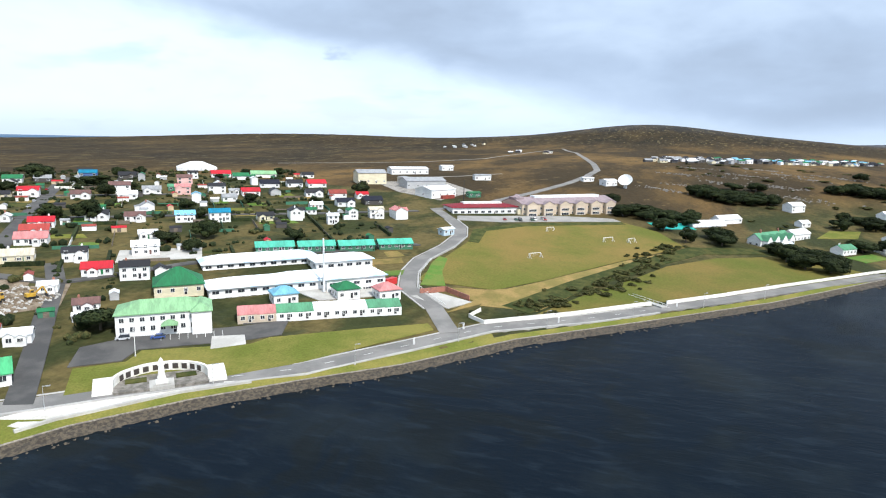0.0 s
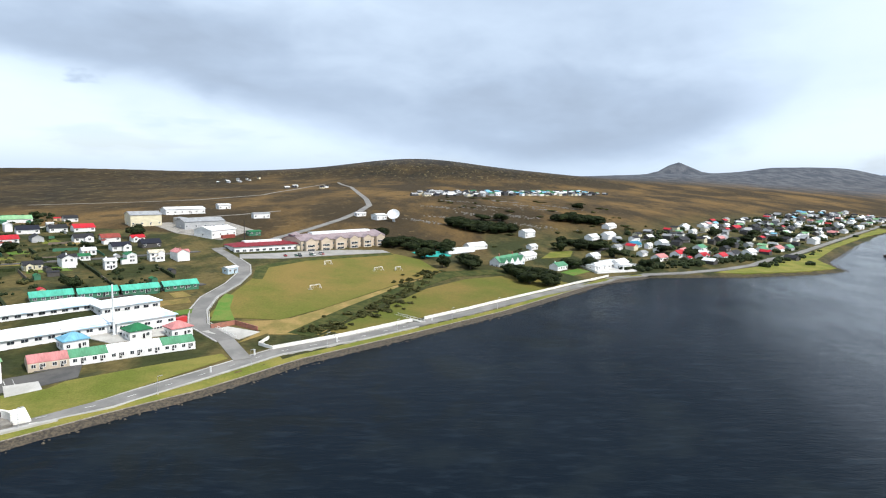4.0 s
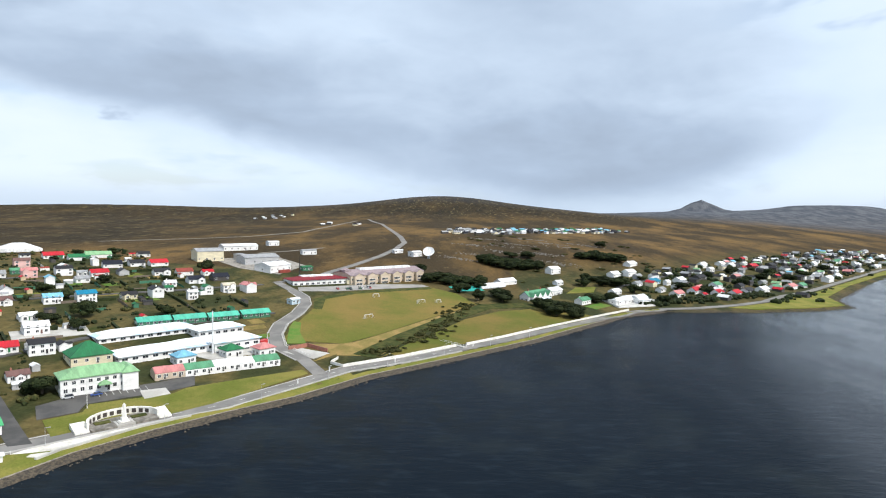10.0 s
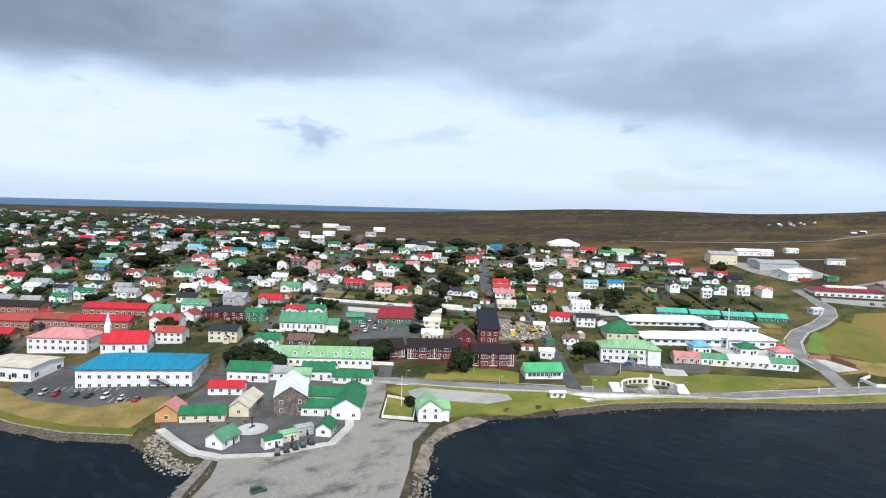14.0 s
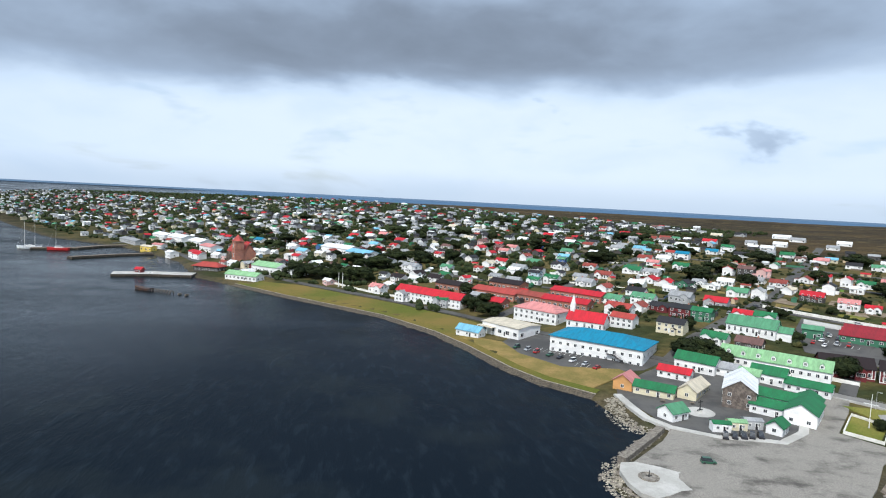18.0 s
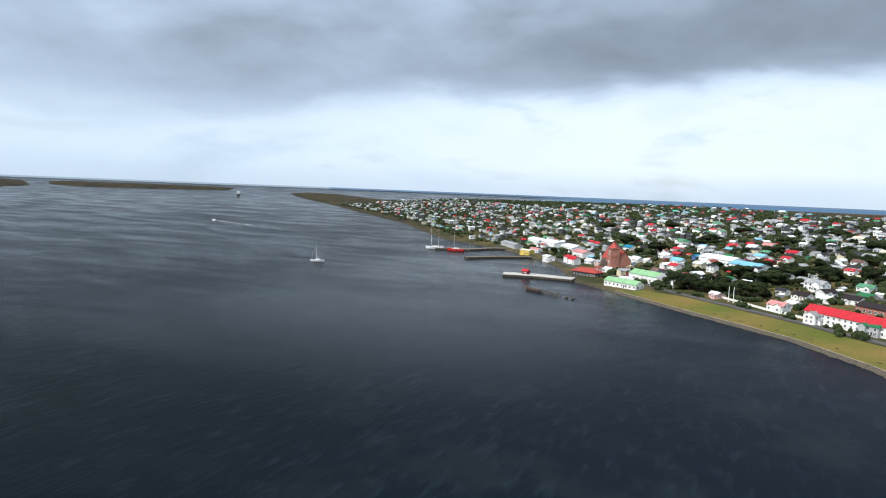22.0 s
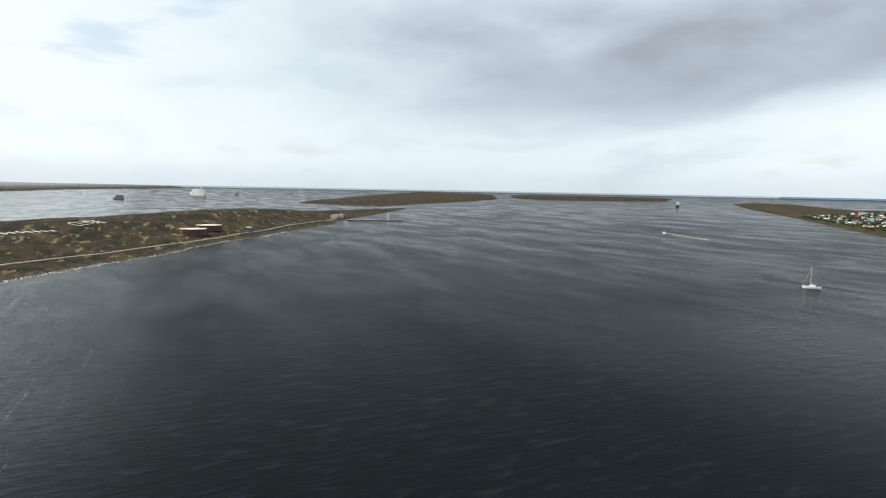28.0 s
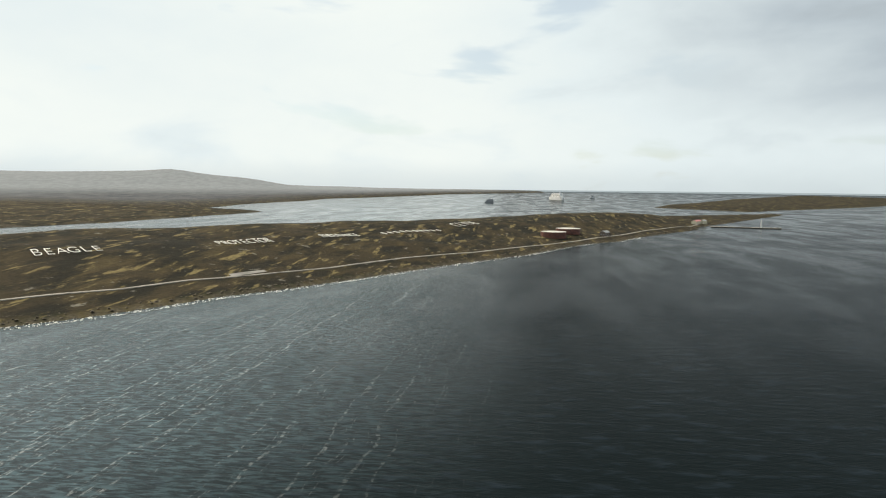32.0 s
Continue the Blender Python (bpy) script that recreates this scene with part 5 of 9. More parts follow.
revetment(SOUTH_WEST[14:25][::-1], 1.4, "sea_wall", "dark rock sea wall below the shore road", 3.3, GRASS)
revetment([(-60, -206), (-44, -223), (-34, -242), (-20, -282), (-7, -311), (21, -353), (53, -382), (88, -414), (131, -458)], 1.4, "sea_wall", "dark weedy rock bank below the sea-front lawn", 4.0, FIELD)
# ---- houses, street by street ----
house(-265, -690, 15.2, 9.0, 1, "red", "white", far=True)
house(-273, -676, 15.0, 9.0, 1, "brown", "white", far=True)
house(-292, -672, 16.6, 9.0, 1, "rust", "white", far=True)
house(-303, -656, 16.4, 9.0, 1, "brown", "white", far=True)
house(-349, -646, 25.7, 9.0, 1, "red", "white", far=True)
house(-327, -572, 14.9, 9.0, 1.5, "green", "white", far=True)
house(-293, -600, 19.3, 9.0, 1, "white", "white", far=True)
house(-260, -609, 16.4, 9.0, 1, "green", "white", far=True)
house(-235, -572, 15.3, 9.0, 1, "cyan", "white", far=True)
house(-263, -564, 15.4, 9.0, 1, "white", "white", far=True)
house(-283, -558, 15.5, 9.0, 1, "white", "white", far=True)
house(-296, -546, 12.8, 9.0, 1, "blue", "white", far=True)
house(-249, -512, 15.3, 9.0, 2, "blue", "white", far=True)
house(-212, -506, 17.0, 9.0, 1, "rust", "white", far=True)
house(-227, -502, 15.9, 9.0, 1, "white", "white", far=True)
house(-208, -481, 10.8, 7.8, 1, "pink", "white", far=True)
house(-222, -460, 16.9, 9.0, 1, "green", "white")
house(-375, -580, 18.5, 9.0, 1, "white", "white", far=True)
house(-354, -518, 15.5, 9.0, 1, "green", "white", far=True)
house(-346, -535, 15.7, 9.0, 1, "grey", "white", far=True)
house(-323, -507, 12.4, 8.9, 1, "red", "cream", far=True)
house(-298, -453, 10.1, 7.3, 1, "mint", "white", far=True)
house(-244, -428, 12.2, 8.8, 2, "red", "white")
house(-255, -423, 15.3, 9.0, 2, "brown", "dark")
house(-260, -411, 10.1, 7.2, 2, "pink", "pink")
house(-241, -389, 11.3, 8.2, 1, "grey", "white")
house(-250, -377, 11.2, 8.1, 1, "rust", "white")
house(-219, -389, 11.1, 8.0, 1, "white", "white")
house(-279, -390, 10.9, 7.9, 1, "rust", "white")
house(-292, -388, 9.0, 6.5, 2, "red", "white")
house(-301, -378, 10.0, 7.2, 2, "red", "white")
house(-311, -372, 11.0, 7.9, 1, "green", "white")
house(-323, -365, 11.1, 8.0, 2, "pink", "white")
house(-272, -357, 12.1, 8.7, 2, "dark", "white")
house(-292, -357, 8.6, 6.2, 1, "white", "white")
house(-254, -317, 11.8, 8.5, 1.5, "pink", "white")
house(-263, -309, 8.4, 6.1, 1, "red", "white")
house(-272, -302, 7.6, 6.0, 1, "cream", "cream")
house(-177, -450, 22.0, 9.0, 1, "green", "white")
house(-187, -437, 15.7, 9.0, 1, "grey", "white")
house(-174, -411, 12.0, 8.6, 1, "red", "white")
house(-180, -398, 12.7, 9.0, 1, "red", "white")
house(-190, -391, 12.6, 9.0, 1, "dark", "green")
house(-201, -392, 9.1, 6.6, 1, "grey", "white")
house(-203, -378, 8.9, 6.4, 1, "white", "white")
house(-207, -354, 17.0, 9.0, 1, "mint", "white")
house(-214, -344, 10.1, 7.3, 2, "grey", "white")
house(-244, -335, 18.8, 9.0, 1.5, "red", "dark")
house(-243, -357, 10.7, 7.7, 1, "cream", "white")
house(-148, -435, 17.1, 9.0, 1, "rust", "white")
house(-159, -399, 12.5, 9.0, 1, "white", "white")
house(-172, -376, 8.6, 6.2, 1, "white", "white")
house(-148, -374, 16.7, 9.0, 1, "dark", "white")
house(-142, -349, 23.5, 9.0, 1.5, "mint", "white")
house(-125, -357, 18.9, 9.0, 1, "mint", "white")
house(-133, -392, 13.7, 9.0, 1, "rust", "white")
house(-144, -329, 13.4, 9.0, 1, "dark", "red")
house(-148, -312, 15.8, 9.0, 2, "dark", "red")
house(-155, -302, 11.3, 8.2, 2, "green", "green")
house(-117, -325, 25.9, 9.0, 2, "orange", "white")
house(-133, -335, 12.0, 8.7, 1, "rust", "white")
house(-129, -284, 22.2, 9.0, 2, "dark", "cream")
house(-110, -301, 18.8, 9.0, 2, "orange", "white")
house(-178, -301, 10.2, 7.3, 1, "red", "white")
house(-187, -295, 13.1, 9.0, 1, "green", "white")
house(-142, -265, 15.1, 9.0, 1, "green", "white")
house(-153, -254, 14.9, 9.0, 1, "brown", "dark")
house(-166, -348, 20.8, 9.0, 1.4, "grey", "grey")
house(-179, -330, 20.2, 9.0, 1.2, "red", "grey")
house(-521, -770, 23.0, 9.0, 1, "white", "white", far=True)
house(-502, -711, 17.9, 9.0, 1, "grey", "white", far=True)
house(-421, -627, 21.8, 9.0, 1, "white", "white", far=True)
house(-396, -642, 15.5, 9.0, 1, "grey", "white", far=True)
house(-531, -668, 15.8, 9.0, 1, "white", "white", far=True)
house(-415, -748, 21.2, 9.0, 1, "cream", "white", far=True)
house(-425, -804, 15.0, 9.0, 1, "grey", "white", far=True)
house(-473, -789, 22.7, 9.0, 1, "dark", "grey", far=True)
house(-366, -451, 14.4, 9.0, 1, "dark", "white", far=True)
house(-380, -441, 10.8, 7.8, 1, "mint", "white", far=True)
house(-362, -407, 10.1, 7.3, 1, "blue", "white", far=True)
house(-357, -477, 14.7, 9.0, 1, "pink", "white", far=True)
house(-464, -601, 15.6, 9.0, 1, "grey", "white", far=True)
house(-314, -868, 22.8, 9.0, 1, "dark", "white", far=True)
house(-378, -967, 25.7, 9.0, 1, "dark", "white", far=True)
house(-391, -784, 18.1, 9.0, 1, "dark", "white", far=True)
house(-410, -922, 20.8, 9.0, 1, "brown", "white", far=True)
house(-214, -577, 17.8, 9.0, 1, "grey", "white", far=True)
house(-310, -520, 15.0, 9.0, 1, "dark", "white", far=True)
house(-428, -426, 14.9, 9.0, 1, "green", "white", far=True)
house(-442, -415, 11.2, 8.1, 1, "grey", "dark", far=True)
house(-332, -356, 10.1, 7.2, 1, "dark", "white")
house(-279, -294, 10.1, 7.3, 1, "red", "white")
house(-291, -287, 10.2, 7.3, 1, "dark", "white")
house(-299, -278, 11.0, 7.9, 1, "green", "white")
house(-326, -306, 6.5, 6.0, 1, "green", "white")
house(-338, -310, 6.5, 6.0, 1, "white", "white")
house(-377, -367, 9.8, 7.0, 1, "dark", "cream", far=True)
house(-392, -364, 13.2, 9.0, 1.5, "red", "white", far=True)
house(-472, -406, 15.4, 9.0, 2, "blue", "blue", far=True)
house(-494, -391, 16.9, 9.0, 1, "dark", "dark", far=True)
house(-436, -338, 18.2, 9.0, 2, "brown", "white", far=True)
house(-446, -321, 13.6, 9.0, 1, "grey", "white", far=True)
house(-495, -337, 11.1, 8.0, 2, "brown", "pink", far=True)
house(-456, -304, 10.2, 7.3, 2, "pink", "pink", far=True)
house(-551, -349, 16.1, 9.0, 1, "red", "white", far=True)
house(-547, -326, 13.1, 9.0, 1, "green", "white", far=True)
house(-571, -321, 21.6, 9.0, 1, "pale", "white", far=True)
house(-473, -290, 12.6, 9.0, 2, "dark", "white", far=True)
house(-476, -278, 6.8, 6.0, 1, "grey", "white", far=True)
house(-481, -268, 15.9, 9.0, 1, "red", "white", far=True)
house(-522, -281, 14.7, 9.0, 1, "navy", "white", far=True)
house(-525, -297, 7.5, 6.0, 2, "white", "white", far=True)
house(-536, -268, 12.4, 8.9, 1, "dark", "white", far=True)
house(-545, -254, 14.9, 9.0, 1, "red", "white", far=True)
house(-505, -232, 12.6, 9.0, 1, "dark", "white", far=True)
house(-512, -217, 12.6, 9.0, 1, "rust", "white", far=True)
house(-519, -201, 9.2, 6.6, 1, "red", "white", far=True)
house(-486, -197, 15.2, 9.0, 1, "navy", "white", far=True)
house(-434, -177, 6.8, 6.0, 2, "white", "white")
house(-454, -175, 9.1, 6.5, 2, "green", "white")
house(-432, -201, 11.8, 8.5, 2, "dark", "white")
house(-418, -212, 9.7, 7.0, 1, "dark", "cream")
house(-401, -230, 12.4, 8.9, 2, "blue", "white")
house(-390, -244, 10.5, 7.5, 1.5, "cyan", "white")
house(-376, -265, 10.5, 7.5, 1, "brown", "white")
house(-367, -282, 14.3, 9.0, 1, "dark", "white")
house(-340, -288, 12.9, 9.0, 1, "red", "white")
house(-327, -276, 15.1, 9.0, 1, "orange", "white")
house(-316, -264, 18.8, 9.0, 1, "pink", "white")
house(-295, -245, 14.3, 9.0, 1, "cream", "cream")
house(-308, -229, 9.6, 6.9, 1.5, "dark", "white")
house(-351, -232, 8.7, 6.3, 1, "white", "white")
house(-331, -214, 13.1, 9.0, 1.5, "white", "white")
house(-300, -208, 12.2, 8.7, 1, "red", "white")
house(-304, -193, 11.3, 8.1, 2, "dark", "white")
house(-312, -188, 6.9, 6.0, 1, "dark", "white")
house(-270, -180, 8.2, 6.0, 1, "brown", "white")
house(-276, -205, 6.5, 6.0, 1, "white", "white")
house(-242, -175, 7.6, 6.0, 1, "white", "white")
house(-224, -238, 8.9, 6.4, 2, "white", "cream")
house(-214, -227, 11.1, 8.0, 1, "white", "cream")
house(-402, -282, 12.2, 8.8, 1, "grey", "white")
house(-422, -317, 13.1, 9.0, 1, "white", "white", far=True)
house(-406, -338, 12.0, 8.6, 1, "brown", "white", far=True)
house(-406, -462, 10.1, 7.3, 1, "white", "white", far=True)
house(-408, -450, 11.3, 8.1, 1, "grey", "white", far=True)
house(-424, -452, 15.3, 9.0, 1, "dark", "white", far=True)
house(-368, -398, 11.2, 8.0, 1, "red", "white", far=True)
house(-591, -290, 10.9, 7.8, 1, "dark", "white", far=True)
house(-494, -257, 11.5, 8.3, 1, "dark", "grey", far=True)
house(-466, -207, 8.4, 6.1, 1, "white", "white")
house(-465, -164, 9.2, 6.6, 2, "cream", "white")
house(-472, -152, 12.3, 8.9, 2, "pink", "white")
house(-503, -185, 13.3, 9.0, 1, "navy", "dark", far=True)
house(-450, -201, 6.5, 6.0, 1, "green", "white")
house(-77, -663, 16.9, 9.0, 1, "cream", "white", far=True)
house(-77, -587, 13.8, 9.0, 1, "red", "white", far=True)
house(-82, -553, 9.5, 6.8, 1, "red", "white", far=True)
house(-84, -509, 13.2, 9.0, 1, "red", "white", far=True)
house(-110, -500, 17.4, 9.0, 1, "mint", "white", far=True)
house(-109, -585, 15.1, 9.0, 1, "pink", "white", far=True)
house(-97, -564, 10.9, 7.9, 1, "pink", "white", far=True)
house(-135, -649, 14.0, 9.0, 1, "white", "white", far=True)
house(-175, -690, 18.0, 9.0, 1, "red", "white", far=True)
house(-156, -555, 15.9, 9.0, 1, "mint", "white", far=True)
house(-193, -603, 13.4, 9.0, 1, "rust", "white", far=True)
house(-127, -482, 17.0, 9.0, 1, "dark", "white")
house(-92, -478, 16.6, 9.0, 1, "grey", "white")
house(-75, -472, 10.2, 7.4, 1, "green", "white")
house(-71, -501, 12.9, 9.0, 1, "cream", "white")
house(-49, -539, 20.6, 9.0, 1, "grey", "grey", far=True)
house(-60, -528, 13.5, 9.0, 1, "dark", "white", far=True)
house(-36, -519, 11.1, 8.0, 1, "cream", "white", far=True)
house(-34, -488, 12.5, 9.0, 1, "mint", "white")
house(-105, -426, 13.2, 9.0, 1.5, "green", "white")
house(-126, -412, 16.7, 9.0, 1, "grey", "white")
house(-118, -371, 10.2, 7.3, 1.5, "maroon", "white")
house(-150, -472, 12.7, 9.0, 1, "rust", "white")
house(-99, -362, 8.2, 6.0, 1, "grey", "white")
house(-283, -729, 16.5, 9.0, 1, "red", "white", far=True)
house(-292, -711, 13.0, 9.0, 1, "rust", "white", far=True)
house(-311, -677, 18.9, 9.0, 1, "rust", "white", far=True)
house(-38, -414, 12.5, 9.0, 1.3, "red", "white")
house(-52, -397, 12.9, 9.0, 1.3, "red", "white")
house(166, -971, 22.6, 9.0, 1, "red", "white", far=True)
house(153, -836, 24.8, 9.0, 1, "brown", "white", far=True)
house(107, -769, 19.5, 9.0, 1, "mint", "white", far=True)
house(97, -871, 14.6, 9.0, 1, "white", "white", far=True)
house(159, -715, 27.5, 9.0, 1, "blue", "white", far=True)
house(103, -662, 11.2, 8.1, 1, "red", "red", far=True)
house(98, -609, 20.7, 9.0, 1, "cyan", "white", far=True)
house(113, -651, 22.2, 9.0, 1, "white", "white", far=True)
house(197, -604, 18.6, 9.0, 2, "red", "white", far=True)
house(181, -611, 16.0, 9.0, 1, "white", "white", far=True)
house(138, -625, 18.8, 9.0, 1, "white", "white", far=True)
house(-4, -487, 22.8, 9.0, 2, "grey", "white")
house(7, -456, 15.5, 9.0, 1, "maroon", "white")
house(-8, -468, 13.9, 9.0, 1, "maroon", "white")
house(-21, -449, 15.4, 9.0, 1, "maroon", "white")
house(23, -419, 14.3, 9.0, 1.5, "pink", "white")
house(-9, -532, 13.5, 9.0, 1, "cream", "white", far=True)
house(-1, -661, 16.7, 9.0, 1, "red", "white", far=True)
house(27, -634, 16.0, 9.0, 1, "cyan", "white", far=True)
house(215, -906, 27.1, 9.0, 1, "grey", "white", far=True)
house(191, -875, 22.4, 9.0, 1, "white", "white", far=True)
house(208, -931, 19.8, 9.0, 1, "brown", "white", far=True)
house(102, -716, 12.1, 8.7, 1, "white", "white", far=True)
house(136, -856, 21.7, 9.0, 1, "dark", "grey", far=True)
house(77, -881, 18.5, 9.0, 1, "white", "white", far=True)
house(75, -1008, 25.3, 9.0, 1, "mint", "white", far=True)
house(42, -886, 18.5, 9.0, 1, "red", "white", far=True)
house(29, -865, 18.1, 9.0, 1, "dark", "white", far=True)
house(12, -911, 22.8, 9.0, 1, "grey", "white", far=True)
house(-11, -992, 20.7, 9.0, 1, "white", "white", far=True)
house(79, -781, 19.7, 9.0, 1, "mint", "white", far=True)
house(51, -723, 21.3, 9.0, 1, "red", "white", far=True)
house(32, -715, 21.0, 9.0, 1, "white", "white", far=True)
house(17, -731, 18.4, 9.0, 1, "pink", "white", far=True)
house(-22, -587, 14.9, 9.0, 1, "dark", "white", far=True)
house(-87, -934, 23.6, 9.0, 1, "dark", "white", far=True)
house(-59, -873, 25.6, 9.0, 1, "white", "white", far=True)
house(-49, -1113, 30.0, 9.0, 1, "red", "white", far=True)
house(-36, -1464, 30.0, 9.0, 1, "white", "white", far=True)
house(-77, -814, 20.6, 9.0, 1, "cream", "white", far=True)
house(-25, -564, 14.3, 9.0, 1, "grey", "grey", far=True)
house(3, -1072, 26.8, 9.0, 1, "grey", "white", far=True)
house(138, -1263, 30.0, 9.0, 1, "cyan", "white", far=True)
house(164, -1338, 28.0, 9.0, 1, "teal", "white", far=True)
house(75, -1274, 26.6, 9.0, 1, "dark", "white", far=True)
house(-689, 106, 16.0, 9.0, 2, "white", "white", far=True)
house(-553, 111, 14.0, 8.0, 1.2, "mint", "white")
house(-610, 49, 23.1, 9.0, 1, "white", "white", far=True)
house(-629, 102, 9.7, 7.0, 1, "white", "white", far=True)
house(-606, 152, 11.9, 8.5, 1, "white", "white", far=True)
house(-569, 149, 26.7, 9.0, 0.9, "white", "white", far=True)
house(-583, 168, 18.4, 9.0, 1, "white", "white", far=True)
house(-690, 172, 15.0, 9.0, 1, "white", "white", far=True)
house(-697, 190, 16.6, 9.0, 1.6, "white", "white", far=True)
house(-646, 184, 11.5, 8.3, 1, "grey", "white", far=True)
house(-659, 204, 15.8, 9.0, 1, "blue", "pale", far=True)
house(-624, 201, 10.0, 7.2, 1, "grey", "white", far=True)
house(-640, 221, 9.1, 6.5, 1, "white", "white", far=True)
house(-672, 236, 13.6, 9.0, 1, "white", "white", far=True)
house(-608, 211, 14.7, 9.0, 1, "pink", "white", far=True)
house(-625, 234, 15.3, 9.0, 1, "red", "white", far=True)
house(-607, 236, 7.5, 6.0, 1, "red", "white", far=True)
house(-750, 206, 18.0, 9.0, 1, "white", "white", far=True)
house(-823, 319, 13.7, 9.0, 1, "white", "white", far=True)
house(-620, 254, 12.8, 9.0, 1, "red", "white", far=True)
house(-621, 271, 15.5, 9.0, 1, "red", "white", far=True)
house(-636, 242, 13.0, 9.0, 1, "pink", "white", far=True)
house(-656, 267, 13.6, 9.0, 1, "mint", "white", far=True)
house(-634, 289, 16.0, 9.0, 1, "dark", "white", far=True)
house(-649, 311, 16.6, 9.0, 1, "white", "white", far=True)
house(-682, 340, 16.2, 9.0, 1, "mint", "white", far=True)
house(-701, 367, 18.4, 9.0, 1, "pink", "white", far=True)
house(-717, 387, 14.2, 9.0, 1, "mint", "grey", far=True)
house(-794, 462, 21.6, 9.0, 2, "white", "white", far=True)
house(-847, 505, 19.3, 9.0, 1, "white", "white", far=True)
house(-725, 302, 12.1, 8.7, 1, "white", "white", far=True)
house(-746, 329, 22.1, 9.0, 1, "grey", "white", far=True)
house(-868, 404, 20.6, 9.0, 1, "red", "red", far=True)
house(-846, 407, 22.0, 9.0, 1, "grey", "white", far=True)
house(-882, 455, 19.5, 9.0, 1, "dark", "white", far=True)
house(-865, 468, 23.1, 9.0, 1, "white", "white", far=True)
house(-984, 552, 17.8, 9.0, 1, "white", "white", far=True)
house(-968, 496, 25.7, 9.0, 1, "dark", "grey", far=True)
house(-1078, 614, 29.5, 9.0, 1, "dark", "dark", far=True)
house(-1053, 627, 30.0, 9.0, 1, "mint", "white", far=True)
house(-1142, 701, 30.0, 9.0, 1, "dark", "white", far=True)
house(-1034, 650, 24.2, 9.0, 1, "white", "white", far=True)
house(-1122, 729, 30.0, 9.0, 1, "white", "white", far=True)
house(-1223, 814, 29.3, 9.0, 1, "white", "white", far=True)
house(-1277, 838, 24.4, 9.0, 1, "dark", "dark", far=True)
house(-1272, 795, 30.0, 9.0, 1, "dark", "dark", far=True)
house(-1331, 855, 30.0, 9.0, 1, "grey", "white", far=True)
house(-1191, 828, 29.0, 9.0, 1, "dark", "white", far=True)
house(-952, 602, 22.2, 9.0, 1, "grey", "white", far=True)
house(-1032, 679, 24.5, 9.0, 1, "white", "white", far=True)
house(-854, 355, 14.4, 9.0, 1, "white", "white", far=True)
house(-848, 366, 14.4, 9.0, 1, "white", "white", far=True)
house(-809, 313, 13.5, 9.0, 1, "white", "white", far=True)
house(-658, 292, 11.1, 8.0, 1, "dark", "dark", far=True)
house(-903, 447, 19.8, 9.0, 1, "dark", "dark", far=True)
house(-1113, 616, 25.2, 9.0, 1, "dark", "dark", far=True)
house(-1200, 705, 27.7, 9.0, 1, "dark", "dark", far=True)
house(-956, 579, 26.5, 9.0, 1, "dark", "dark", far=True)
house(-694, 265, 17.1, 9.0, 1, "dark", "dark", far=True)
# ---- public buildings ----
def bays(ob, w, d, h, count, roof, wall, width=5.5, deep=2.2, rise=1.6):
    """Gabled bays along the front of a building."""
    for k in range(count):
        u = -w / 2 + w * (k + 0.5) / count
        bay = part("bay", moved(gable_walls(deep + 2, width, h, rise), pose(u, -d / 2 - deep / 2 + 1, 0, 0, 0, 90)), WALL[wall], ob)
        part("bay_roof", moved(gable_roof(deep + 2, width, h, rise, 0.3, 0.2), pose(u, -d / 2 - deep / 2 + 1, 0, 0, 0, 90)), ROOF[roof], bay)
        for z in (1.0, 4.0)[: 2 if h > 4.5 else 1]:
            part("bay_window", window_mesh(width * 0.7, 1.5, 3), None, bay, at=pose(u, -d / 2 - deep - 0.03, z))


offices = hall("office_building", -271, -148, -49, 27, 13, 6.6, 3.0, "pale", "white", "white two-storey office building with pale green hipped roof", "office", hip=True, rows=((1.2, 9, 1.3, 1.5), (4.3, 9, 1.3, 1.3)))
part("wing", block(8.5, 14.5, -8.2, 6, -3, 6.6), WALL["white"], offices)
part("wing_roof", moved(hip_roof(14.2, 6, 6.6, 2.2), pose(11.5, -1.1, 0, 0, 0, 90)), ROOF["pale"], offices)
part("entrance_roof", moved(hip_roof(4, 3, 3.0, 1.4), pose(2, -7.6, 0)), ROOF["pale"], offices)
hall("office_hall", -301, -169, -46, 17, 15, 3.6, 5.4, "green", "cream", "square cream hall under a steep green pyramid roof", "hall", hip=True, rows=((1.2, 4, 1.3, 1.3),))
for x, y, w, d, h, rise, z in ((-348, -166, 50, 15, 5.6, 2.6, 8.4), (-321, -143, 46, 15, 5.8, 2.4, 5.6), (-343, -118, 25, 17, 6.6, 2.4, 5.8), (-362, -133, 26, 14, 6.2, 2.2, 8.2), (-333, -131, 30, 12, 6.0, 2.2, 6.2)):
    hall("hospital_wing", x, y, -43, w, d, h, rise, "sky", "white", "white hospital wing with broad white iron roof", "hospital", hip=True, rows=((0.9, int(w / 4.2), 2.4, 1.3), (3.8, int(w / 4.2), 2.4, 1.2)), z=z, over=0.9, group="wings of the hospital")
for x, y, roof in ((-311, -129, "cyan"), (-328, -112, "green"), (-336, -98, "pink")):
    hall("porch_hall", x, y, -43, 9, 8, 3.6, 2.4, roof, "white", f"small hospital pavilion with {ROOF_SAID.get(roof, roof)} roof", "pavilion", hip=True, rows=((1.0, 2, 1.2, 1.2),))
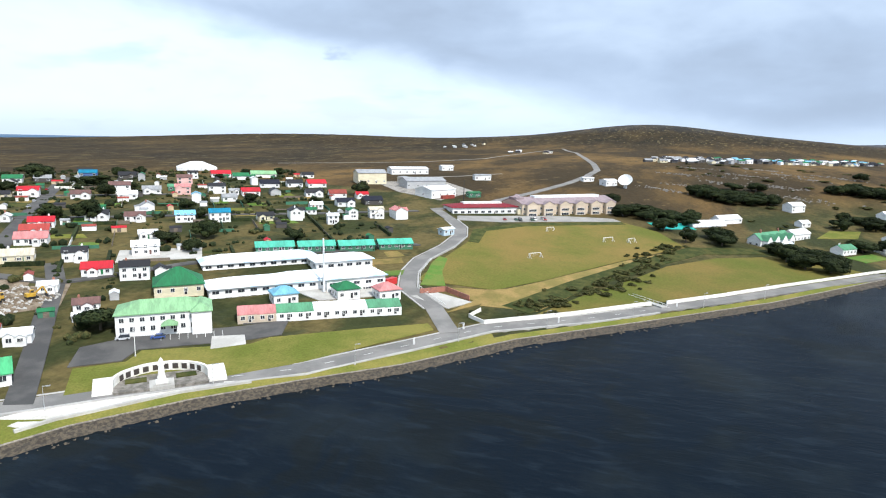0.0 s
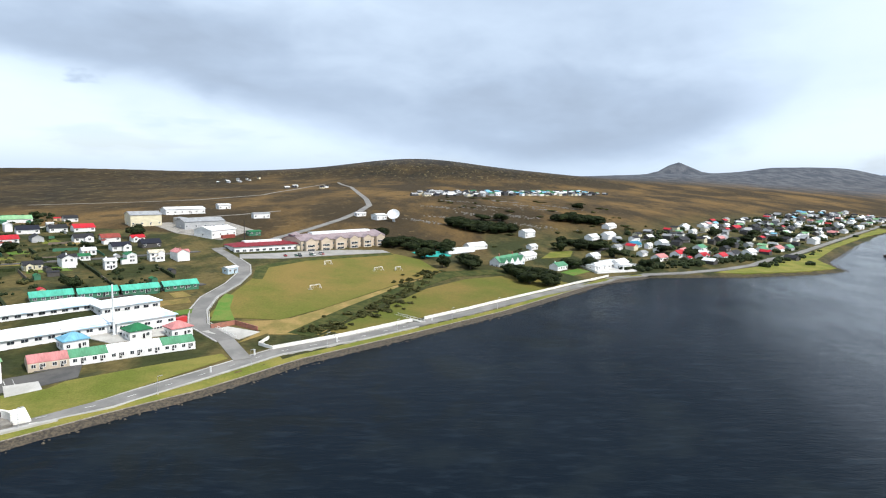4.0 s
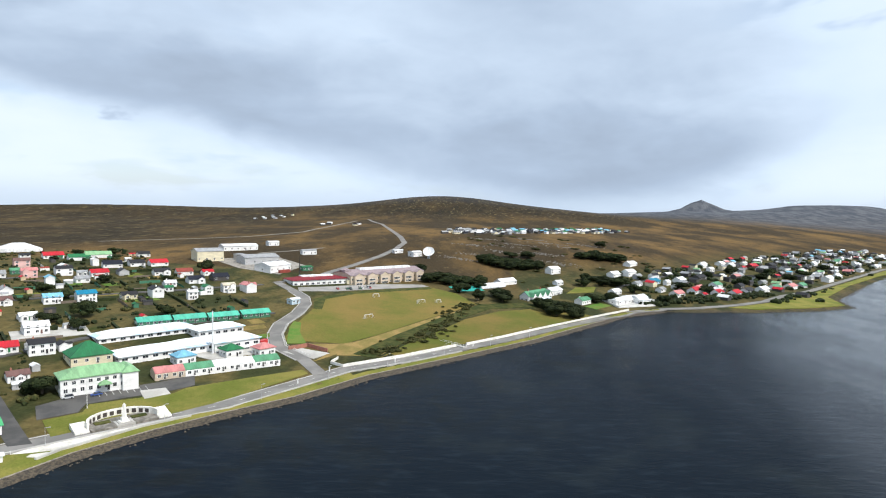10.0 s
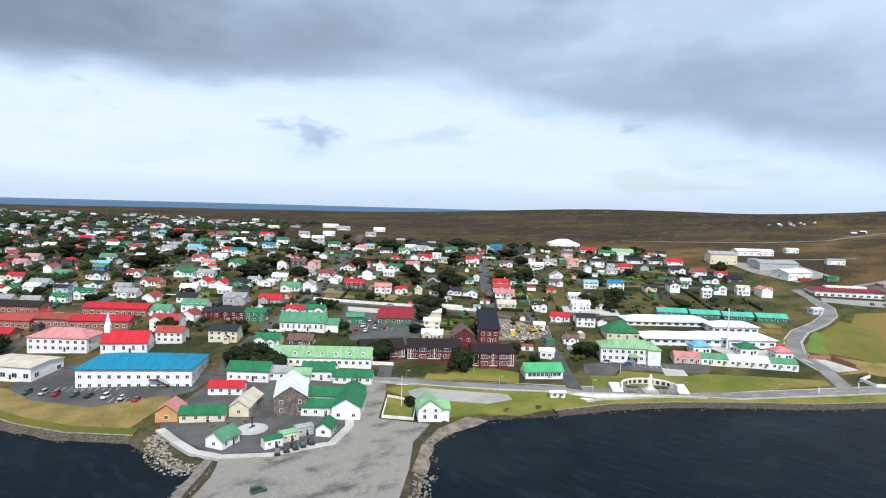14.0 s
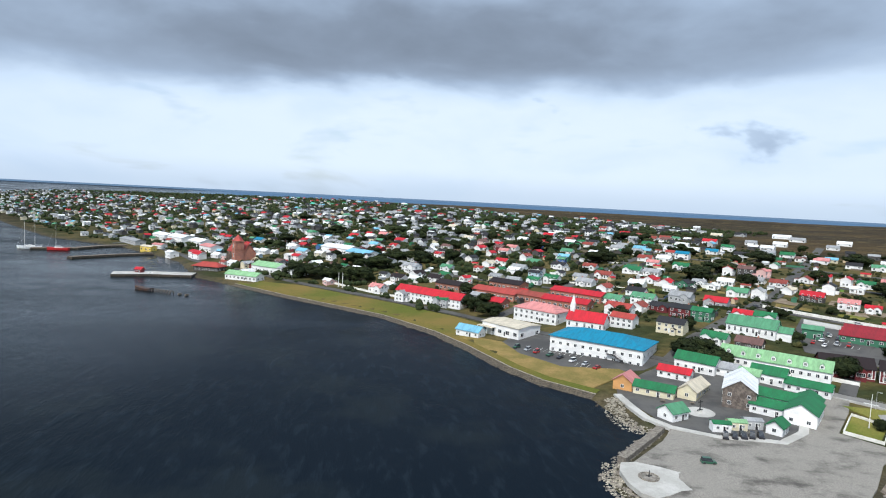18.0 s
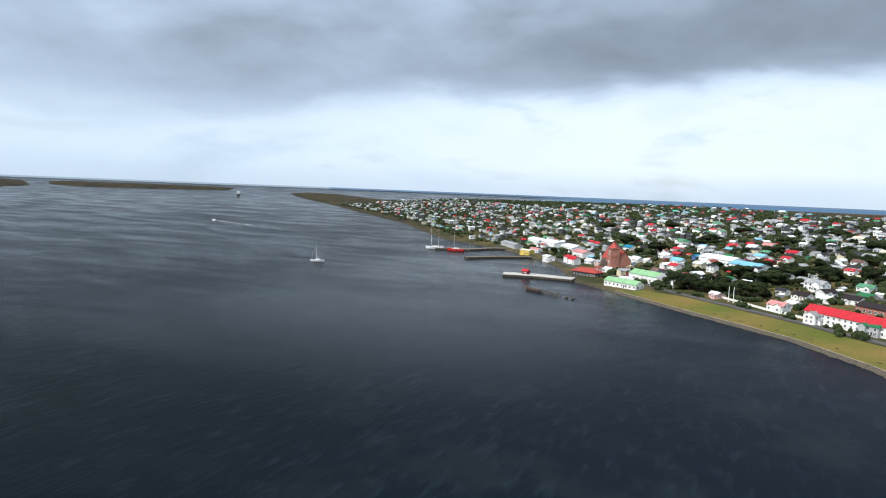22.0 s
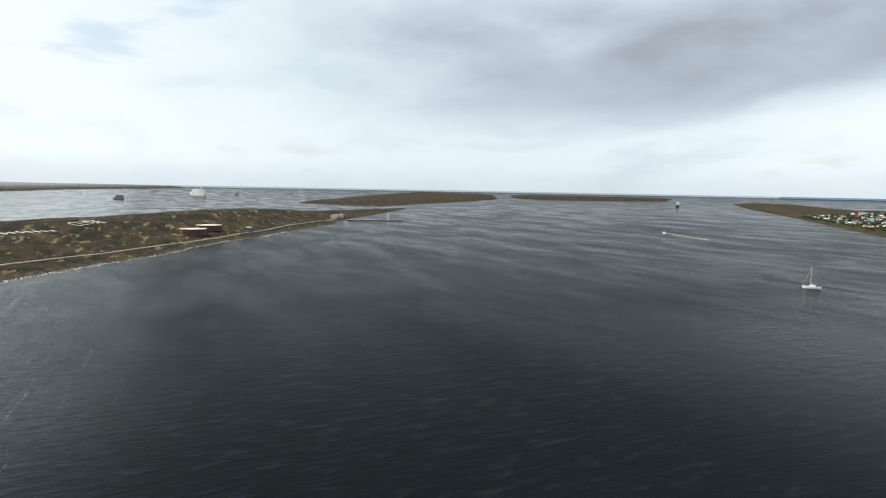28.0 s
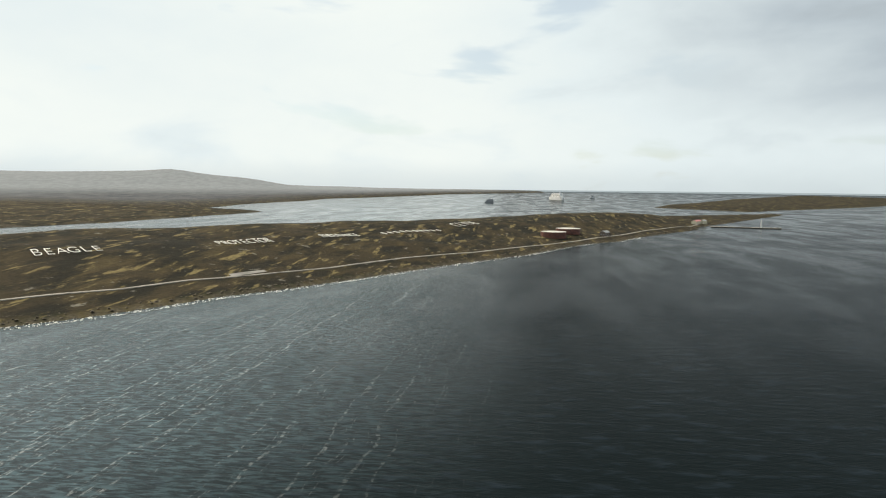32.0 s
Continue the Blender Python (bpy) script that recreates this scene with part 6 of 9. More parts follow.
for k, roof in enumerate(("pink", "pink", "mint", "mint", "white", "white", "white", "mint", "mint")):
    u = -25.6 + 6.4 * k
    c, s = math.cos(radians(-51)), math.sin(radians(-51))
    hall("cottage", -306 - u * c, -110 - u * s, -51, 6.4, 8.5, 2.5, 2.1, roof, "white" if roof != "pink" else "buff", f"terraced cottage with {ROOF_SAID.get(roof, roof)} iron roof", "cottage", rows=((0.9, 2, 1.3, 1.2),), ends=0, over=0.0, group="row of cottages")
for x, y in ((-367, -171), (-380, -156), (-393, -141), (-407, -126)):
    hall("bungalow", x, y, -52, 17.5, 9, 2.4, 1.9, "teal", "green", "long dark green bungalow with bright turquoise roof", "bungalow", rows=((0.9, 5, 1.3, 1.2),), group="row of turquoise-roofed bungalows")
school = hall("school", -568, -66, -46, 80, 26, 8.8, 3.6, "lilac", "buff", "long buff school with mauve roof and gabled bays", "school", rows=((1.2, 18, 1.6, 1.6), (4.8, 18, 1.6, 1.6)), z=17.6)
bays(school, 80, 26, 8.4, 6, "lilac", "buff", 8.5, 3.0, 2.3)
part("roof_lantern", moved(joined(block(-28, 28, -3, 3, 11.2, 13.5)), pose(4, 0, 0)), ROOF["white"], school, "raised white roof strip")
part("roof_lantern_end", joined(block(-40, -34, -5, 5, 10.7, 12.7), tube(-37, 0, 12.7, 14.7, 4.5, 0.2, 4)), ROOF["lilac"], school)
pool_hall = hall("leisure_centre", -528, -114, -53, 48, 20, 4.6, 2.2, "crimson", "white", "low leisure centre with deep red roof", "leisure centre", hip=True, rows=((1.0, 10, 2.4, 1.4),), z=19.5, over=0.9)
part("roof_lantern", block(-14, 14, -3, 3, 5.6, 7.6), ROOF["white"], pool_hall)
part("annex", block(22, 32, -13, -4, -2, 3.2), WALL["cream"], pool_hall)
for x, y, turn, w, d, h, roof, wall, said in ((-592, -230, -50, 24, 18, 8.5, "grey", "cream", "tall cream works shed"), (-680, -232, -46, 38, 14, 4.5, "white", "white", "long low white store shed"), (-596, -184, -46, 34, 18, 5.5, "grey", "grey", "grey works shed with shallow roof"),
                                              (-562, -160, -25, 26, 18, 5.0, "white", "white", "white gabled works shed"), (-674, -155, -52, 16, 6, 4.2, "grey", "white", "white container store on the moor"), (-740, -213, -46, 13, 8, 4, "white", "white", "small white store on the moor"),
                                              (-449, -112, -30, 8, 5, 3.2, "white", "pale", "small pale blue hut beside the road"), (-576, -134, -46, 10, 6, 3, "green", "green", "small green corrugated shed"), (-722, -45, -40, 14, 9, 4.5, "white", "white", "white equipment building beside the dish"), (-735, -66, -46, 12, 5, 3, "white", "white", "white cabin on the moor")):
    hall("shed", x, y, turn, w, d, h, d * 0.14, roof, wall, said, "shed", rows=((1.2, max(2, int(w / 6)), 1.4, 1.1),), ends=1, group="sheds at the edge of the moor")
marquee = thing("marquee", -586, -404, ground(-586, -404), -46, "large white peaked storage tent behind the houses", "tent")
part("canopy", ([(-17, -12, 3), (17, -12, 3), (17, 12, 3), (-17, 12, 3), (-5, 0, 8), (5, 0, 8), (-17, -12, 0), (17, -12, 0), (17, 12, 0), (-17, 12, 0)], [(0, 1, 5, 4), (2, 3, 4, 5), (1, 2, 5), (3, 0, 4), (6, 7, 1, 0), (7, 8, 2, 1), (8, 9, 3, 2), (9, 6, 0, 3)]), ROOF["white"], marquee)
for x, y, turn, w, d, h, rise, said in ((-212, -185, -40, 19, 14, 6.0, 2.6, "dark red two-storey office block with white bays"), (-196, -207, -40, 25, 12, 5.2, 3.0, "dark red office range with gables"), (-176, -222, -28, 20, 12, 4.2, 3.4, "low dark red office range with white windows")):
    ob = hall("office_range", x, y, turn, w, d, h, rise, "maroon", "red", said, "office", rows=((1.0, int(w / 2.6), 1.5, 1.4),) + (((3.7, int(w / 2.6), 1.5, 1.4),) if h > 5 else ()), group="dark red office ranges")
    bays(ob, w * 0.9, d, h - 0.6, 2, "maroon", "red", 4.2, 2.0, 1.6)
    for u in (-w / 2 - 0.05, -w * 0.45, -w * 0.01, w * 0.43, w / 2 - 0.25):
        part("corner_board", block(u, u + 0.3, -d / 2 - 0.07, -d / 2 + 0.02, 0, h), FRAME, ob, "white corner board")
    part("plinth_band", block(-w / 2 - 0.06, w / 2 + 0.06, -d / 2 - 0.09, -d / 2 + 0.01, 0.0, 0.35), FRAME, ob, "white plinth board")
hall("office_range", -219, -210, -130, 14, 9, 6.6, 3.2, "brown", "red", "tall dark red gabled office range", "office", rows=((3.6, 4, 1.3, 1.3),), group="dark red office ranges")
for k in range(4):
    hall("town_house", -235 - 6.1 * k, -207 - 5.9 * k, -42, 10, 9, 7.2, 2.6, "navy", "red" if k < 2 else "dark", "red and slate-roofed town house stepping up the street", "house", rows=((1.0, 3, 1.3, 1.4), (4.0, 3, 1.3, 1.4)), group="stepped row of town houses")
hall("bungalow", -218, -160, -36, 17, 8.5, 2.9, 2.8, "bright", "white", "white bungalow with bright green roof and long sun porch", "bungalow", rows=((0.8, 8, 1.5, 1.5),))
white_house = hall("gatehouse", -146, -157, 53, 10, 8.5, 4.6, 3.2, "pale", "white", "white boarded house with pale green gables by the beach", "house", rows=((1.0, 3, 1.0, 1.4), (3.4, 3, 0.9, 1.0)))
part("side_gable", moved(gable_walls(10, 6, 4.2, 2.4), pose(-1, -2, 0, 0, 0, 90)), WALL["white"], white_house)
part("side_gable_roof", moved(gable_roof(10, 6, 4.2, 2.4), pose(-1, -2, 0, 0, 0, 90)), ROOF["pale"], white_house)
blue = hall("sports_hall", -84, -262, -39, 44, 24, 8.2, 3.6, "blue", "white", "large white hall with bright blue hipped roof", "hall", hip=True, rows=((1.2, 12, 1.2, 1.2), (4.6, 12, 1.2, 1.2)), z=2.6, over=0.7, ends=4)
stair = part("stair_landing", block(6, 9.2, -13.8, -12.1, 4.2, 4.35), BLACK, blue, "black steel landing of a fire stair")
for k in range(12):
    part("step", block(9 + 0.6 * k, 9.7 + 0.6 * k, -13.6, -12.2, 4.0 - 0.35 * k, 4.1 - 0.35 * k), BLACK, stair)
for y in (-13.65, -12.15):
    part("handrail", moved(block(0, 8.4, y - 0.05, y + 0.05, 0.9, 1.0), pose(8.8, 0, 4.2, 0, 30)), BLACK, stair)
flat = hall("supermarket", -48, -302, -52, 25, 18, 5.2, 0.8, "cream", "white", "low white building with shallow buff roof", "shop", rows=((1.0, 5, 2.2, 1.8),))
part("veranda_roof", block(-13.5, -3, -12.4, -9, 3.2, 3.45), ROOF["cream"], flat)
for u in (-13, -9.7, -6.4, -3.2):
    part("veranda_post", tube(u, -12.2, 0, 3.2, 0.12), FRAME, flat)
hall("boathouse", -26, -300, -42, 14, 7, 3.0, 2.4, "cyan", "white", "small white boathouse with pale blue roof on the sea front", "boathouse", rows=((1.0, 3, 1.0, 1.0),))
hall("police_station", -71, -327, -46, 28, 15, 6.2, 3.4, "pink", "white", "white two-storey building with faded red hipped roof", "police station", hip=True, rows=((1.0, 8, 1.3, 1.4), (3.9, 8, 1.3, 1.3)))
chapel = hall("chapel", -90, -302, -36, 20, 11, 4.6, 4.4, "red", "white", "white chapel with red roof and slim white spire", "church", rows=((1.4, 5, 1.0, 2.0),))
part("spire", joined(block(-9.8, -7.4, -1.2, 1.2, 6, 12), tube(-8.6, 0, 12, 17.5, 1.5, 0.05, 8)), WALL["white"], chapel, "slim white spire")
lodge = hall("almshouse", -149, -229, -43, 43, 10, 3.8, 3.6, "pale", "white", "long white row of dwellings with pale green roof and dormers", "row house", rows=((0.9, 14, 1.2, 1.3),))
for k in range(7):
    u = -18 + 6 * k
    dormer = part("dormer", moved(gable_walls(2.4, 1.7, 1.3, 0.7, 0.5), pose(u, -3.2, 4.6, 0, 0, 90)), WALL["white"], lodge)
    part("dormer_roof", moved(gable_roof(2.4, 1.7, 1.3, 0.7, 0.15, 0.1), pose(u, -3.2, 4.6, 0, 0, 90)), ROOF["pale"], dormer)
    part("dormer_window", window_mesh(0.9, 0.9, 1), None, dormer, at=pose(u, -4.45, 4.9))
tab = hall("church_hall", -167, -274, -46, 23, 11, 4.4, 4.0, "mint", "white", "white church hall with sea-green roof and arched windows", "church", rows=((1.2, 8, 0.9, 2.0),))
part("vestry", moved(gable_walls(8, 7, 3.2, 2.4), pose(14, 1, 0)), WALL["white"], tab)
part("vestry_roof", moved(gable_roof(8, 7, 3.2, 2.4), pose(14, 1, 0)), ROOF["mint"], tab)
for k in range(3):
    hall("store_shed", -214 - 5.2 * k, -258 - 5.0 * k, -40, 19, 6.4, 3.4, 1.7, "crimson", "green", "long green store shed with rust-red roof", "shed", rows=((1.3, 5, 1.4, 1.0),), group="red-roofed store sheds")
hall("green_store", -195, -268, -38, 9, 8, 4.4, 1.4, "mint", "green", "green corrugated store with pale green roof", "shed", rows=((1.4, 2, 1.0, 1.0),))
hall("depot", -236, -249, -46, 8, 9, 5.6, 1.2, "white", "cream", "cream store with a shallow white roof", "store", rows=((1.6, 2, 1.0, 1.0),))
hall("sea_front_terrace", -12, -383, -44, 54, 10, 5.6, 3.4, "red", "white", "long white two-storey terrace with bright red roof", "row house", rows=((0.9, 16, 1.2, 1.3), (3.5, 16, 1.1, 1.2)))
for x, y, turn, w, d, roof in ((-58, -390, -46, 34, 14, "orange"), (-78, -372, -46, 44, 11, "rust"), (-94, -352, -40, 30, 12, "red"), (-70, -415, -46, 26, 12, "maroon"), (-108, -372, -46, 36, 12, "red"), (-30, -420, -46, 22, 12, "maroon"), (-52, -362, -46, 12, 9, "red")):
    hall("school_block", x, y, turn, w, d, 4.2, 2.2, roof, "brick", f"low brick school block with {ROOF_SAID.get(roof, roof)} roof", "school", rows=((1.0, int(w / 3.4), 1.8, 1.4),), group="blocks of the town school")
hall("club_house", 127, -476, -28, 30, 10, 3.6, 2.6, "pale", "white", "long white clubhouse with pale green roof on the quay", "clubhouse", rows=((0.9, 8, 1.5, 1.4),))
for x, y, w, roof in ((112, -506, 30, "pale"), (92, -490, 20, "grey")):
    hall("market_hall", x, y, -38, w, 15, 5.2, 3.0, roof, "white", f"white market hall with {ROOF_SAID.get(roof, roof)} roof", "hall", rows=((1.2, int(w / 4), 1.5, 1.5),), group="market halls by the sea front")
quay = hall("jetty_centre", 166, -524, -20, 24, 11, 3.8, 3.4, "orange", "dark", "dark quayside building with bright red roof", "visitor centre", hip=True, rows=((0.9, 7, 1.6, 1.4),), over=1.2)
for x, y, turn, w, d, h, roof, wall in ((255, -742, -50, 40, 18, 6, "white", "white"), (222, -705, -50, 30, 18, 5, "white", "white"), (285, -775, -50, 36, 16, 5, "white", "white"), (200, -660, -50, 26, 14, 5, "pink", "white"), (268, -672, -30, 16, 8, 4.5, "cream", "yellow"), (262, -688, -30, 14, 8, 4.5, "pink", "white"),
                                     (201, -612, -50, 18, 10, 6, "red", "white"), (310, -740, -50, 50, 12, 4, "grey", "grey"), (228, -622, -50, 12, 9, 5, "white", "white"), (60, -600, -46, 40, 18, 5, "white", "white"), (38, -560, -46, 30, 16, 5, "cyan", "white")):
    hall("warehouse", x, y, turn, w, d, h, d * 0.16, roof, wall, f"{SAID[wall]} waterfront warehouse with {ROOF_SAID.get(roof, roof)} roof", "warehouse", rows=((1.2, int(w / 5), 1.6, 1.2),), ends=1, group="warehouses by the harbour")

# cathedral of stone and brick with a stepped tower
BRICK = WALL["brick"]
church = thing("cathedral", 150, -572, ground(150, -572), 122, "stone and red brick cathedral with rust-red roof and square tower", "cathedral")
church.matrix_basis = church.matrix_basis @ Matrix.Diagonal((1.2, 1.2, 1.3, 1))
part("nave", gable_walls(30, 11, 7.5, 6.5), WALL["brick"], church)
part("nave_roof", gable_roof(30, 11, 7.5, 6.5, 0.5, 0.3), ROOF["orange"], church)
part("tower", joined(block(8.5, 15.5, -10.5, -4, -2, 16), block(8.2, 15.8, -10.8, -3.7, 10.4, 10.9), block(8.2, 15.8, -10.8, -3.7, 15.6, 16.3)), BRICK, church)
part("tower_roof", tube(12, -7.25, 16.3, 20.5, 4.6, 0.1, 4), ROOF["orange"], church)
for k in range(5):
    part("buttress", joined(block(-13 + 5 * k, -12 + 5 * k, -7.3, -5.4, -2, 5.5), block(-13 + 5 * k, -12 + 5 * k, -6.4, -5.4, 5.5, 7)), WALL["stone"], church)
    part("lancet_window", window_mesh(1.0, 3.0, 1), None, church, at=pose(-10 + 5 * k, -5.55, 2.4))
for z in (5.0, 11.5):
    part("tower_window", window_mesh(1.2, 2.6, 1), None, church, at=pose(12, -10.55, z))
arch = thing("whalebone_arch", 134, -556, ground(134, -556), 40, "pale arch of curved whale bones on the green", "arch")
for k, (a, b) in enumerate(((-1, -1), (-1, 1), (1, -1), (1, 1))):
    pts = [(a * 3.2 * (1 - (q / 6) ** 2), b * 3.2 * (1 - (q / 6) ** 2), 6 * (q / 6) ** 0.8) for q in range(7)]
    part("bone", joined(*[moved(tube(0, 0, 0, (Vector(pts[q + 1]) - Vector(pts[q])).length, 0.3, 0.28, 6), Matrix.Translation(pts[q]) @ (Vector(pts[q + 1]) - Vector(pts[q])).to_track_quat("Z", "X").to_matrix().to_4x4()) for q in range(6)]), WALL["cream"], arch)

# museum yard on the point
for name, x, y, turn, w, d, h, rise, roof, wall, said in (
        ("shed", -76, -214, 50, 9, 7.5, 3.4, 2.6, "pink", "orange", "ochre gabled shed with faded roof"), ("shed", -84, -205, -37, 15, 7, 2.8, 1.8, "green", "cream", "long cream shed with green roof"),
        ("shed", -79, -180, 24, 8, 6.5, 3.0, 2.2, "mint", "white", "white gabled hut with green roof"), ("shed", -102, -225, -41, 13, 7, 2.8, 1.7, "red", "white", "white shed with bright red roof"),
        ("shed", -99, -204, 45, 16, 7, 3.2, 2.4, "cream", "cream", "long cream shed with pale roof"), ("house", -116, -233, -46, 17, 9, 4.2, 2.8, "green", "white", "white house with green roof beside the museum"),
        ("house", -126, -226, -46, 9, 8, 3.0, 1.8, "grey", "white", "white annex with grey roof"), ("house", -131, -218, -46, 8, 8, 3.0, 1.8, "pale", "white", "white annex with pale green roof"), ("house", -138, -216, -44, 13, 8.5, 3.8, 2.6, "green", "white", "white house with green roof on the shore road"),
        ("shed", -147, -204, -45, 16, 8, 2.8, 1.8, "green", "white", "long low white building with green roof"), ("warehouse", -113, -196, 57, 21, 11, 6.5, 3.6, "white", "stone", "old stone warehouse with broad white roof"),
        ("shed", -118, -183, -44, 14, 9, 3.2, 1.6, "green", "white", "museum wing with dark green roof"), ("shed", -127, -190, -44, 18, 9, 3.6, 2.0, "green", "white", "museum wing with dark green roof"), ("shed", -126, -178, 46, 17, 10, 4.4, 3.0, "green", "white", "white gabled museum hall with green roof"),
        ("shed", -133, -186, 46, 12, 9, 4.0, 2.4, "green", "white", "white gabled museum hall with green roof"), ("shed", -108, -166, 40, 7, 5, 2.8, 1.8, "green", "white", "small white gabled hut with green roof")):
    hall(name, x, y, turn, w, d, h, rise, roof, wall, said, name, rows=((1.0, max(2, int(w / 3.2)), 1.1, 1.1),) + (((4.0, 5, 1.0, 1.1),) if h > 6 else ()), ends=1 if d < 9 else 2, group="museum buildings on the point")
for k, (roof, wall) in enumerate((("green", "white"), ("pale", "cream"), ("grey", "grey"))):
    hall("container", -89.5 - 6.1 * k, -168.2 - 0.9 * k, -10, 5.9, 3.6, 2.7, 0.6, roof, wall, f"{SAID[wall]} storage container with {ROOF_SAID.get(roof, roof)} roof", "container", rows=((1.2, 2, 0.8, 0.8),), ends=0, over=0.15, group="row of storage containers")
anchor = thing("anchor_monument", -91.5, -185, ground(-91.5, -185), 20, "dark anchor on a paved circle in the yard", "monument")
part("plinth", joined(tube(0, 0, -0.5, 0.35, 2.2, 2.0, 20), tube(0, 0, 0.35, 0.8, 1.0, 0.9, 12)), CONCRETE, anchor)
part("shank", joined(tube(0, 0, 0.8, 4.6, 0.2, 0.16, 8), block(-1.1, 1.1, -0.12, 0.12, 3.8, 4.1), block(-1.2, 1.2, -0.15, 0.15, 0.9, 1.2)), BLACK, anchor)
drape("paved_circle", [(-91.5 + 5.2 * math.cos(a), -185 + 5.2 * math.sin(a)) for a in np.linspace(0, 2 * math.pi, 25)[:-1]], CONCRETE, 0.3, label="pale paved circle in the tarmac yard", category="paving")
for k in range(5):
    car(-87.5 - 2.9 * k, -161.5 + 0.1 * k, 62 + 6 * (k % 3), 1, True)
car(-71.2, -142.5, 170, 5, True)

# memorial: obelisk inside a curved wall with plaques
memorial = thing("war_memorial", -238.5, -118.5, ground(-238.5, -118.5) + 0.45, 135, "pale stone obelisk inside a curved memorial wall with dark plaques", "memorial")
PLAQUE = material("dark_bronze_plaque", (0.06, 0.05, 0.045), rough=0.5)
PAVING = material("worn_stone_paving", (0.26, 0.24, 0.21), (0.13, 0.12, 0.10), rough=0.9, scale=2.5, fine=14, bump=0.3, vary=0.25)
part("obelisk", joined(block(-1.5, 1.5, -1.5, 1.5, -1, 1.3), block(-1.0, 1.0, -1.0, 1.0, 1.3, 2.4), tube(0, 0, 2.4, 7.0, 0.9, 0.55, 4), tube(0, 0, 7.0, 7.8, 0.55, 0.02, 4), block(-0.9, 0.9, -0.15, 0.15, 5.6, 6.0)), WHITEWASH, memorial, "pale stone obelisk")
part("step", joined(block(-3.0, 3.0, -2.8, 2.8, -1, 0.75), block(-2.2, 2.2, -2.1, 2.1, 0.75, 1.05)), CONCRETE, memorial)
for k in range(14):
    a0, a1 = radians(180 * k / 14), radians(180 * (k + 1) / 14)
    v = [(r * 1.1 * math.cos(a), r * math.sin(a), z) for z in (-1.5, 2.9) for r, a in ((10.4, a0), (10.4, a1), (11.1, a1), (11.1, a0))]
    seg = part("wall_panel", (v, [(3, 2, 1, 0), (4, 5, 6, 7), (0, 1, 5, 4), (1, 2, 6, 5), (2, 3, 7, 6), (3, 0, 4, 7)]), WHITEWASH, memorial)
    am = (a0 + a1) / 2
    if 2 <= k <= 11:
        part("plaque", block(-0.75, 0.75, -0.08, 0.04, 0.8, 2.3), PLAQUE, seg, "dark bronze plaque", at=Matrix.Translation((10.3 * 1.1 * math.cos(am), 10.3 * math.sin(am), 0)) @ pose(0, 0, 0, 0, 0, math.degrees(am) - 90))
for s in (-1, 1):
    for k in range(6):
        part("apron_stone", block(s * 13.9 - 2.3, s * 13.9 + 2.3, -1.6 + 1.25 * k, -0.45 + 1.25 * k, -1.5, 0.5 + 0.30 * k + 0.04 * (k % 2)), WHITEWASH, memorial)
part("forecourt", block(-11.3, 11.3, -2.5, 8.0, -1.4, 0.55), PAVING, memorial, "mottled worn stone paving")
for s in (-1, 1):
    part("flower_bed", block(s * 6.2 - 2.6, s * 6.2 + 2.6, 2.6, 5.6, 0.0, 0.85), STREAM_SIDE, memorial, "planted bed with dark shrubs")


stone_ring = thing("memorial_ring", -49.5, -133.5, 2.36, 0, "low round stone bed with a dark anchor post on the apron", "memorial")
part("bed", tube(0, 0, -0.2, 0.16, 2.5, 2.4, 20), PAVING, stone_ring)
for k in range(16):
    part("edging_stone", moved(block(-0.42, 0.42, -0.22, 0.22, -0.1, 0.34), pose(2.5 * math.cos(k * math.tau / 16), 2.5 * math.sin(k * math.tau / 16), 0, 0, 0, k * 22.5 + 90)), STONE, stone_ring)
part("post", tube(0, 0, 0.1, 2.0, 0.16, 0.1, 8), BLACK, stone_ring)
part("arm", block(-0.8, 0.8, -0.08, 0.08, 0.5, 0.68), BLACK, stone_ring)


def mast(name, x, y, high, radius, label, category, mat=None, arm=0.0, group=""):
    ob = thing(name, x, y, ground(x, y), 130, label, category, group)
    part("pole", tube(0, 0, -0.5, high, radius, radius * 0.55, 8), mat or FRAME, ob)
    part("base", tube(0, 0, -0.5, 0.5, radius * 2.6, radius * 2.2, 8), CONCRETE, ob)
    if arm:
        part("arm", joined(block(0, arm, -radius * 0.5, radius * 0.5, high - 0.15, high)), mat or METAL, ob)
        part("lamp_head", block(arm - 0.5, arm + 0.3, -0.16, 0.16, high - 0.2, high + 0.04), METAL, ob)
    return ob


mast("flagpole", -145, -171, 12, 0.14, "tall white flagpole on a small lawn", "flagpole")
part("yard_arm", block(-2.2, 2.2, -0.08, 0.08, 8.4, 8.6), FRAME, bpy.data.objects["flagpole"])
mast("flagpole", -250, -139, 11, 0.12, "white flagpole in front of the offices", "flagpole")
mast("chimney_mast", -327, -121, 22, 0.55, "tall slim white chimney beside the hospital", "chimney", ROOF["white"])
mast("mast", -545, -132, 17, 0.4, "dark steel chimney behind the leisure centre", "chimney", BLACK)
for k, (x, y) in enumerate(((-190, -187), (-193, -184), (-196, -181))):
    mast("flagpole", x, y, 7, 0.09, "short white flagpole on the office lawn", "flagpole", group="flagpoles on the office lawn")
for x, y in ((49, -437), (52, -440)):
    mast("tall_post", x, y, 11, 0.3, "tall white post on the sea-front lawn", "post", group="pair of tall white posts")
line = along(ROSS[2:14], 1.0)
for k in range(8, len(line), 38):
    x, y, nx, ny = line[k]
    mast("street_lamp", x - 5.6 * nx, y - 5.6 * ny, 6.5, 0.09, "slim grey street lamp beside the shore road", "street lamp", METAL, 1.3, "street lamps of the shore road")
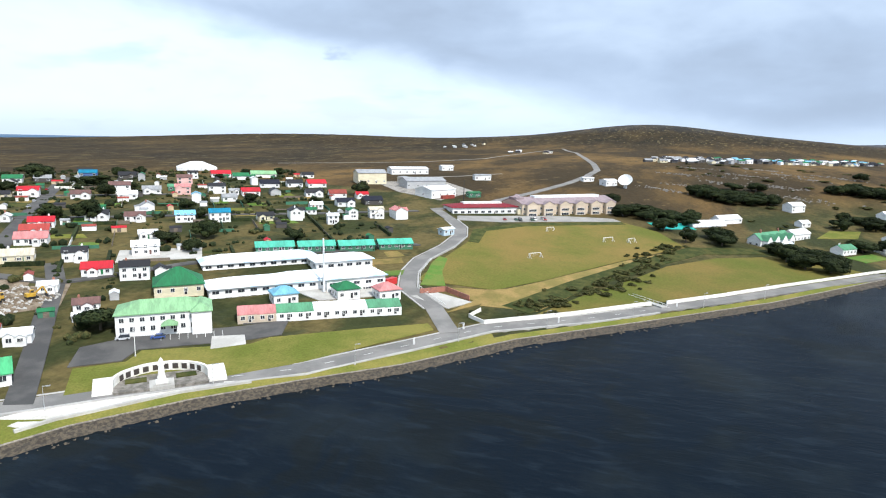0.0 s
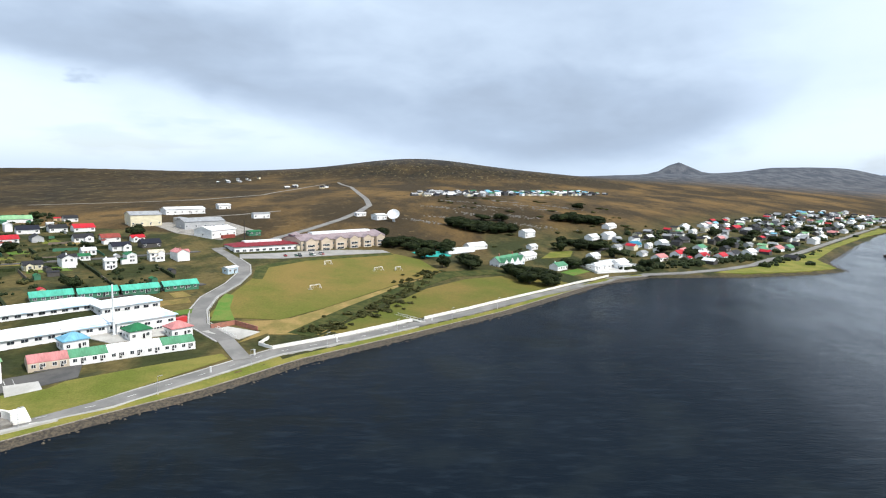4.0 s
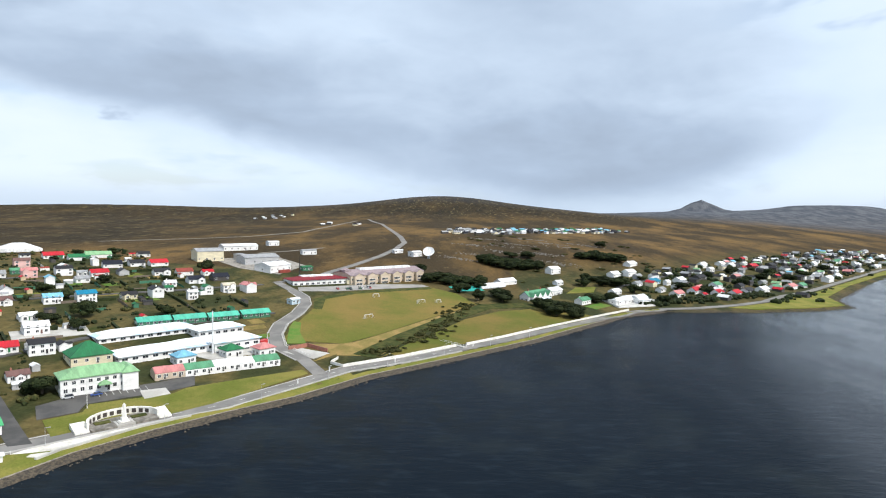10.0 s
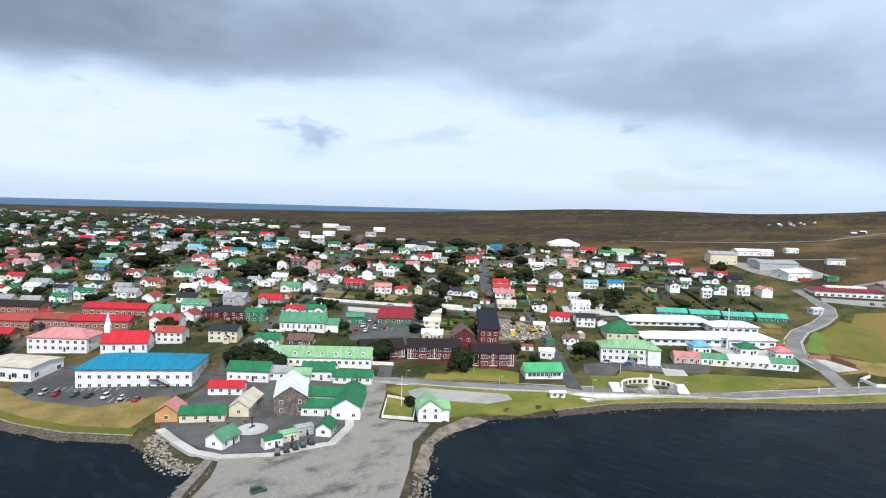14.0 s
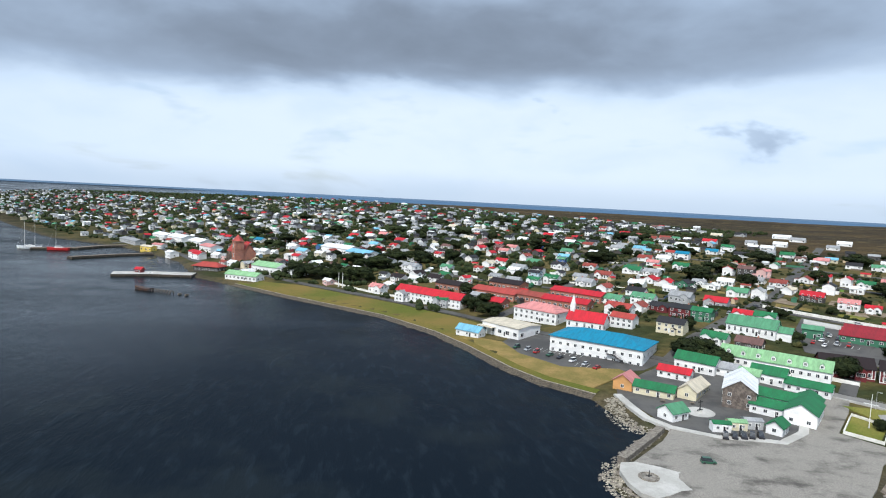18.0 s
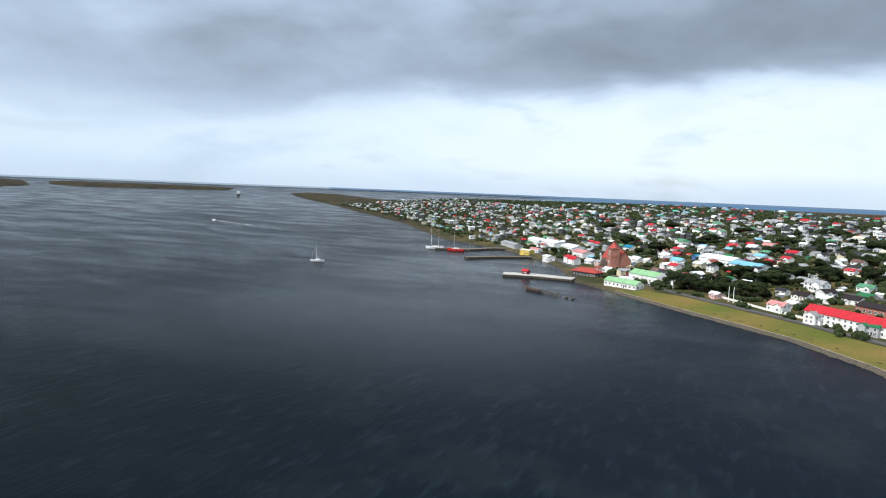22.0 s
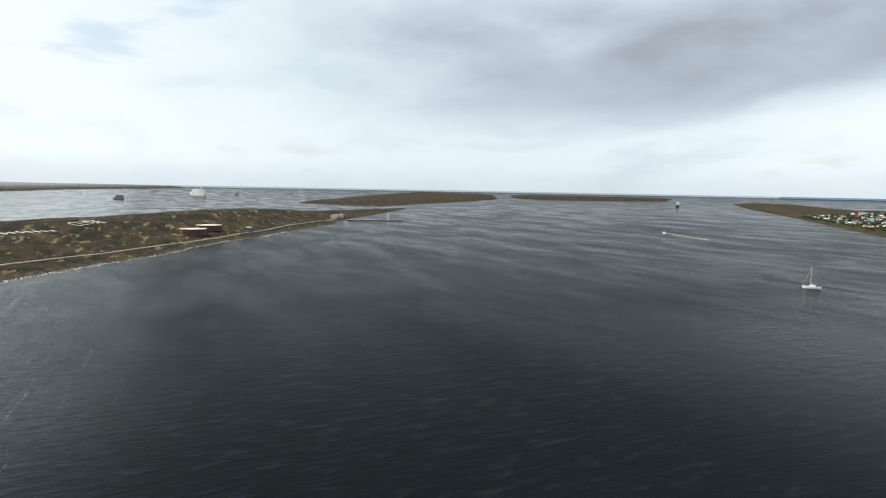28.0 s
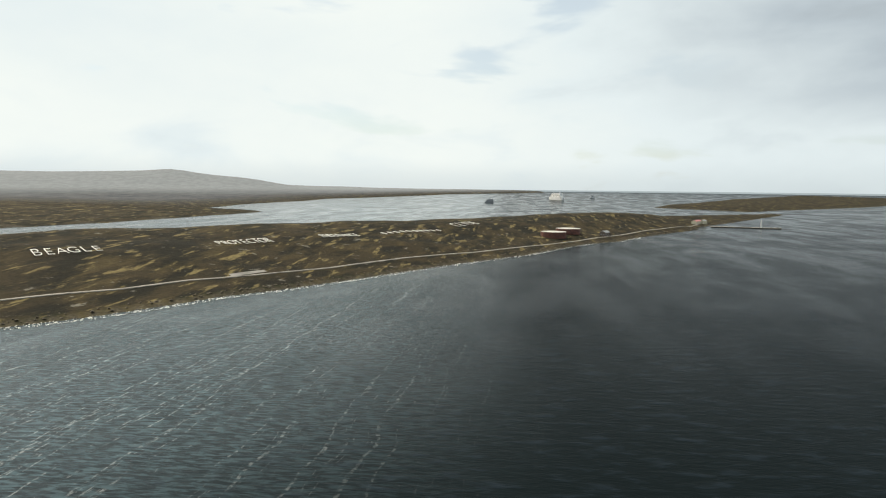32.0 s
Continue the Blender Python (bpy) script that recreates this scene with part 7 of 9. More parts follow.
for k, (x, y) in enumerate(((-318, -60), (-384, 12), (-296, -70), (-340, -30))):
    ob = thing("marker_post", x, y, ground(x, y), 0, "short white marker post beside the road", "post", "white marker posts")
    part("post", block(-0.25, 0.25, -0.25, 0.25, -0.3, 2.2), FRAME, ob)
    part("cap", block(-0.33, 0.33, -0.33, 0.33, 2.2, 2.4), FRAME, ob)


def goal(x, y, turn, w=7.3):
    """Football goal of white tube with a slack net frame."""
    ob = thing("football_goal", x, y, ground(x, y) + 0.2, turn, "white football goal standing on the grass", "goal", "football goals")
    for s in (-1, 1):
        part("post", tube(s * w / 2, 0, -0.2, 2.44, 0.13, 0.13, 8), FRAME, ob)
        part("stay", joined(moved(tube(0, 0, 0, 3.1, 0.09, 0.09, 6), pose(s * w / 2, 0, 2.4, 0, 0, 0) @ pose(0, 0, 0, 142)), moved(tube(0, 0, 0, 2.0, 0.09, 0.09, 6), pose(s * w / 2, 0, 0.1, -90))), FRAME, ob)
    part("crossbar", block(-w / 2 - 0.1, w / 2 + 0.1, -0.13, 0.13, 2.36, 2.6), FRAME, ob)
    part("ground_bar", block(-w / 2, w / 2, 1.85, 2.0, 0.02, 0.16), FRAME, ob)
    part("net_cord", joined(*[block(-w / 2 + w * k / 9 - 0.02, -w / 2 + w * k / 9 + 0.02, 1.80, 1.84, 0.1, 2.2) for k in range(1, 9)]), FRAME, ob)


goal(-429, -56.5, 140)
goal(-489, -25, 140)
goal(-496, -12, 140, 5)
goal(-494, -60, 130, 5)
bridge = thing("footbridge", -386, 0, 2.2, -45, "white-railed footbridge over the stream mouth", "bridge")
part("deck", block(-1.4, 1.4, -10, 10, -0.3, 0.5), CONCRETE, bridge)
for s in (-1.4, 1.4):
    part("rail", joined(block(s - 0.08, s + 0.08, -10, 10, 1.25, 1.4), *[block(s - 0.07, s + 0.07, -10 + 2.5 * k - 0.07, -10 + 2.5 * k + 0.07, 0.5, 1.3) for k in range(9)]), FRAME, bridge)
skip = thing("container", -352, -103.5, ground(-352, -103.5), -20, "red steel shipping container beside the road", "container")
part("box", block(-3, 3, -1.22, 1.22, 0, 2.6), RED, skip)
for s in (-0.6, 0.6):
    part("door_leaf", block(3.0, 3.06, s - 0.55, s + 0.55, 0.15, 2.45), RED, skip)
dish = thing("satellite_dish", -715, -29, ground(-715, -29), 205, "large white satellite dish on the moor", "dish")
ring = [(r * math.cos(a), r * math.sin(a), 0.045 * r * r) for r in (0.01, 2.8, 5.4, 8.0) for a in np.linspace(0, 2 * math.pi, 25)[:-1]]
bowl = (ring + [(x, y, z - 0.35) for x, y, z in ring], [(24 * i + k, 24 * i + (k + 1) % 24, 24 * i + 24 + (k + 1) % 24, 24 * i + 24 + k) for i in range(3) for k in range(24)] +
        [(96 + 24 * i + 24 + k, 96 + 24 * i + 24 + (k + 1) % 24, 96 + 24 * i + (k + 1) % 24, 96 + 24 * i + k) for i in range(3) for k in range(24)] + [(72 + k, 72 + (k + 1) % 24, 168 + (k + 1) % 24, 168 + k) for k in range(24)])
dish.matrix_basis = dish.matrix_basis @ Matrix.Diagonal((0.8, 0.8, 0.8, 1))
part("reflector", moved(bowl, pose(0, 0, 8.0, 0, 48, 150)), ROOF["white"], dish)
part("pedestal", joined(tube(0, 0, -1, 7.4, 2.2, 1.2, 12)), ROOF["white"], dish)
part("feed", moved(joined(tube(0, 0, 0, 6.5, 0.12, 0.12, 6), tube(0, 0, 6.2, 7, 0.5, 0.5, 8)), pose(0, 0, 8.0, 0, 48, 150)), METAL, dish)
for k in range(2):
    tunnel = thing("polytunnel", -581 - 8 * k, 30 + 7 * k, ground(-581 - 8 * k, 30 + 7 * k), 128, "white arched polytunnel beside the turquoise court", "polytunnel", "white polytunnels")
    bow = [(4.6 * math.cos(math.pi * j / 12), 4.2 * math.sin(math.pi * j / 12)) for j in range(13)]
    skin = part("cover", ([(u, x, z) for u in (-10, 10) for x, z in bow], [(j, j + 1, 14 + j, 13 + j) for j in range(12)] + [tuple(range(12, -1, -1)), tuple(range(13, 26))]), ROOF["white"], tunnel)
    for u in (-10.05, -5, 0, 5, 10.05):
        part("hoop", joined(*[moved(block(-0.06, 0.06, -0.06, 0.06, 0, 1.25), Matrix.Translation((u, bow[j][0] * 1.01, bow[j][1] * 1.01)) @ Vector((0, bow[j + 1][0] - bow[j][0], bow[j + 1][1] - bow[j][1])).to_track_quat("Z", "X").to_matrix().to_4x4()) for j in range(12)]), METAL, skin)
drape("court", [(-550, 4), (-566, 27), (-582, 18), (-566, -5)], material("turquoise_court", (0.02, 0.36, 0.30), rough=0.7), 0.35, label="bright turquoise hard court", category="court")
drape("court", [(-545, 140), (-572, 132), (-594, 172), (-580, 186), (-562, 176)], PALE_YARD, 0.3, label="pale concrete yard by the shore road", category="yard")

manor = hall("manor_house", -556, 70, -38, 34, 9, 4.6, 3.6, "mint", "white", "rambling white house with dark sea-green gabled roofs among trees", "house", rows=((0.9, 8, 1.3, 1.4),), z=6.6)
bays(manor, 34, 9, 4.4, 4, "mint", "white", 5.4, 3.6, 3.0)
glasshouse = part("conservatory", moved(gable_walls(15, 5, 2.2, 1.2), pose(-2, -10.4, 0)), FRAME, manor, "white-framed glass conservatory")
part("conservatory_roof", moved(gable_roof(15, 5, 2.2, 1.2, 0.1, 0.1), pose(-2, -10.4, 0)), ROOF["sky"], glasshouse)
for k in range(9):
    part("pane", block(-8.8 + 1.62 * k, -7.5 + 1.62 * k, -12.95, -12.86, 0.5, 2.0), GLASS, glasshouse)
for u in (-11, 9):
    part("chimney", joined(block(u - 0.5, u + 0.5, -0.5, 0.5, 7, 10.2), tube(u, 0, 10.2, 10.7, 0.2, 0.16, 6)), WALL["brick"], manor)
hall("manor_wing", -584, 90, -38, 20, 9, 4.6, 2.6, "white", "white", "white wing of the manor with pale roof", "house", rows=((0.9, 5, 1.3, 1.4),), z=7.2)
drape("lawn", [(-532, 118), (-552, 136), (-560, 128), (-541, 110)], BRIGHT_GRASS, 0.25, label="bright mown lawn beside the white wall", category="lawn")
drape("lawn", [(-590, 104), (-622, 118), (-632, 140), (-606, 132)], GRASS, 0.25, label="mown paddock behind the manor", category="lawn")
for x, y, w in ((-566, 146, 20), (-584, 160, 15), (-572, 168, 12)):
    hall("store_block", x, y, -52, w, 9, 3.2, 0.5, "white", "white", "low flat white store in a walled yard", "store", rows=((1.0, 4, 1.2, 1.0),), ends=1, group="white stores of the walled yard")
ribbon("wall", [(-545, 140), (-572, 132), (-594, 172), (-580, 186)], 0.4, WHITEWASH, height=1.6, label="white wall round a store yard", category="wall")
tank = thing("water_tank", -606, -205, ground(-606, -205), 0, "squat pale grey water tank at the works depot", "tank")
part("shell", tube(0, 0, -1, 5.5, 5.5, 5.5, 28), METAL, tank)
part("lid", tube(0, 0, 5.5, 6.4, 5.6, 0.6, 28), ROOF["grey"], tank)
part("ladder", joined(block(5.5, 5.6, -0.3, -0.24, 0, 6), block(5.5, 5.6, 0.24, 0.3, 0, 6), *[block(5.5, 5.58, -0.3, 0.3, 0.4 * k, 0.4 * k + 0.05) for k in range(1, 15)]), BLACK, tank)
for k in range(7):
    mast("stub_pole", -560 - 3.4 * k, -175 + 4.5 * (k % 3), 6.5 + 1.2 * (k % 2), 0.16, "bare grey pole stacked upright at the works depot", "pole", METAL, group="poles of the works depot")
box = thing("container", -556, -148, ground(-556, -148), 150, "rust-red shipping container at the works depot", "container")
part("box", block(-6, 6, -1.22, 1.22, 0, 2.6), ROOF["rust"], box)
for s in (-0.6, 0.6):
    part("door_leaf", block(6.0, 6.06, s - 0.55, s + 0.55, 0.15, 2.45), ROOF["rust"], box)

# ---- harbour: jetties, boats, ships ----
def jetty(points, width, label, top=1.7, deck=None):
    """A stone and timber jetty along a line, with a deck, fender piles and a coping."""
    sides = along(points, 8.0)
    x0, y0 = points[0]
    ob = thing("jetty", x0, y0, 0, 0, label, "jetty", "jetties of the harbour")
    verts, faces = [], []
    for x, y, nx, ny in sides:
        for off, h in ((-width / 2, -3), (-width / 2, top), (width / 2, top), (width / 2, -3)):
            verts.append((x + nx * off - x0, y + ny * off - y0, h))
    for k in range(len(sides) - 1):
        a, b = 4 * k, 4 * k + 4
        faces += [(a + j, b + j, b + j + 1, a + j + 1) for j in range(3)]
    faces += [(0, 1, 2, 3), tuple(4 * len(sides) - 4 + j for j in (3, 2, 1, 0))]
    part("quay_wall", (verts, faces), DARK_STONE, ob)
    cover = []
    for x, y, nx, ny in sides:
        cover += [(x + nx * off - x0, y + ny * off - y0, h) for off, h in ((-width / 2 + 0.3, top - 0.1), (-width / 2 + 0.3, top + 0.12), (width / 2 - 0.3, top + 0.12), (width / 2 - 0.3, top - 0.1))]
    part("deck", (cover, faces), deck or CONCRETE, ob)
    for k, (x, y, nx, ny) in enumerate(sides):
        for s in (-1, 1):
            part("fender_pile", tube(x + nx * s * (width / 2 + 0.25) - x0, y + ny * s * (width / 2 + 0.25) - y0, -3, top + 0.4, 0.28, 0.26, 6), TIMBER, ob)
    return ob


jetty([(172, -500), (205, -499), (232, -491)], 17, "broad stone public jetty with pale deck")
jetty([(256, -648), (284, -621), (309, -588)], 7, "long dark timber jetty", deck=TIMBER)
jetty([(300, -735), (330, -705), (342, -672), (378, -655)], 9, "dark timber cargo jetty", deck=TIMBER)
hall("jetty_hut", 214, -499, -20, 6, 4, 2.8, 1.4, "red", "red", "small red kiosk on the jetty", "kiosk", rows=((1.0, 2, 0.9, 0.9),), ends=0, z=1.6)


def hull(length, beam, depth, sheer=0.25, stations=9):
    """A boat's hull with pointed bow, along +x."""
    v, f = [], []
    for k in range(stations):
        t = k / (stations - 1)
        x = -length / 2 + length * t
        half = beam / 2 * (min(1, 0.75 + 0.6 * t) if t < 0.45 else max(0.02, 1 - ((t - 0.45) / 0.55) ** 2.2))
        top = depth * (1 + sheer * (2 * t - 0.8) ** 2)
        v += [(x, -half, top), (x * 0.97, -half * 0.8, 0), (x * 0.94, 0, -depth * 0.5), (x * 0.97, half * 0.8, 0), (x, half, top)]
    for k in range(stations - 1):
        a, b = 5 * k, 5 * k + 5
        f += [(a + j, a + j + 1, b + j + 1, b + j) for j in range(4)] + [(a + 4, a, b, b + 4)]
    return v, f + [(4, 3, 2, 1, 0)]


def boat(name, x, y, turn, length, colour, label, masts=(), cabin=True, category="boat"):
    ob = thing(name, x, y, 0.1, turn, label, category)
    beam = length * 0.27
    part("hull", hull(length, beam, length * 0.09 + 0.3), colour, ob)
    deck = length * 0.09 + 0.4
    if cabin:
        part("cabin", joined(block(-length * 0.22, length * 0.14, -beam * 0.28, beam * 0.28, deck - 0.3, deck + 0.9), block(-length * 0.12, length * 0.06, -beam * 0.22, beam * 0.22, deck + 0.9, deck + 1.7)), FRAME, ob)
        part("cabin_window", block(-length * 0.121, length * 0.062, -beam * 0.225, beam * 0.225, deck + 1.1, deck + 1.5), GLASS, ob)
    for mx, high in masts:
        spar = part("mast", tube(mx, 0, deck - 0.3, high, 0.16, 0.08, 6), FRAME, ob)
        part("boom", moved(tube(0, 0, 0, length * 0.3, 0.09, 0.07, 6), pose(mx, 0, deck + 1.5, 0, -90)), FRAME, spar)
        part("stay", joined(moved(tube(0, 0, 0, math.hypot(high, length * 0.48 - mx), 0.04, 0.04, 4), Matrix.Translation((length * 0.48, 0, deck)) @ Vector((mx - length * 0.48, 0, high - deck)).to_track_quat("Z", "X").to_matrix().to_4x4())), METAL, spar)
    return ob


SHIP_WHITE, SHIP_DARK = ROOF["white"], material("rusty_dark_hull", (0.035, 0.035, 0.04), (0.10, 0.05, 0.03), rough=0.8, scale=2)
boat("sailing_yacht", 406, -457, 30, 13, SHIP_WHITE, "white sailing yacht at anchor with furled sails", ((0.8, 16),), category="sailing boat")
boat("ketch", 382, -660, 20, 22, SHIP_WHITE, "white two-masted ketch beside the cargo jetty", ((4, 28), (-5, 25)), category="sailing boat")
boat("red_ship", 352, -656, 0, 22, RED, "red-hulled sailing vessel with white deckhouse", ((2, 26),), category="ship")
boat("launch", 900, -815, 160, 12, SHIP_WHITE, "white motor launch on the harbour")
boat("launch", 205, -496, 20, 9, SHIP_WHITE, "white motor boat lying by the jetty")
boat("trawler", -697, 485, 30, 16, SHIP_DARK, "rusty dark hulk lying off the shore", cabin=True, category="wreck")
hulk = thing("hulk", 184, -424, 0.0, -28, "dark sunken hulk with broken deck beams", "wreck")
part("hull", hull(16, 5, 1.5, 0.6), SHIP_DARK, hulk)
for k in range(7):
    part("frame_timber", joined(block(-10 - 2.6 * k, -9.5 - 2.6 * k, -2, -1.7, -2, 1.6), block(-10 - 2.6 * k, -9.5 - 2.6 * k, 1.7, 2, -2, 1.6), block(-10 - 2.6 * k, -9.5 - 2.6 * k, -2, 2, 1.4, 1.7)), TIMBER, hulk)
for k in range(2):
    part("pile_stub", block(-33 - 6 * k, -32 - 6 * k, -1.2, 1.2, -2, 1.0), TIMBER, hulk)


def ship(name, x, y, turn, length, high, colour, label, decks):
    z = float(far_lift(np.array([x]), np.array([y]))[0])
    ob = thing(name, x, y, z, turn, label, "ship")
    part("hull", hull(length, length * 0.15, high * 0.30, 0.12, 13), colour, ob)
    for k in range(decks):
        deck = part("deck_house", block(-length * (0.44 - 0.02 * k), length * (0.30 - 0.03 * k), -length * 0.068, length * 0.068, high * (0.30 + 0.5 * k / decks), high * (0.30 + 0.5 * (k + 1) / decks) - 0.3), colour if colour is not SHIP_DARK else SHIP_WHITE, ob)
        part("window_band", block(-length * (0.43 - 0.02 * k), length * (0.29 - 0.03 * k), -length * 0.0685, length * 0.0685, high * (0.30 + 0.5 * (k + 0.45) / decks), high * (0.30 + 0.5 * (k + 0.62) / decks)), GLASS, deck)
    part("funnel", tube(-length * 0.28, 0, high * 0.7, high, length * 0.03, length * 0.024, 10), SHIP_WHITE, ob)
    part("mast", tube(length * 0.18, 0, high * 0.75, high * 1.05, 0.5, 0.3, 6), FRAME, ob)
    return ob


ship("cruise_ship", 3560, -289, 25, 150, 44, material("bright_ship_white", (0.90, 0.90, 0.89), (0.84, 0.84, 0.83), rough=0.4, bump=0.0, vary=0.03), "large white cruise ship anchored in the outer bay", 5)
ship("patrol_ship", 2960, 62, 100, 42, 22, material("grey_hull", (0.25, 0.27, 0.29)), "grey ship anchored in the outer bay", 2)
ship("cargo_ship", 3840, -525, 100, 30, 18, SHIP_WHITE, "small white ship far out in the bay", 2)
ship("floating_dock", 2318, -2372, -48, 110, 22, SHIP_DARK, "dark floating port barges far along the shore", 1)

# ---- north shore: letters of white stones, tanks, pier ----
def letters(word, x, y, x2, y2, tall):
    """White stone letters laid on the slope, word by word, read from the harbour."""
    z = 0.5 * (ground(x, y) + ground(x2, y2))
    turn = math.degrees(math.atan2(y2 - y, x2 - x))
    span = math.hypot(x2 - x, y2 - y)
    ob = thing("stone_lettering", x, y, ground(x, y), turn, f"white stone letters {word} laid out on the hillside", "lettering", "ship names on the hillside")
    for k, c in enumerate(word):
        u = span * (k + 0.5) / len(word)
        px, py = x + (x2 - x) * u / span, y + (y2 - y) * u / span
        nx, ny = -(y2 - y) / span, (x2 - x) / span
        za, zb = ground(px, py), ground(px + nx * tall, py + ny * tall)
        text = bpy.data.curves.new("letter", "FONT")
        text.body, text.size, text.align_x, text.extrude, text.offset = c, 1.38, "CENTER", 0.02, -0.034
        text.materials.append(WHITEWASH)
        letter = new("letter", text)
        letter.parent = ob
        letter.matrix_basis = pose(u, 0, (za + zb) / 2 - ground(x, y) + 1.6 - (zb - za) / 2) @ pose(0, 0, 0, math.degrees(math.atan2(zb - za, tall)) + 3) @ Matrix.Diagonal((span / len(word) * 1.12, tall, 8, 1))


letters("BEAGLE", 546, 348, 582, 316, 19)
letters("PROTECTOR", 661, 262, 703, 227, 16)
letters("ENDURANCE", 756, 195, 791, 163, 14)
letters("CLYDE", 937, 68, 990, 40, 18)
row = thing("stone_lettering", 826, 142, ground(826, 142), -41, "worn row of white stones laid out on the hillside", "lettering", "ship names on the hillside")
for k in range(10):
    px, py = 826 + 7.1 * k, 142 - 6.2 * k
    part("stone_bar", moved(block(0, 1.6, 0, 11, 0.2, 0.9), pose(9.4 * k, 0, ground(px, py) - ground(826, 142) + 0.2, 4)), WHITEWASH, row)
TANK = material("rust_brown_tank", (0.14, 0.05, 0.035), (0.08, 0.035, 0.03), rough=0.7, scale=1.5)
for x, y, r, h in ((972, -58, 17, 7.5), (1016, -82, 17, 7.0)):
    ob = thing("oil_tank", x, y, ground(x, y) - 0.5, 0, "rust-brown oil tank with pale flat top by the shore", "tank", "oil tanks")
    part("shell", tube(0, 0, -1, h, r, r, 32), TANK, ob)
    part("lid", tube(0, 0, h, h + 0.8, r + 0.2, r * 0.3, 32), CONCRETE, ob, "pale weathered lid")
ribbon("road", [(440, 300), (499, 251), (539, 229), (571, 197), (631, 151), (703, 103), (776, 38), (898, -48), (1023, -136), (1172, -227), (1319, -335), (1400, -378)], 4.0, GRAVEL, 0.3, label="pale gravel track along the north shore")
drape("clearing", [(562, 207), (588, 191), (593, 195), (568, 212)], SHORE_ROAD, 0.3, label="pale gravel clearing beside the track", category="hardstanding")
for x, y, w, wall, roof in ((1035, -136, 15, "stone", "grey"), (1673, -288, 24, "white", "white"), (1412, -378, 34, "cream", "pink"), (1436, -398, 22, "cream", "grey")):
    hall("shore_building", x, y, -34, w, 9, 5, 2.2, roof, wall, f"{SAID[wall]} building on the bare north shore", "building", rows=((1.2, 4, 1.2, 1.2),), group="buildings of the north shore")
jetty([(1357, -388), (1342, -445), (1327, -503)], 9, "long pier of the north shore")
mast("navigation_tower", 1352, -478, 22, 1.4, "white navigation tower at the pier", "tower")

# ---- trees, hedges and scrub ----
tree(-240, -436, 22.2, 11.2)
tree(-231, -383, 14.5, 9.0)
tree(-233, -252, 14.0, 9.0)
tree(-313, -313, 13.5, 9.0)
tree(-170, -218, 10.4, 8.8)
tree(-192, -186, 9.1, 7.7)
tree(-260, -163, 13.6, 9.0)
tree(-121, -251, 14.2, 9.0)
tree(-126, -249, 13.1, 9.0)
tree(-174, -507, 20.8, 11.2)
tree(-197, -300, 9.3, 7.9)
tree(-291, -392, 13.2, 9.0)
tree(-445, -422, 17.4, 11.2)
tree(-350, -297, 10.5, 8.9)
tree(-363, -285, 12.7, 10.8)
tree(-368, -211, 11.7, 9.9)
tree(-387, -173, 9.8, 8.3)
tree(-526, -205, 12.9, 11.0)
tree(-148, -169, 5.0, 4.2)
tree(-278, -288, 11.1, 9.4)
tree(-213, -238, 7.7, 6.5)
tree(-232, -187, 6.7, 5.7)
tree(-227, -171, 5.4, 4.6)
tree(-134, -579, 22.2, 11.2)
tree(-165, -500, 20.9, 11.2)
tree(-209, -413, 22.2, 11.2)
tree(22, -507, 22.2, 11.2)
tree(44, -527, 22.2, 11.2)
tree(-34, -367, 13.5, 9.0)
tree(-44, -342, 13.9, 9.0)
tree(-0, -740, 22.2, 11.2)
tree(-121, -240, 13.2, 9.0)
tree(-116, -245, 12.3, 10.5)
tree(-128, -236, 10.8, 9.2)
tree(-173, -218, 13.4, 9.0)
tree(-252, -271, 15.3, 9.0)
tree(-311, -305, 13.8, 9.0)
tree(-197, -189, 11.1, 9.4)
tree(90, -486, 18.0, 12.0)
tree(80, -481, 18.0, 12.0)
tree(68, -473, 18.0, 12.0)
tree(57, -469, 18.0, 12.0)
tree(45, -461, 18.0, 12.0)
tree(35, -457, 18.0, 12.0)
tree(166, -761, 22.2, 11.2)
tree(139, -956, 22.2, 11.2)
tree(226, -936, 22.2, 11.2)
tree(129, -703, 20.9, 11.2)
tree(-14, -529, 18.1, 11.2)
tree(-74, -706, 22.2, 11.2)
tree(-163, -893, 22.2, 11.2)
tree(-266, -664, 22.2, 11.2)
tree(-310, -492, 22.2, 11.2)
tree(-373, -459, 22.2, 11.2)
tree(-304, -350, 13.1, 9.0)
tree(-445, -368, 17.0, 9.0)
tree(-464, -450, 22.2, 11.2)
tree(74, -770, 22.2, 11.2)
tree(-62, -857, 22.2, 11.2)
tree(40, -888, 22.2, 11.2)
tree(-41, -520, 16.0, 13.1)
tree(-697, 45, 17.1, 9.0)
tree(-691, 59, 17.1, 9.0)
tree(-696, 77, 17.1, 9.0)
tree(-711, 91, 15.3, 9.0)
tree(-762, 67, 17.1, 9.0)
tree(-766, 87, 17.1, 9.0)
tree(-797, 174, 16.6, 9.0)
tree(-789, 187, 17.1, 9.0)
tree(-777, 198, 16.4, 9.0)
tree(-906, 206, 17.1, 9.0)
tree(-578, -22, 15.8, 9.0)
tree(-586, -13, 16.0, 9.0)
tree(-576, -6, 14.5, 9.0)
tree(-621, -34, 15.2, 9.0)
tree(-546, 6, 13.3, 9.0)
tree(-525, 40, 15.0, 9.0)
tree(-492, 79, 16.4, 9.0)
tree(-490, 91, 15.3, 9.0)
tree(-519, 89, 15.0, 9.0)
tree(-505, 72, 12.7, 10.8)
tree(-639, 151, 16.1, 9.0)
tree(-640, 166, 16.2, 9.0)
tree(-563, 124, 15.8, 9.0)
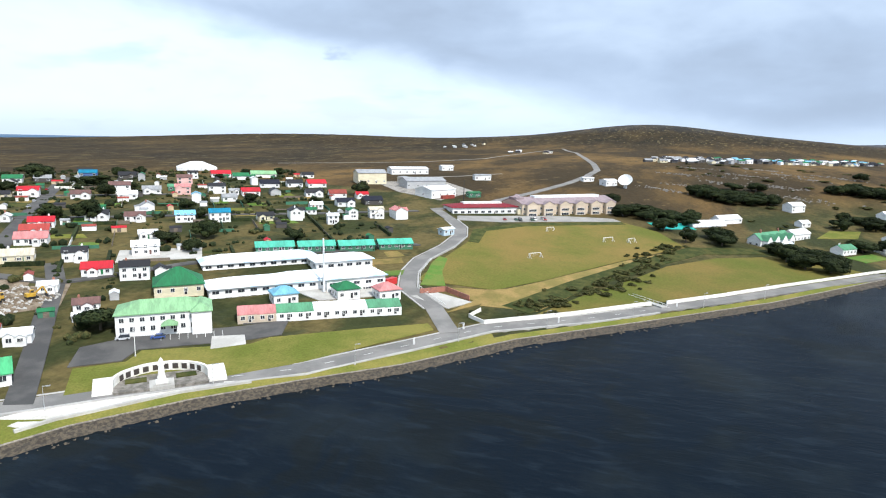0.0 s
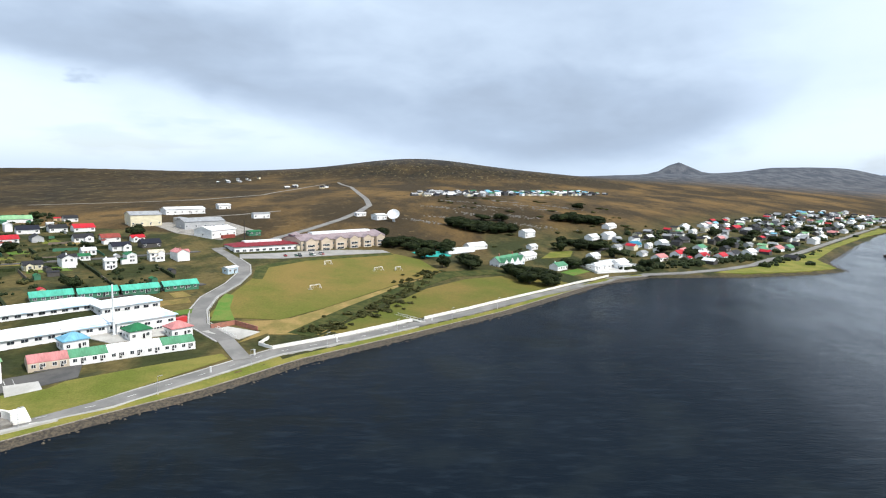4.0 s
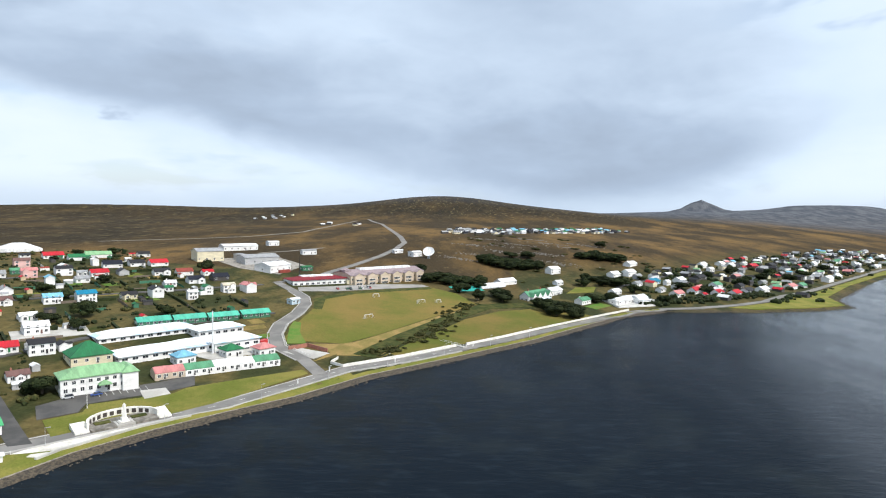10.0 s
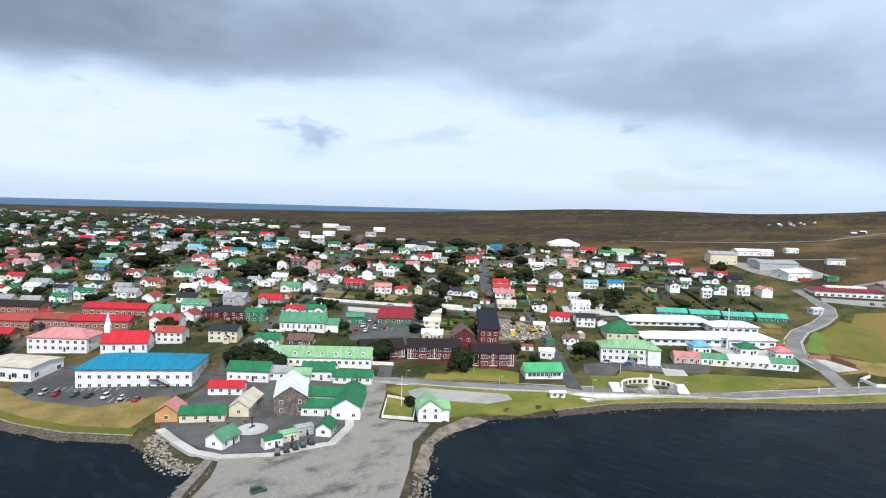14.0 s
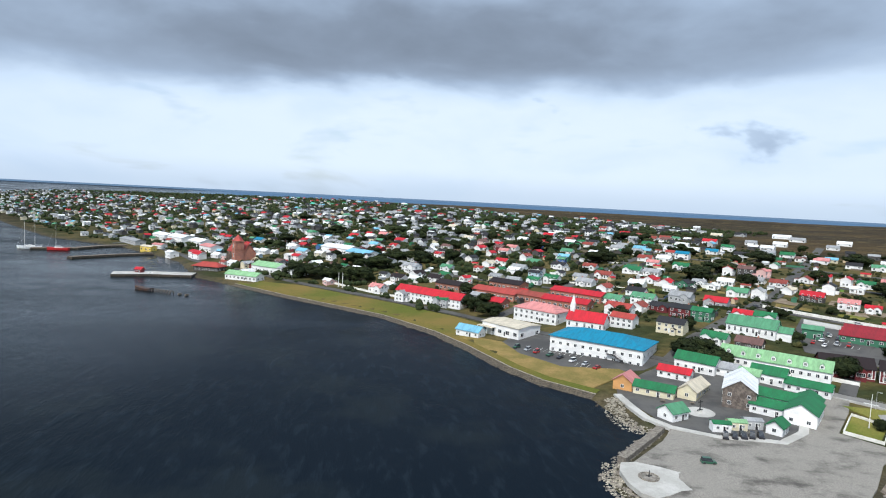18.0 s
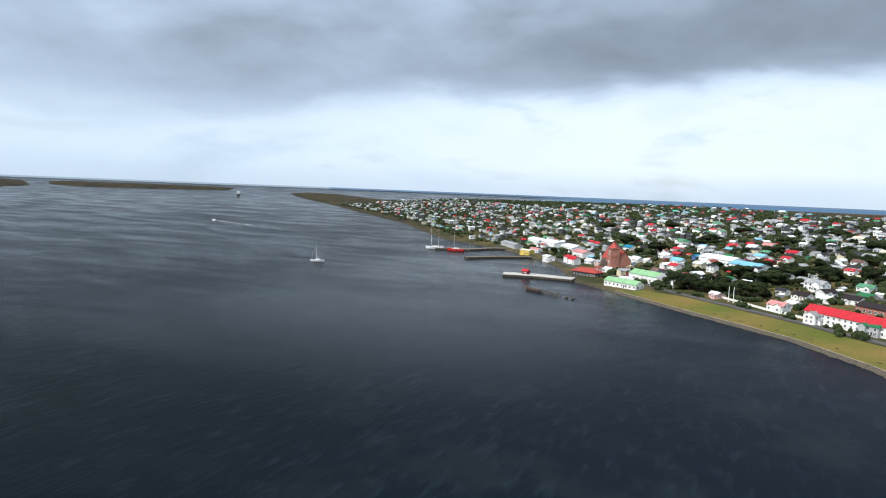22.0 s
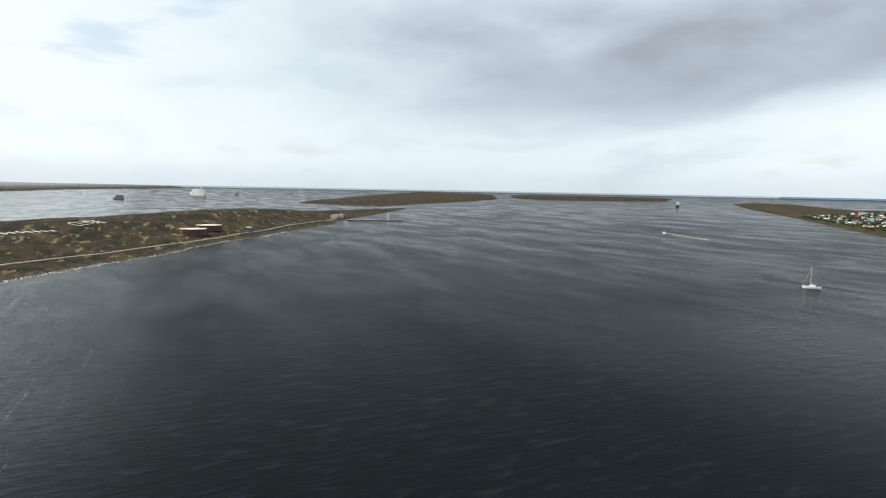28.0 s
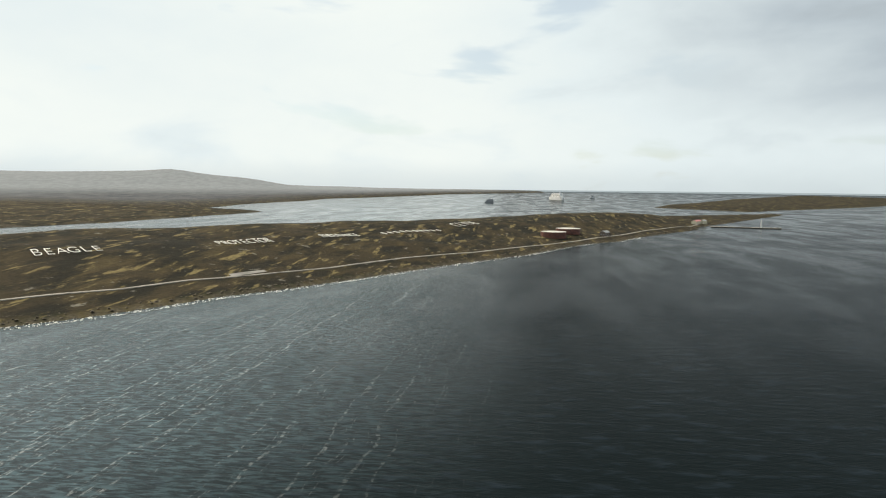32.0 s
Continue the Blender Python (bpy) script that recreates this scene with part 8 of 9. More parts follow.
tree(-570, 140, 13.8, 9.0)
tree(-601, 25, 13.0, 9.0)
tree(-631, 127, 13.5, 9.0)
tree(-636, 226, 13.8, 9.0)
tree(-624, 245, 13.8, 9.0)
tree(-682, 307, 12.7, 10.8)
tree(-805, 397, 15.5, 9.0)
tree(-761, 397, 15.1, 9.0)
tree(-775, 336, 15.6, 9.0)
tree(-706, 278, 14.1, 9.0)
tree(-922, 532, 15.5, 9.0)
tree(-744, 358, 15.4, 9.0)
tree(-831, 452, 15.2, 9.0)
tree(-519, 19, 11.2, 9.5)
tree(-611, 172, 13.4, 9.0)
tree(-577, 189, 13.1, 9.0)


def grove(cx, cy, along_x, along_y, count, size, seed):
    """A dense windbreak of dark conifers."""
    rng = random.Random(seed)
    for k in range(count):
        t, o = rng.uniform(-1, 1), rng.gauss(0, 0.35)
        tree(cx + along_x * t - along_y * o * 0.4, cy + along_y * t + along_x * o * 0.4, size * rng.uniform(0.8, 1.25), size * rng.uniform(0.5, 0.7), "dark conifer of a dense windbreak", "windbreak conifers")


grove(-712, 62, 6, 30, 30, 15, 1)
grove(-778, 178, 8, 24, 18, 14, 2)
grove(-657, 152, 5, 22, 12, 11, 4)
grove(-516, 86, 5, 16, 9, 12, 5)
grove(-541, 40, 4, 6, 4, 13, 6)
grove(-590, 5, 12, 22, 12, 11, 3)
hall("bus_shelter", -201.3, -139.7, -42, 6, 2.6, 2.4, 0.4, "white", "white", "small white glazed bus shelter on the grass verge", "shelter", rows=((0.9, 2, 1.2, 1.0),), ends=0)


# ---- the rest of the town, spread along its streets ----
TAKEN = [(o.matrix_basis.translation.x, o.matrix_basis.translation.y, 13.0) for o in scene.objects if o.parent is None and o.type == "EMPTY"]
KEEP_CLEAR = [[(-364, -96), (-470, -102), (-502, -82), (-600, -20), (-640, 120), (-560, 150), (-330, -50)], [(-40, -100), (-140, -150), (-165, -195), (-110, -250), (-60, -300), (20, -400), (100, -460), (200, -480)],
              [(-176, -247), (-204, -222), (-228, -250), (-240, -276), (-212, -302), (-190, -285)], [(-236, -140), (-330, -60), (-420, -110), (-330, -200), (-255, -170)], [(-238, -203), (-262, -228), (-288, -206), (-268, -188)]]


def clear_of(x, y, gap):
    if any((x - a) ** 2 + (y - b) ** 2 < (max(gap, r) if gap > 10 else gap) ** 2 for a, b, r in TAKEN):
        return False
    px, py = np.array([x]), np.array([y])
    return all(shore_distance(px, py, o)[0] < 2 for o, (x0, x1, y0, y1) in CLEAR_BOXES if x0 < x < x1 and y0 < y < y1)


CLEAR_BOXES = [(o, (min(p[0] for p in o) - 3, max(p[0] for p in o) + 3, min(p[1] for p in o) - 3, max(p[1] for p in o) + 3)) for o in KEEP_CLEAR]
NET_X, NET_Y = np.arange(-1500, 1900, 8.0), np.arange(-1900, 1250, 8.0)
NET = shore_distance(*np.meshgrid(NET_X, NET_Y, indexing="ij"), SOUTH)


def inland_at(x, y):
    """How far a place lies behind the southern shore, from a net of ready values."""
    i, j = min(max((x + 1500) / 8, 0), len(NET_X) - 1.01), min(max((y + 1900) / 8, 0), len(NET_Y) - 1.01)
    a, b, u, v = int(i), int(j), i - int(i), j - int(j)
    return (NET[a, b] * (1 - u) + NET[a + 1, b] * u) * (1 - v) + (NET[a, b + 1] * (1 - u) + NET[a + 1, b + 1] * u) * v


rng = random.Random(11)
ROOF_PICK = ["white"] * 8 + ["grey"] * 8 + ["red"] * 3 + ["green"] * 2 + ["mint"] * 1 + ["dark"] * 7 + ["rust"] * 2 + ["brown"] * 2 + ["cyan", "blue", "pale", "pink", "maroon", "orange"]
WALL_PICK = ["white"] * 12 + ["cream"] * 2 + ["grey"] * 2 + ["pale", "green", "blue", "red", "pink", "dark"]


FAR_ROOFS = ["white"] * 3 + ["grey"] * 7 + ["dark"] * 11 + ["red"] * 2 + ["rust", "green", "mint", "cyan"]
FAR_WALLS = ["white"] * 6 + ["grey"] * 5 + ["cream"] * 2 + ["dark"] * 5
FAR_TOWN = {}


def simple_house(x, y, turn, w, d, floors, roof, wall):
    """One of the far houses, too small and too many to tell apart: its pieces go into one joined mass."""
    h, w, d = 2.3 * floors + 0.2, 0.92 * w, 0.92 * d
    m = pose(x, y, base_height(x, y, turn, w, d) + 0.2, 0, 0, turn + 180)
    panes = [block(u - 0.7, u + 0.7, -d / 2 - 0.05, -d / 2 + 0.05, 0.9 + 2.6 * k, 2.1 + 2.6 * k) for k in range(max(1, int(floors))) for u in (-w / 4, w / 4)]
    for mat, piece in ((WALL[wall], gable_walls(w, d, h, d * 0.28)), (ROOF[roof], gable_roof(w, d, h, d * 0.28)), (GLASS, joined(*panes))):
        FAR_TOWN.setdefault(mat.name, (mat, []))[1].append(moved(piece, m))


def join_far_town():
    verts, faces, index, mats = [], [], [], []
    for mat, pieces in FAR_TOWN.values():
        for v, f in pieces:
            n = len(verts)
            verts += v
            faces += [tuple(i + n for i in face) for face in f]
            index += [len(mats)] * len(f)
        mats.append(mat)
    me = bpy.data.meshes.new("far_houses")
    me.from_pydata(verts, [], faces)
    for mat in mats:
        me.materials.append(mat)
    me.polygons.foreach_set("material_index", index)
    tagged(new("far_houses", me), "many small far houses with painted iron roofs", "houses", kind="stuff")


def suburb(count, u0, u1, s0, s1, row, step, origin=(-190, -170), deepest=560):
    """Houses in rows parallel to the shore, from u0 to u1 metres along it and s0 to s1 metres inland."""
    made = 0
    spots = [(a, b) for b in np.arange(s0, s1, row) for a in np.arange(u0, u1, step)]
    rng.shuffle(spots)
    for a, b in spots:
        a, b = a + rng.uniform(-4, 4), b + rng.uniform(-4, 4)
        x, y = origin[0] + U[0] * a + V[0] * b, origin[1] + U[1] * a + V[1] * b
        if made >= count:
            break
        inland = inland_at(x, y)
        if inland < 28 or inland > deepest or not clear_of(x, y, 11):
            continue
        TAKEN.append((x, y, 10))
        made += 1
        w = rng.uniform(7.5, 11.5)
        args = (w, w * rng.uniform(0.6, 0.75), rng.choice((1, 1, 1, 1.5, 2)), rng.choice(ROOF_PICK), rng.choice(WALL_PICK))
        turn = -46 + rng.choice((0, 0, 0, 90)) + rng.uniform(-6, 6)
        if math.hypot(x - 40, y) > 640:
            simple_house(x, y, turn, args[0], args[1], args[2], rng.choice(FAR_ROOFS), rng.choice(FAR_WALLS))
        else:
            house(x, y, *args, turn=turn, far=math.hypot(x, y) > 470, chimney=math.hypot(x, y) < 430)


suburb(26, -150, 330, 60, 420, 24, 18)
suburb(430, 250, 900, -10, 470, 22, 16)
suburb(760, 850, 2250, -60, 420, 25, 18)
suburb(20, -60, 420, 330, 430, 26, 20)
suburb(330, 330, 1500, 400, 800, 26, 19, deepest=900)


def off_road(x, y, gap=11):
    return all(math.hypot(x - a[0], y - a[1]) > gap for a in WEST_ROAD)


WEST_ROAD = along(ROSS[16:], 8.0)


def estate(points, turn, roofs):
    for x, y in points:
        x, y = x + rng.uniform(-4, 4), y + rng.uniform(-4, 4)
        w = rng.uniform(7.5, 12)
        simple_house(x, y, turn + rng.choice((0, 90)), w, w * 0.65, rng.choice((1, 1.5)), rng.choice(roofs), rng.choice(("white", "white", "grey", "cream", "dark", "dark")))


estate([(-1000 - 5 * (k % 7) - 25 * (k // 7), -14 + 16 * (k % 7) + 4 * (k // 7)) for k in range(42)], -60, ["navy", "dark", "dark", "white", "grey"])
estate([(-1088 - 19 * (k % 20) - 22 * (k // 20), 104 + 15 * (k % 20) - 12 * (k // 20)) for k in range(100)], -60, ["navy", "dark", "grey", "dark", "white", "cyan", "dark", "green"])
estate([(-1240 - 20 * k, 60 * (k % 2) - 260) for k in range(5)], -60, ["white", "dark", "navy"])
estate([(x, y) for x, y in ((rng.uniform(-1290, -600), rng.uniform(190, 930)) for k in range(2200)) if 34 < inland_at(x, y) < 165 and off_road(x, y) and clear_of(x, y, 13) and (TAKEN.append((x, y, 13)) or True)][:170], -52, ["white"] * 3 + ["grey"] * 5 + ["dark"] * 6 + ["red", "pink", "pale", "cyan"])
estate([(-1560 - 24 * k, -500 + 20 * (k % 3)) for k in range(9)], -40, ["white", "dark", "grey"])

join_far_town()
for k in range(150):
    a, b = rng.uniform(-180, 700), rng.uniform(40, 440)
    x, y = -190 + U[0] * a + V[0] * b, -170 + U[1] * a + V[1] * b
    if inland_at(x, y) > 30 and clear_of(x, y, 7):
        size = rng.uniform(4.5, 11)
        tree(x, y, size, size * rng.uniform(0.6, 0.95))
for k in range(30):
    x, y = rng.uniform(-980, -600), rng.uniform(150, 620)
    if 25 < inland_at(x, y) < 170 and clear_of(x, y, 8):
        size = rng.uniform(6, 12)
        tree(x, y, size, size * 0.55)
# clumps of tall conifers between the streets
clump_rng = random.Random(31)
for cx, cy, count in ((-154, -651, 7), (37, -552, 7), (75, -503, 6), (-45, -402, 5), (-46, -361, 4), (-189, -555, 6), (86, -765, 6), (-25, -745, 6), (-159, -585, 5), (15, -679, 5), (-72, -701, 5), (-105, -594, 5), (-263, -672, 6), (-261, -563, 5), (130, -687, 6), (11, -543, 6), (-38, -608, 7)):
    for k in range(count):
        x, y = cx + clump_rng.gauss(0, 9), cy + clump_rng.gauss(0, 6)
        if clear_of(x, y, 6.5):
            size = clump_rng.uniform(8, 13)
            tree(x, y, size, size * clump_rng.uniform(0.6, 0.8))
# scrub along the stream, the sea front and the moor edge
for k in range(120):
    t = rng.random()
    x, y = -340 - 165 * t + rng.gauss(0, 3), -50 + 72 * t + 6 * math.sin(5 * t) + rng.gauss(0, 5)
    bush(x, y, rng.uniform(2, 6), rng.uniform(0.8, 2.2), "dark gorse bush along the stream")
for k in range(26):
    x, y = rng.uniform(-60, -25), rng.uniform(-285, -222)
    if inland_at(x, y) > 6 and clear_of(x, y, 6):
        bush(x, y, rng.uniform(2, 7), rng.uniform(0.8, 2.2))
for k in range(60):
    x, y = rng.uniform(-1000, -600), rng.uniform(20, 260)
    bush(x, y, rng.uniform(4, 14), rng.uniform(1, 2.6), "low dark scrub on the moor")


def stones(name, count, where, size, mat, label, flat=False):
    """Loose boulders too many to count, as one joined mass."""
    verts, faces = [], []
    spots = [where() for k in range(count)]
    heights = np.maximum(land_height(np.array([s[0] for s in spots]), np.array([s[1] for s in spots])), -0.25) if not flat else np.zeros(count)
    for (x, y), z in zip(spots, heights.tolist()):
        z += 0.1
        r = size * rng.uniform(0.5, 1.6)
        i = len(verts)
        for a, b, c in ((1, 0, 0), (-1, 0, 0), (0, 1, 0), (0, -1, 0), (0, 0, 0.8), (0, 0, -0.8), (0.6, 0.6, 0.35), (-0.6, -0.6, 0.3)):
            verts.append((x + r * a * rng.uniform(0.7, 1.2), y + r * b * rng.uniform(0.7, 1.2), z + r * c * rng.uniform(0.6, 1.0) * (0.06 if flat else 1)))
        faces += [(i + p, i + q, i + s) for p, q, s in ((0, 6, 4), (6, 2, 4), (2, 1, 4), (1, 7, 4), (7, 3, 4), (3, 0, 4), (2, 0, 5), (1, 2, 5), (3, 1, 5), (0, 3, 5), (0, 2, 6), (1, 3, 7))]
    tagged(mesh_object(name, verts, faces, mat), label, "rocks", kind="stuff")


def on_line(points, lo, hi):
    def pick():
        k = rng.randrange(len(points) - 1)
        lengths = [math.hypot(b[0] - a[0], b[1] - a[1]) for a, b in zip(points, points[1:])]
        k = rng.choices(range(len(points) - 1), lengths)[0]
        (ax, ay), (bx, by) = points[k], points[k + 1]
        t, off, d = rng.random(), rng.uniform(lo, hi), lengths[k] or 1
        x, y = ax + (bx - ax) * t - (by - ay) / d * off, ay + (by - ay) * t + (bx - ax) / d * off
        return x, y
    return pick


stones("rocks", 1300, on_line(SOUTH[8:30], -1.5, 5.0), 0.55, DARK_STONE, "grey and brown boulders along the tide line")
stones("wake", 260, on_line([(896, -818), (782, -783)], -1.5, 1.5), 0.7, WHITEWASH, "white foam wake behind the motor launch", flat=True)
STONE_RUNS = [(-727, 7), (-760, 30), (-800, 60), (-845, 66), (-866, 84), (-858, 145), (-890, 130), (-905, 190), (-745, 120), (-800, 110), (-940, 110), (-920, 40), (-840, 20)]
stones("rocks", 420, on_line(SOUTH[36:52], -1.0, 3.5), 0.6, DARK_STONE, "dark weedy boulders along the sea front")
stones("surf", 3000, on_line(CAMBER[2:15], -9.0, 0.5), 0.38, WHITEWASH, "broken white surf along the north shore", flat=True)
stones("rocks", 800, on_line(SOUTH[28:37], -1.5, 4.0), 0.6, STONE, "pale boulders of the point and sea front")
BOULDER = material("bleached_boulders", (0.38, 0.35, 0.28), (0.20, 0.18, 0.14), rough=0.95, scale=6, fine=20, bump=0.5, vary=0.4)
stones("rocks", 520, on_line([(-67, -201), (-62, -188), (-62, -177), (-66, -171)], -4.0, 3.0), 0.46, BOULDER, "bleached boulders tipped beside the breakwater")
stones("rocks", 520, on_line([(-45, -147), (-41.5, -139), (-40.5, -130), (-42.5, -120), (-48, -111)], -3.0, 2.0), 0.46, BOULDER, "bleached boulders round the tip of the point")
stones("rocks", 700, on_line(CAMBER[3:18], -2.0, 9.0), 0.9, DARK_STONE, "dark rocks along the north shore")
PALE_STONE = material("pale_moor_stone", (0.23, 0.22, 0.20), (0.14, 0.13, 0.12), rough=0.9, scale=3)
stones("rocks", 620, lambda: (lambda c: (lambda u, v: (c[0] + 0.4 * u - v, c[1] + u + 0.4 * v))(rng.gauss(0, 13), rng.gauss(0, 4)))(rng.choice(STONE_RUNS)), 1.0, PALE_STONE, "pale quartzite boulders scattered on the moor")
stones("rocks", 380, lambda: (lambda x, t: (x, 560 - 0.66 * (x - 560) + t))(rng.uniform(560, 1100), rng.gauss(0, 30)), 1.5, PALE_STONE, "pale stone runs along the ridge")
def shrubs(name, count, where, mat, label):
    """Garden shrubs and hedge ends, too many to count, as one joined mass of ragged clumps."""
    verts, faces = [], []
    ball = bmesh.new()
    bmesh.ops.create_icosphere(ball, subdivisions=1, radius=1)
    shape, hull_faces = [v.co.copy() for v in ball.verts], [tuple(v.index for v in f.verts) for f in ball.faces]
    ball.free()
    spots = [s for s in (where() for k in range(count)) if s]
    heights = land_height(np.array([s[0] for s in spots]), np.array([s[1] for s in spots]))
    for (x, y, r), z in zip(spots, heights.tolist()):
        for lobe in range(3):
            lx, ly, lr = x + rng.gauss(0, r * 0.6), y + rng.gauss(0, r * 0.6), r * rng.uniform(0.5, 0.9)
            i = len(verts)
            verts += [(lx + c.x * lr * rng.uniform(0.75, 1.25), ly + c.y * lr * rng.uniform(0.75, 1.25), z + max(-0.2, lr * 0.55 + c.z * lr * rng.uniform(0.6, 1.1))) for c in shape]
            faces += [tuple(j + i for j in f) for f in hull_faces]
    tagged(mesh_object(name, verts, faces, mat), label, "shrubs", kind="stuff")


def in_gardens():
    a, b = rng.uniform(-190, 800), rng.uniform(30, 430)
    x, y = -190 + U[0] * a + V[0] * b, -170 + U[1] * a + V[1] * b
    return (x, y, rng.uniform(0.8, 2.6)) if clear_of(x, y, 6) else None


def in_hedges():
    """Along the edges of the garden plots, which lie in rows down the slope."""
    a, b = rng.uniform(-190, 800), rng.uniform(45, 430)
    if rng.random() < 0.5:
        a = 17.0 * round(a / 17) + rng.uniform(-0.5, 0.5)
    else:
        b = 24.0 * round(b / 24) + rng.uniform(-0.5, 0.5)
    x, y = -190 + U[0] * a + V[0] * b, -170 + U[1] * a + V[1] * b
    return (x, y, rng.uniform(0.7, 1.3)) if noise.noise(Vector((a * 0.03, b * 0.03, 1))) > -0.12 and clear_of(x, y, 5.5) else None


def in_west_gardens():
    x, y = rng.uniform(-1290, -570), rng.uniform(170, 930)
    inland = inland_at(x, y)
    return (x, y, rng.uniform(1.5, 4.2)) if 16 < inland < 170 and off_road(x, y, 8) and clear_of(x, y, 7) else None


def on_west_bank():
    t = rng.random()
    x, y = -560 - 60 * t + rng.gauss(-8, 4), 170 + 135 * t + rng.gauss(0, 5)
    return (x, y, rng.uniform(1.5, 3.5)) if off_road(x, y, 8) else None


def far_gardens():
    a, b = rng.uniform(250, 2250), rng.uniform(-20, 780)
    x, y = -190 + U[0] * a + V[0] * b, -170 + U[1] * a + V[1] * b
    return (x, y, rng.uniform(1.6, 4.8)) if 24 < inland_at(x, y) < 850 and clear_of(x, y, 6) else None


shrubs("shrubs", 1700, in_west_gardens, LEAF, "dark windbreak hedges between the western houses")
shrubs("shrubs", 160, on_west_bank, LEAF, "dark bank of shrubs behind the shore road")
shrubs("shrubs", 8200, far_gardens, LEAF, "dark trees and hedges between the far houses")
shrubs("hedges", 3000, in_hedges, LEAF, "dark clipped hedges along the garden plots")
shrubs("shrubs", 1900, in_gardens, LEAF, "dark garden shrubs between the houses")
shrubs("shrubs", 700, in_gardens, SCRUB, "olive garden shrubs between the houses")
# garden fences and hedges down the plots
for k in range(300):
    a, b = rng.uniform(-190, 330), rng.uniform(55, 330)
    a, b = (17.0 * round(a / 17), b) if k % 2 else (a, 24.0 * round(b / 24))
    x, y = -190 + U[0] * a + V[0] * b, -170 + U[1] * a + V[1] * b
    if not clear_of(x, y, 7):
        continue
    d = V if k % 2 else U
    n = rng.uniform(8, 22)
    hedge = rng.random() < 0.45
    ob = ribbon("hedge" if hedge else "fence", [(x, y), (x + d[0] * n, y + d[1] * n)], 1.3 if hedge else 0.14, LEAF if hedge else rng.choice((TIMBER, WALL["green"], WHITEWASH, TIMBER)), height=rng.uniform(1.2, 2.0), label="clipped dark garden hedge" if hedge else "plain boarded garden fence", category="hedge" if hedge else "fence")
# garden sheds and garages
SHEDS = []
for k in range(6):
    roof, wall = ROOF[("grey", "green", "white", "dark", "rust", "red")[k]], WALL[("white", "green", "grey", "dark", "white", "tan")[k]]
    (va, fa), (vb, fb) = gable_walls(4.2 + 0.5 * k, 3.0, 2.1, 0.8), gable_roof(4.2 + 0.5 * k, 3.0, 2.1, 0.8, 0.2, 0.1)
    (vc, fc) = block(-0.9, 0.9, -1.56, -1.4, 0, 1.9)
    v, f = joined((va, fa), (vb, fb), (vc, fc))
    me = bpy.data.meshes.new("garden_shed")
    me.from_pydata(v, [], f)
    for mat in (wall, roof, TIMBER):
        me.materials.append(mat)
    me.polygons.foreach_set("material_index", [0] * len(fa) + [1] * len(fb) + [2] * len(fc))
    SHEDS.append(me)
for k in range(420):
    a, b = rng.uniform(-190, 620), rng.uniform(45, 380)
    x, y = -190 + U[0] * a + V[0] * b, -170 + U[1] * a + V[1] * b
    if not clear_of(x, y, 8.5):
        continue
    TAKEN.append((x, y, 5))
    ob = new("garden_shed", SHEDS[k % 6])
    ob.matrix_basis = pose(x, y, ground(x, y) + 0.1, 0, 0, -46 + rng.choice((0, 90, 180, 270)) + rng.uniform(-6, 6))
    tagged(ob, ("white shed with grey roof in a garden", "green iron garden shed", "grey garden shed with white roof", "dark timber garden shed", "white shed with rust-red roof", "tan garage with red roof")[k % 6], "shed", "garden sheds")
# cars in the streets and car parks
for k in range(46):
    a = rng.random()
    if k < 14:
        x, y, turn = -186 - 34 * rng.random(), -250 - 22 * rng.random(), 44
    elif k < 22:
        x, y, turn = -45 - 4 * (k - 14) + rng.random(), -273 + 5 * (k - 14) + rng.random(), 44
    elif k < 30:
        x, y, turn = -495 - 45 * a, -104 + 55 * a + rng.uniform(-3, 3), 30
    elif k < 34:
        x, y, turn = (-257, -151, -49) if k == 30 else (-263, -143, -49) if k == 31 else (-325 - 8 * a, -116, 20) if k == 32 else (-344, -108, 40)
    else:
        i = rng.choice((0, 1, 2))
        p, q = (((-315, -279), (-430, -388)), ((-164, -295), (-275, -400)), ((-160, -356), (-245, -277)))[i]
        x, y, turn = p[0] + (q[0] - p[0]) * a + 2, p[1] + (q[1] - p[1]) * a - 2, (223, 225, 135)[i]
    car(x, y, turn + rng.uniform(-5, 5), rng.randrange(6), rng.random() < 0.5)
# ---- smaller things round the offices, yards and car parks ----
YELLOW = material("machine_yellow", (0.55, 0.34, 0.03), (0.40, 0.24, 0.03), rough=0.5, scale=2, vary=0.15)


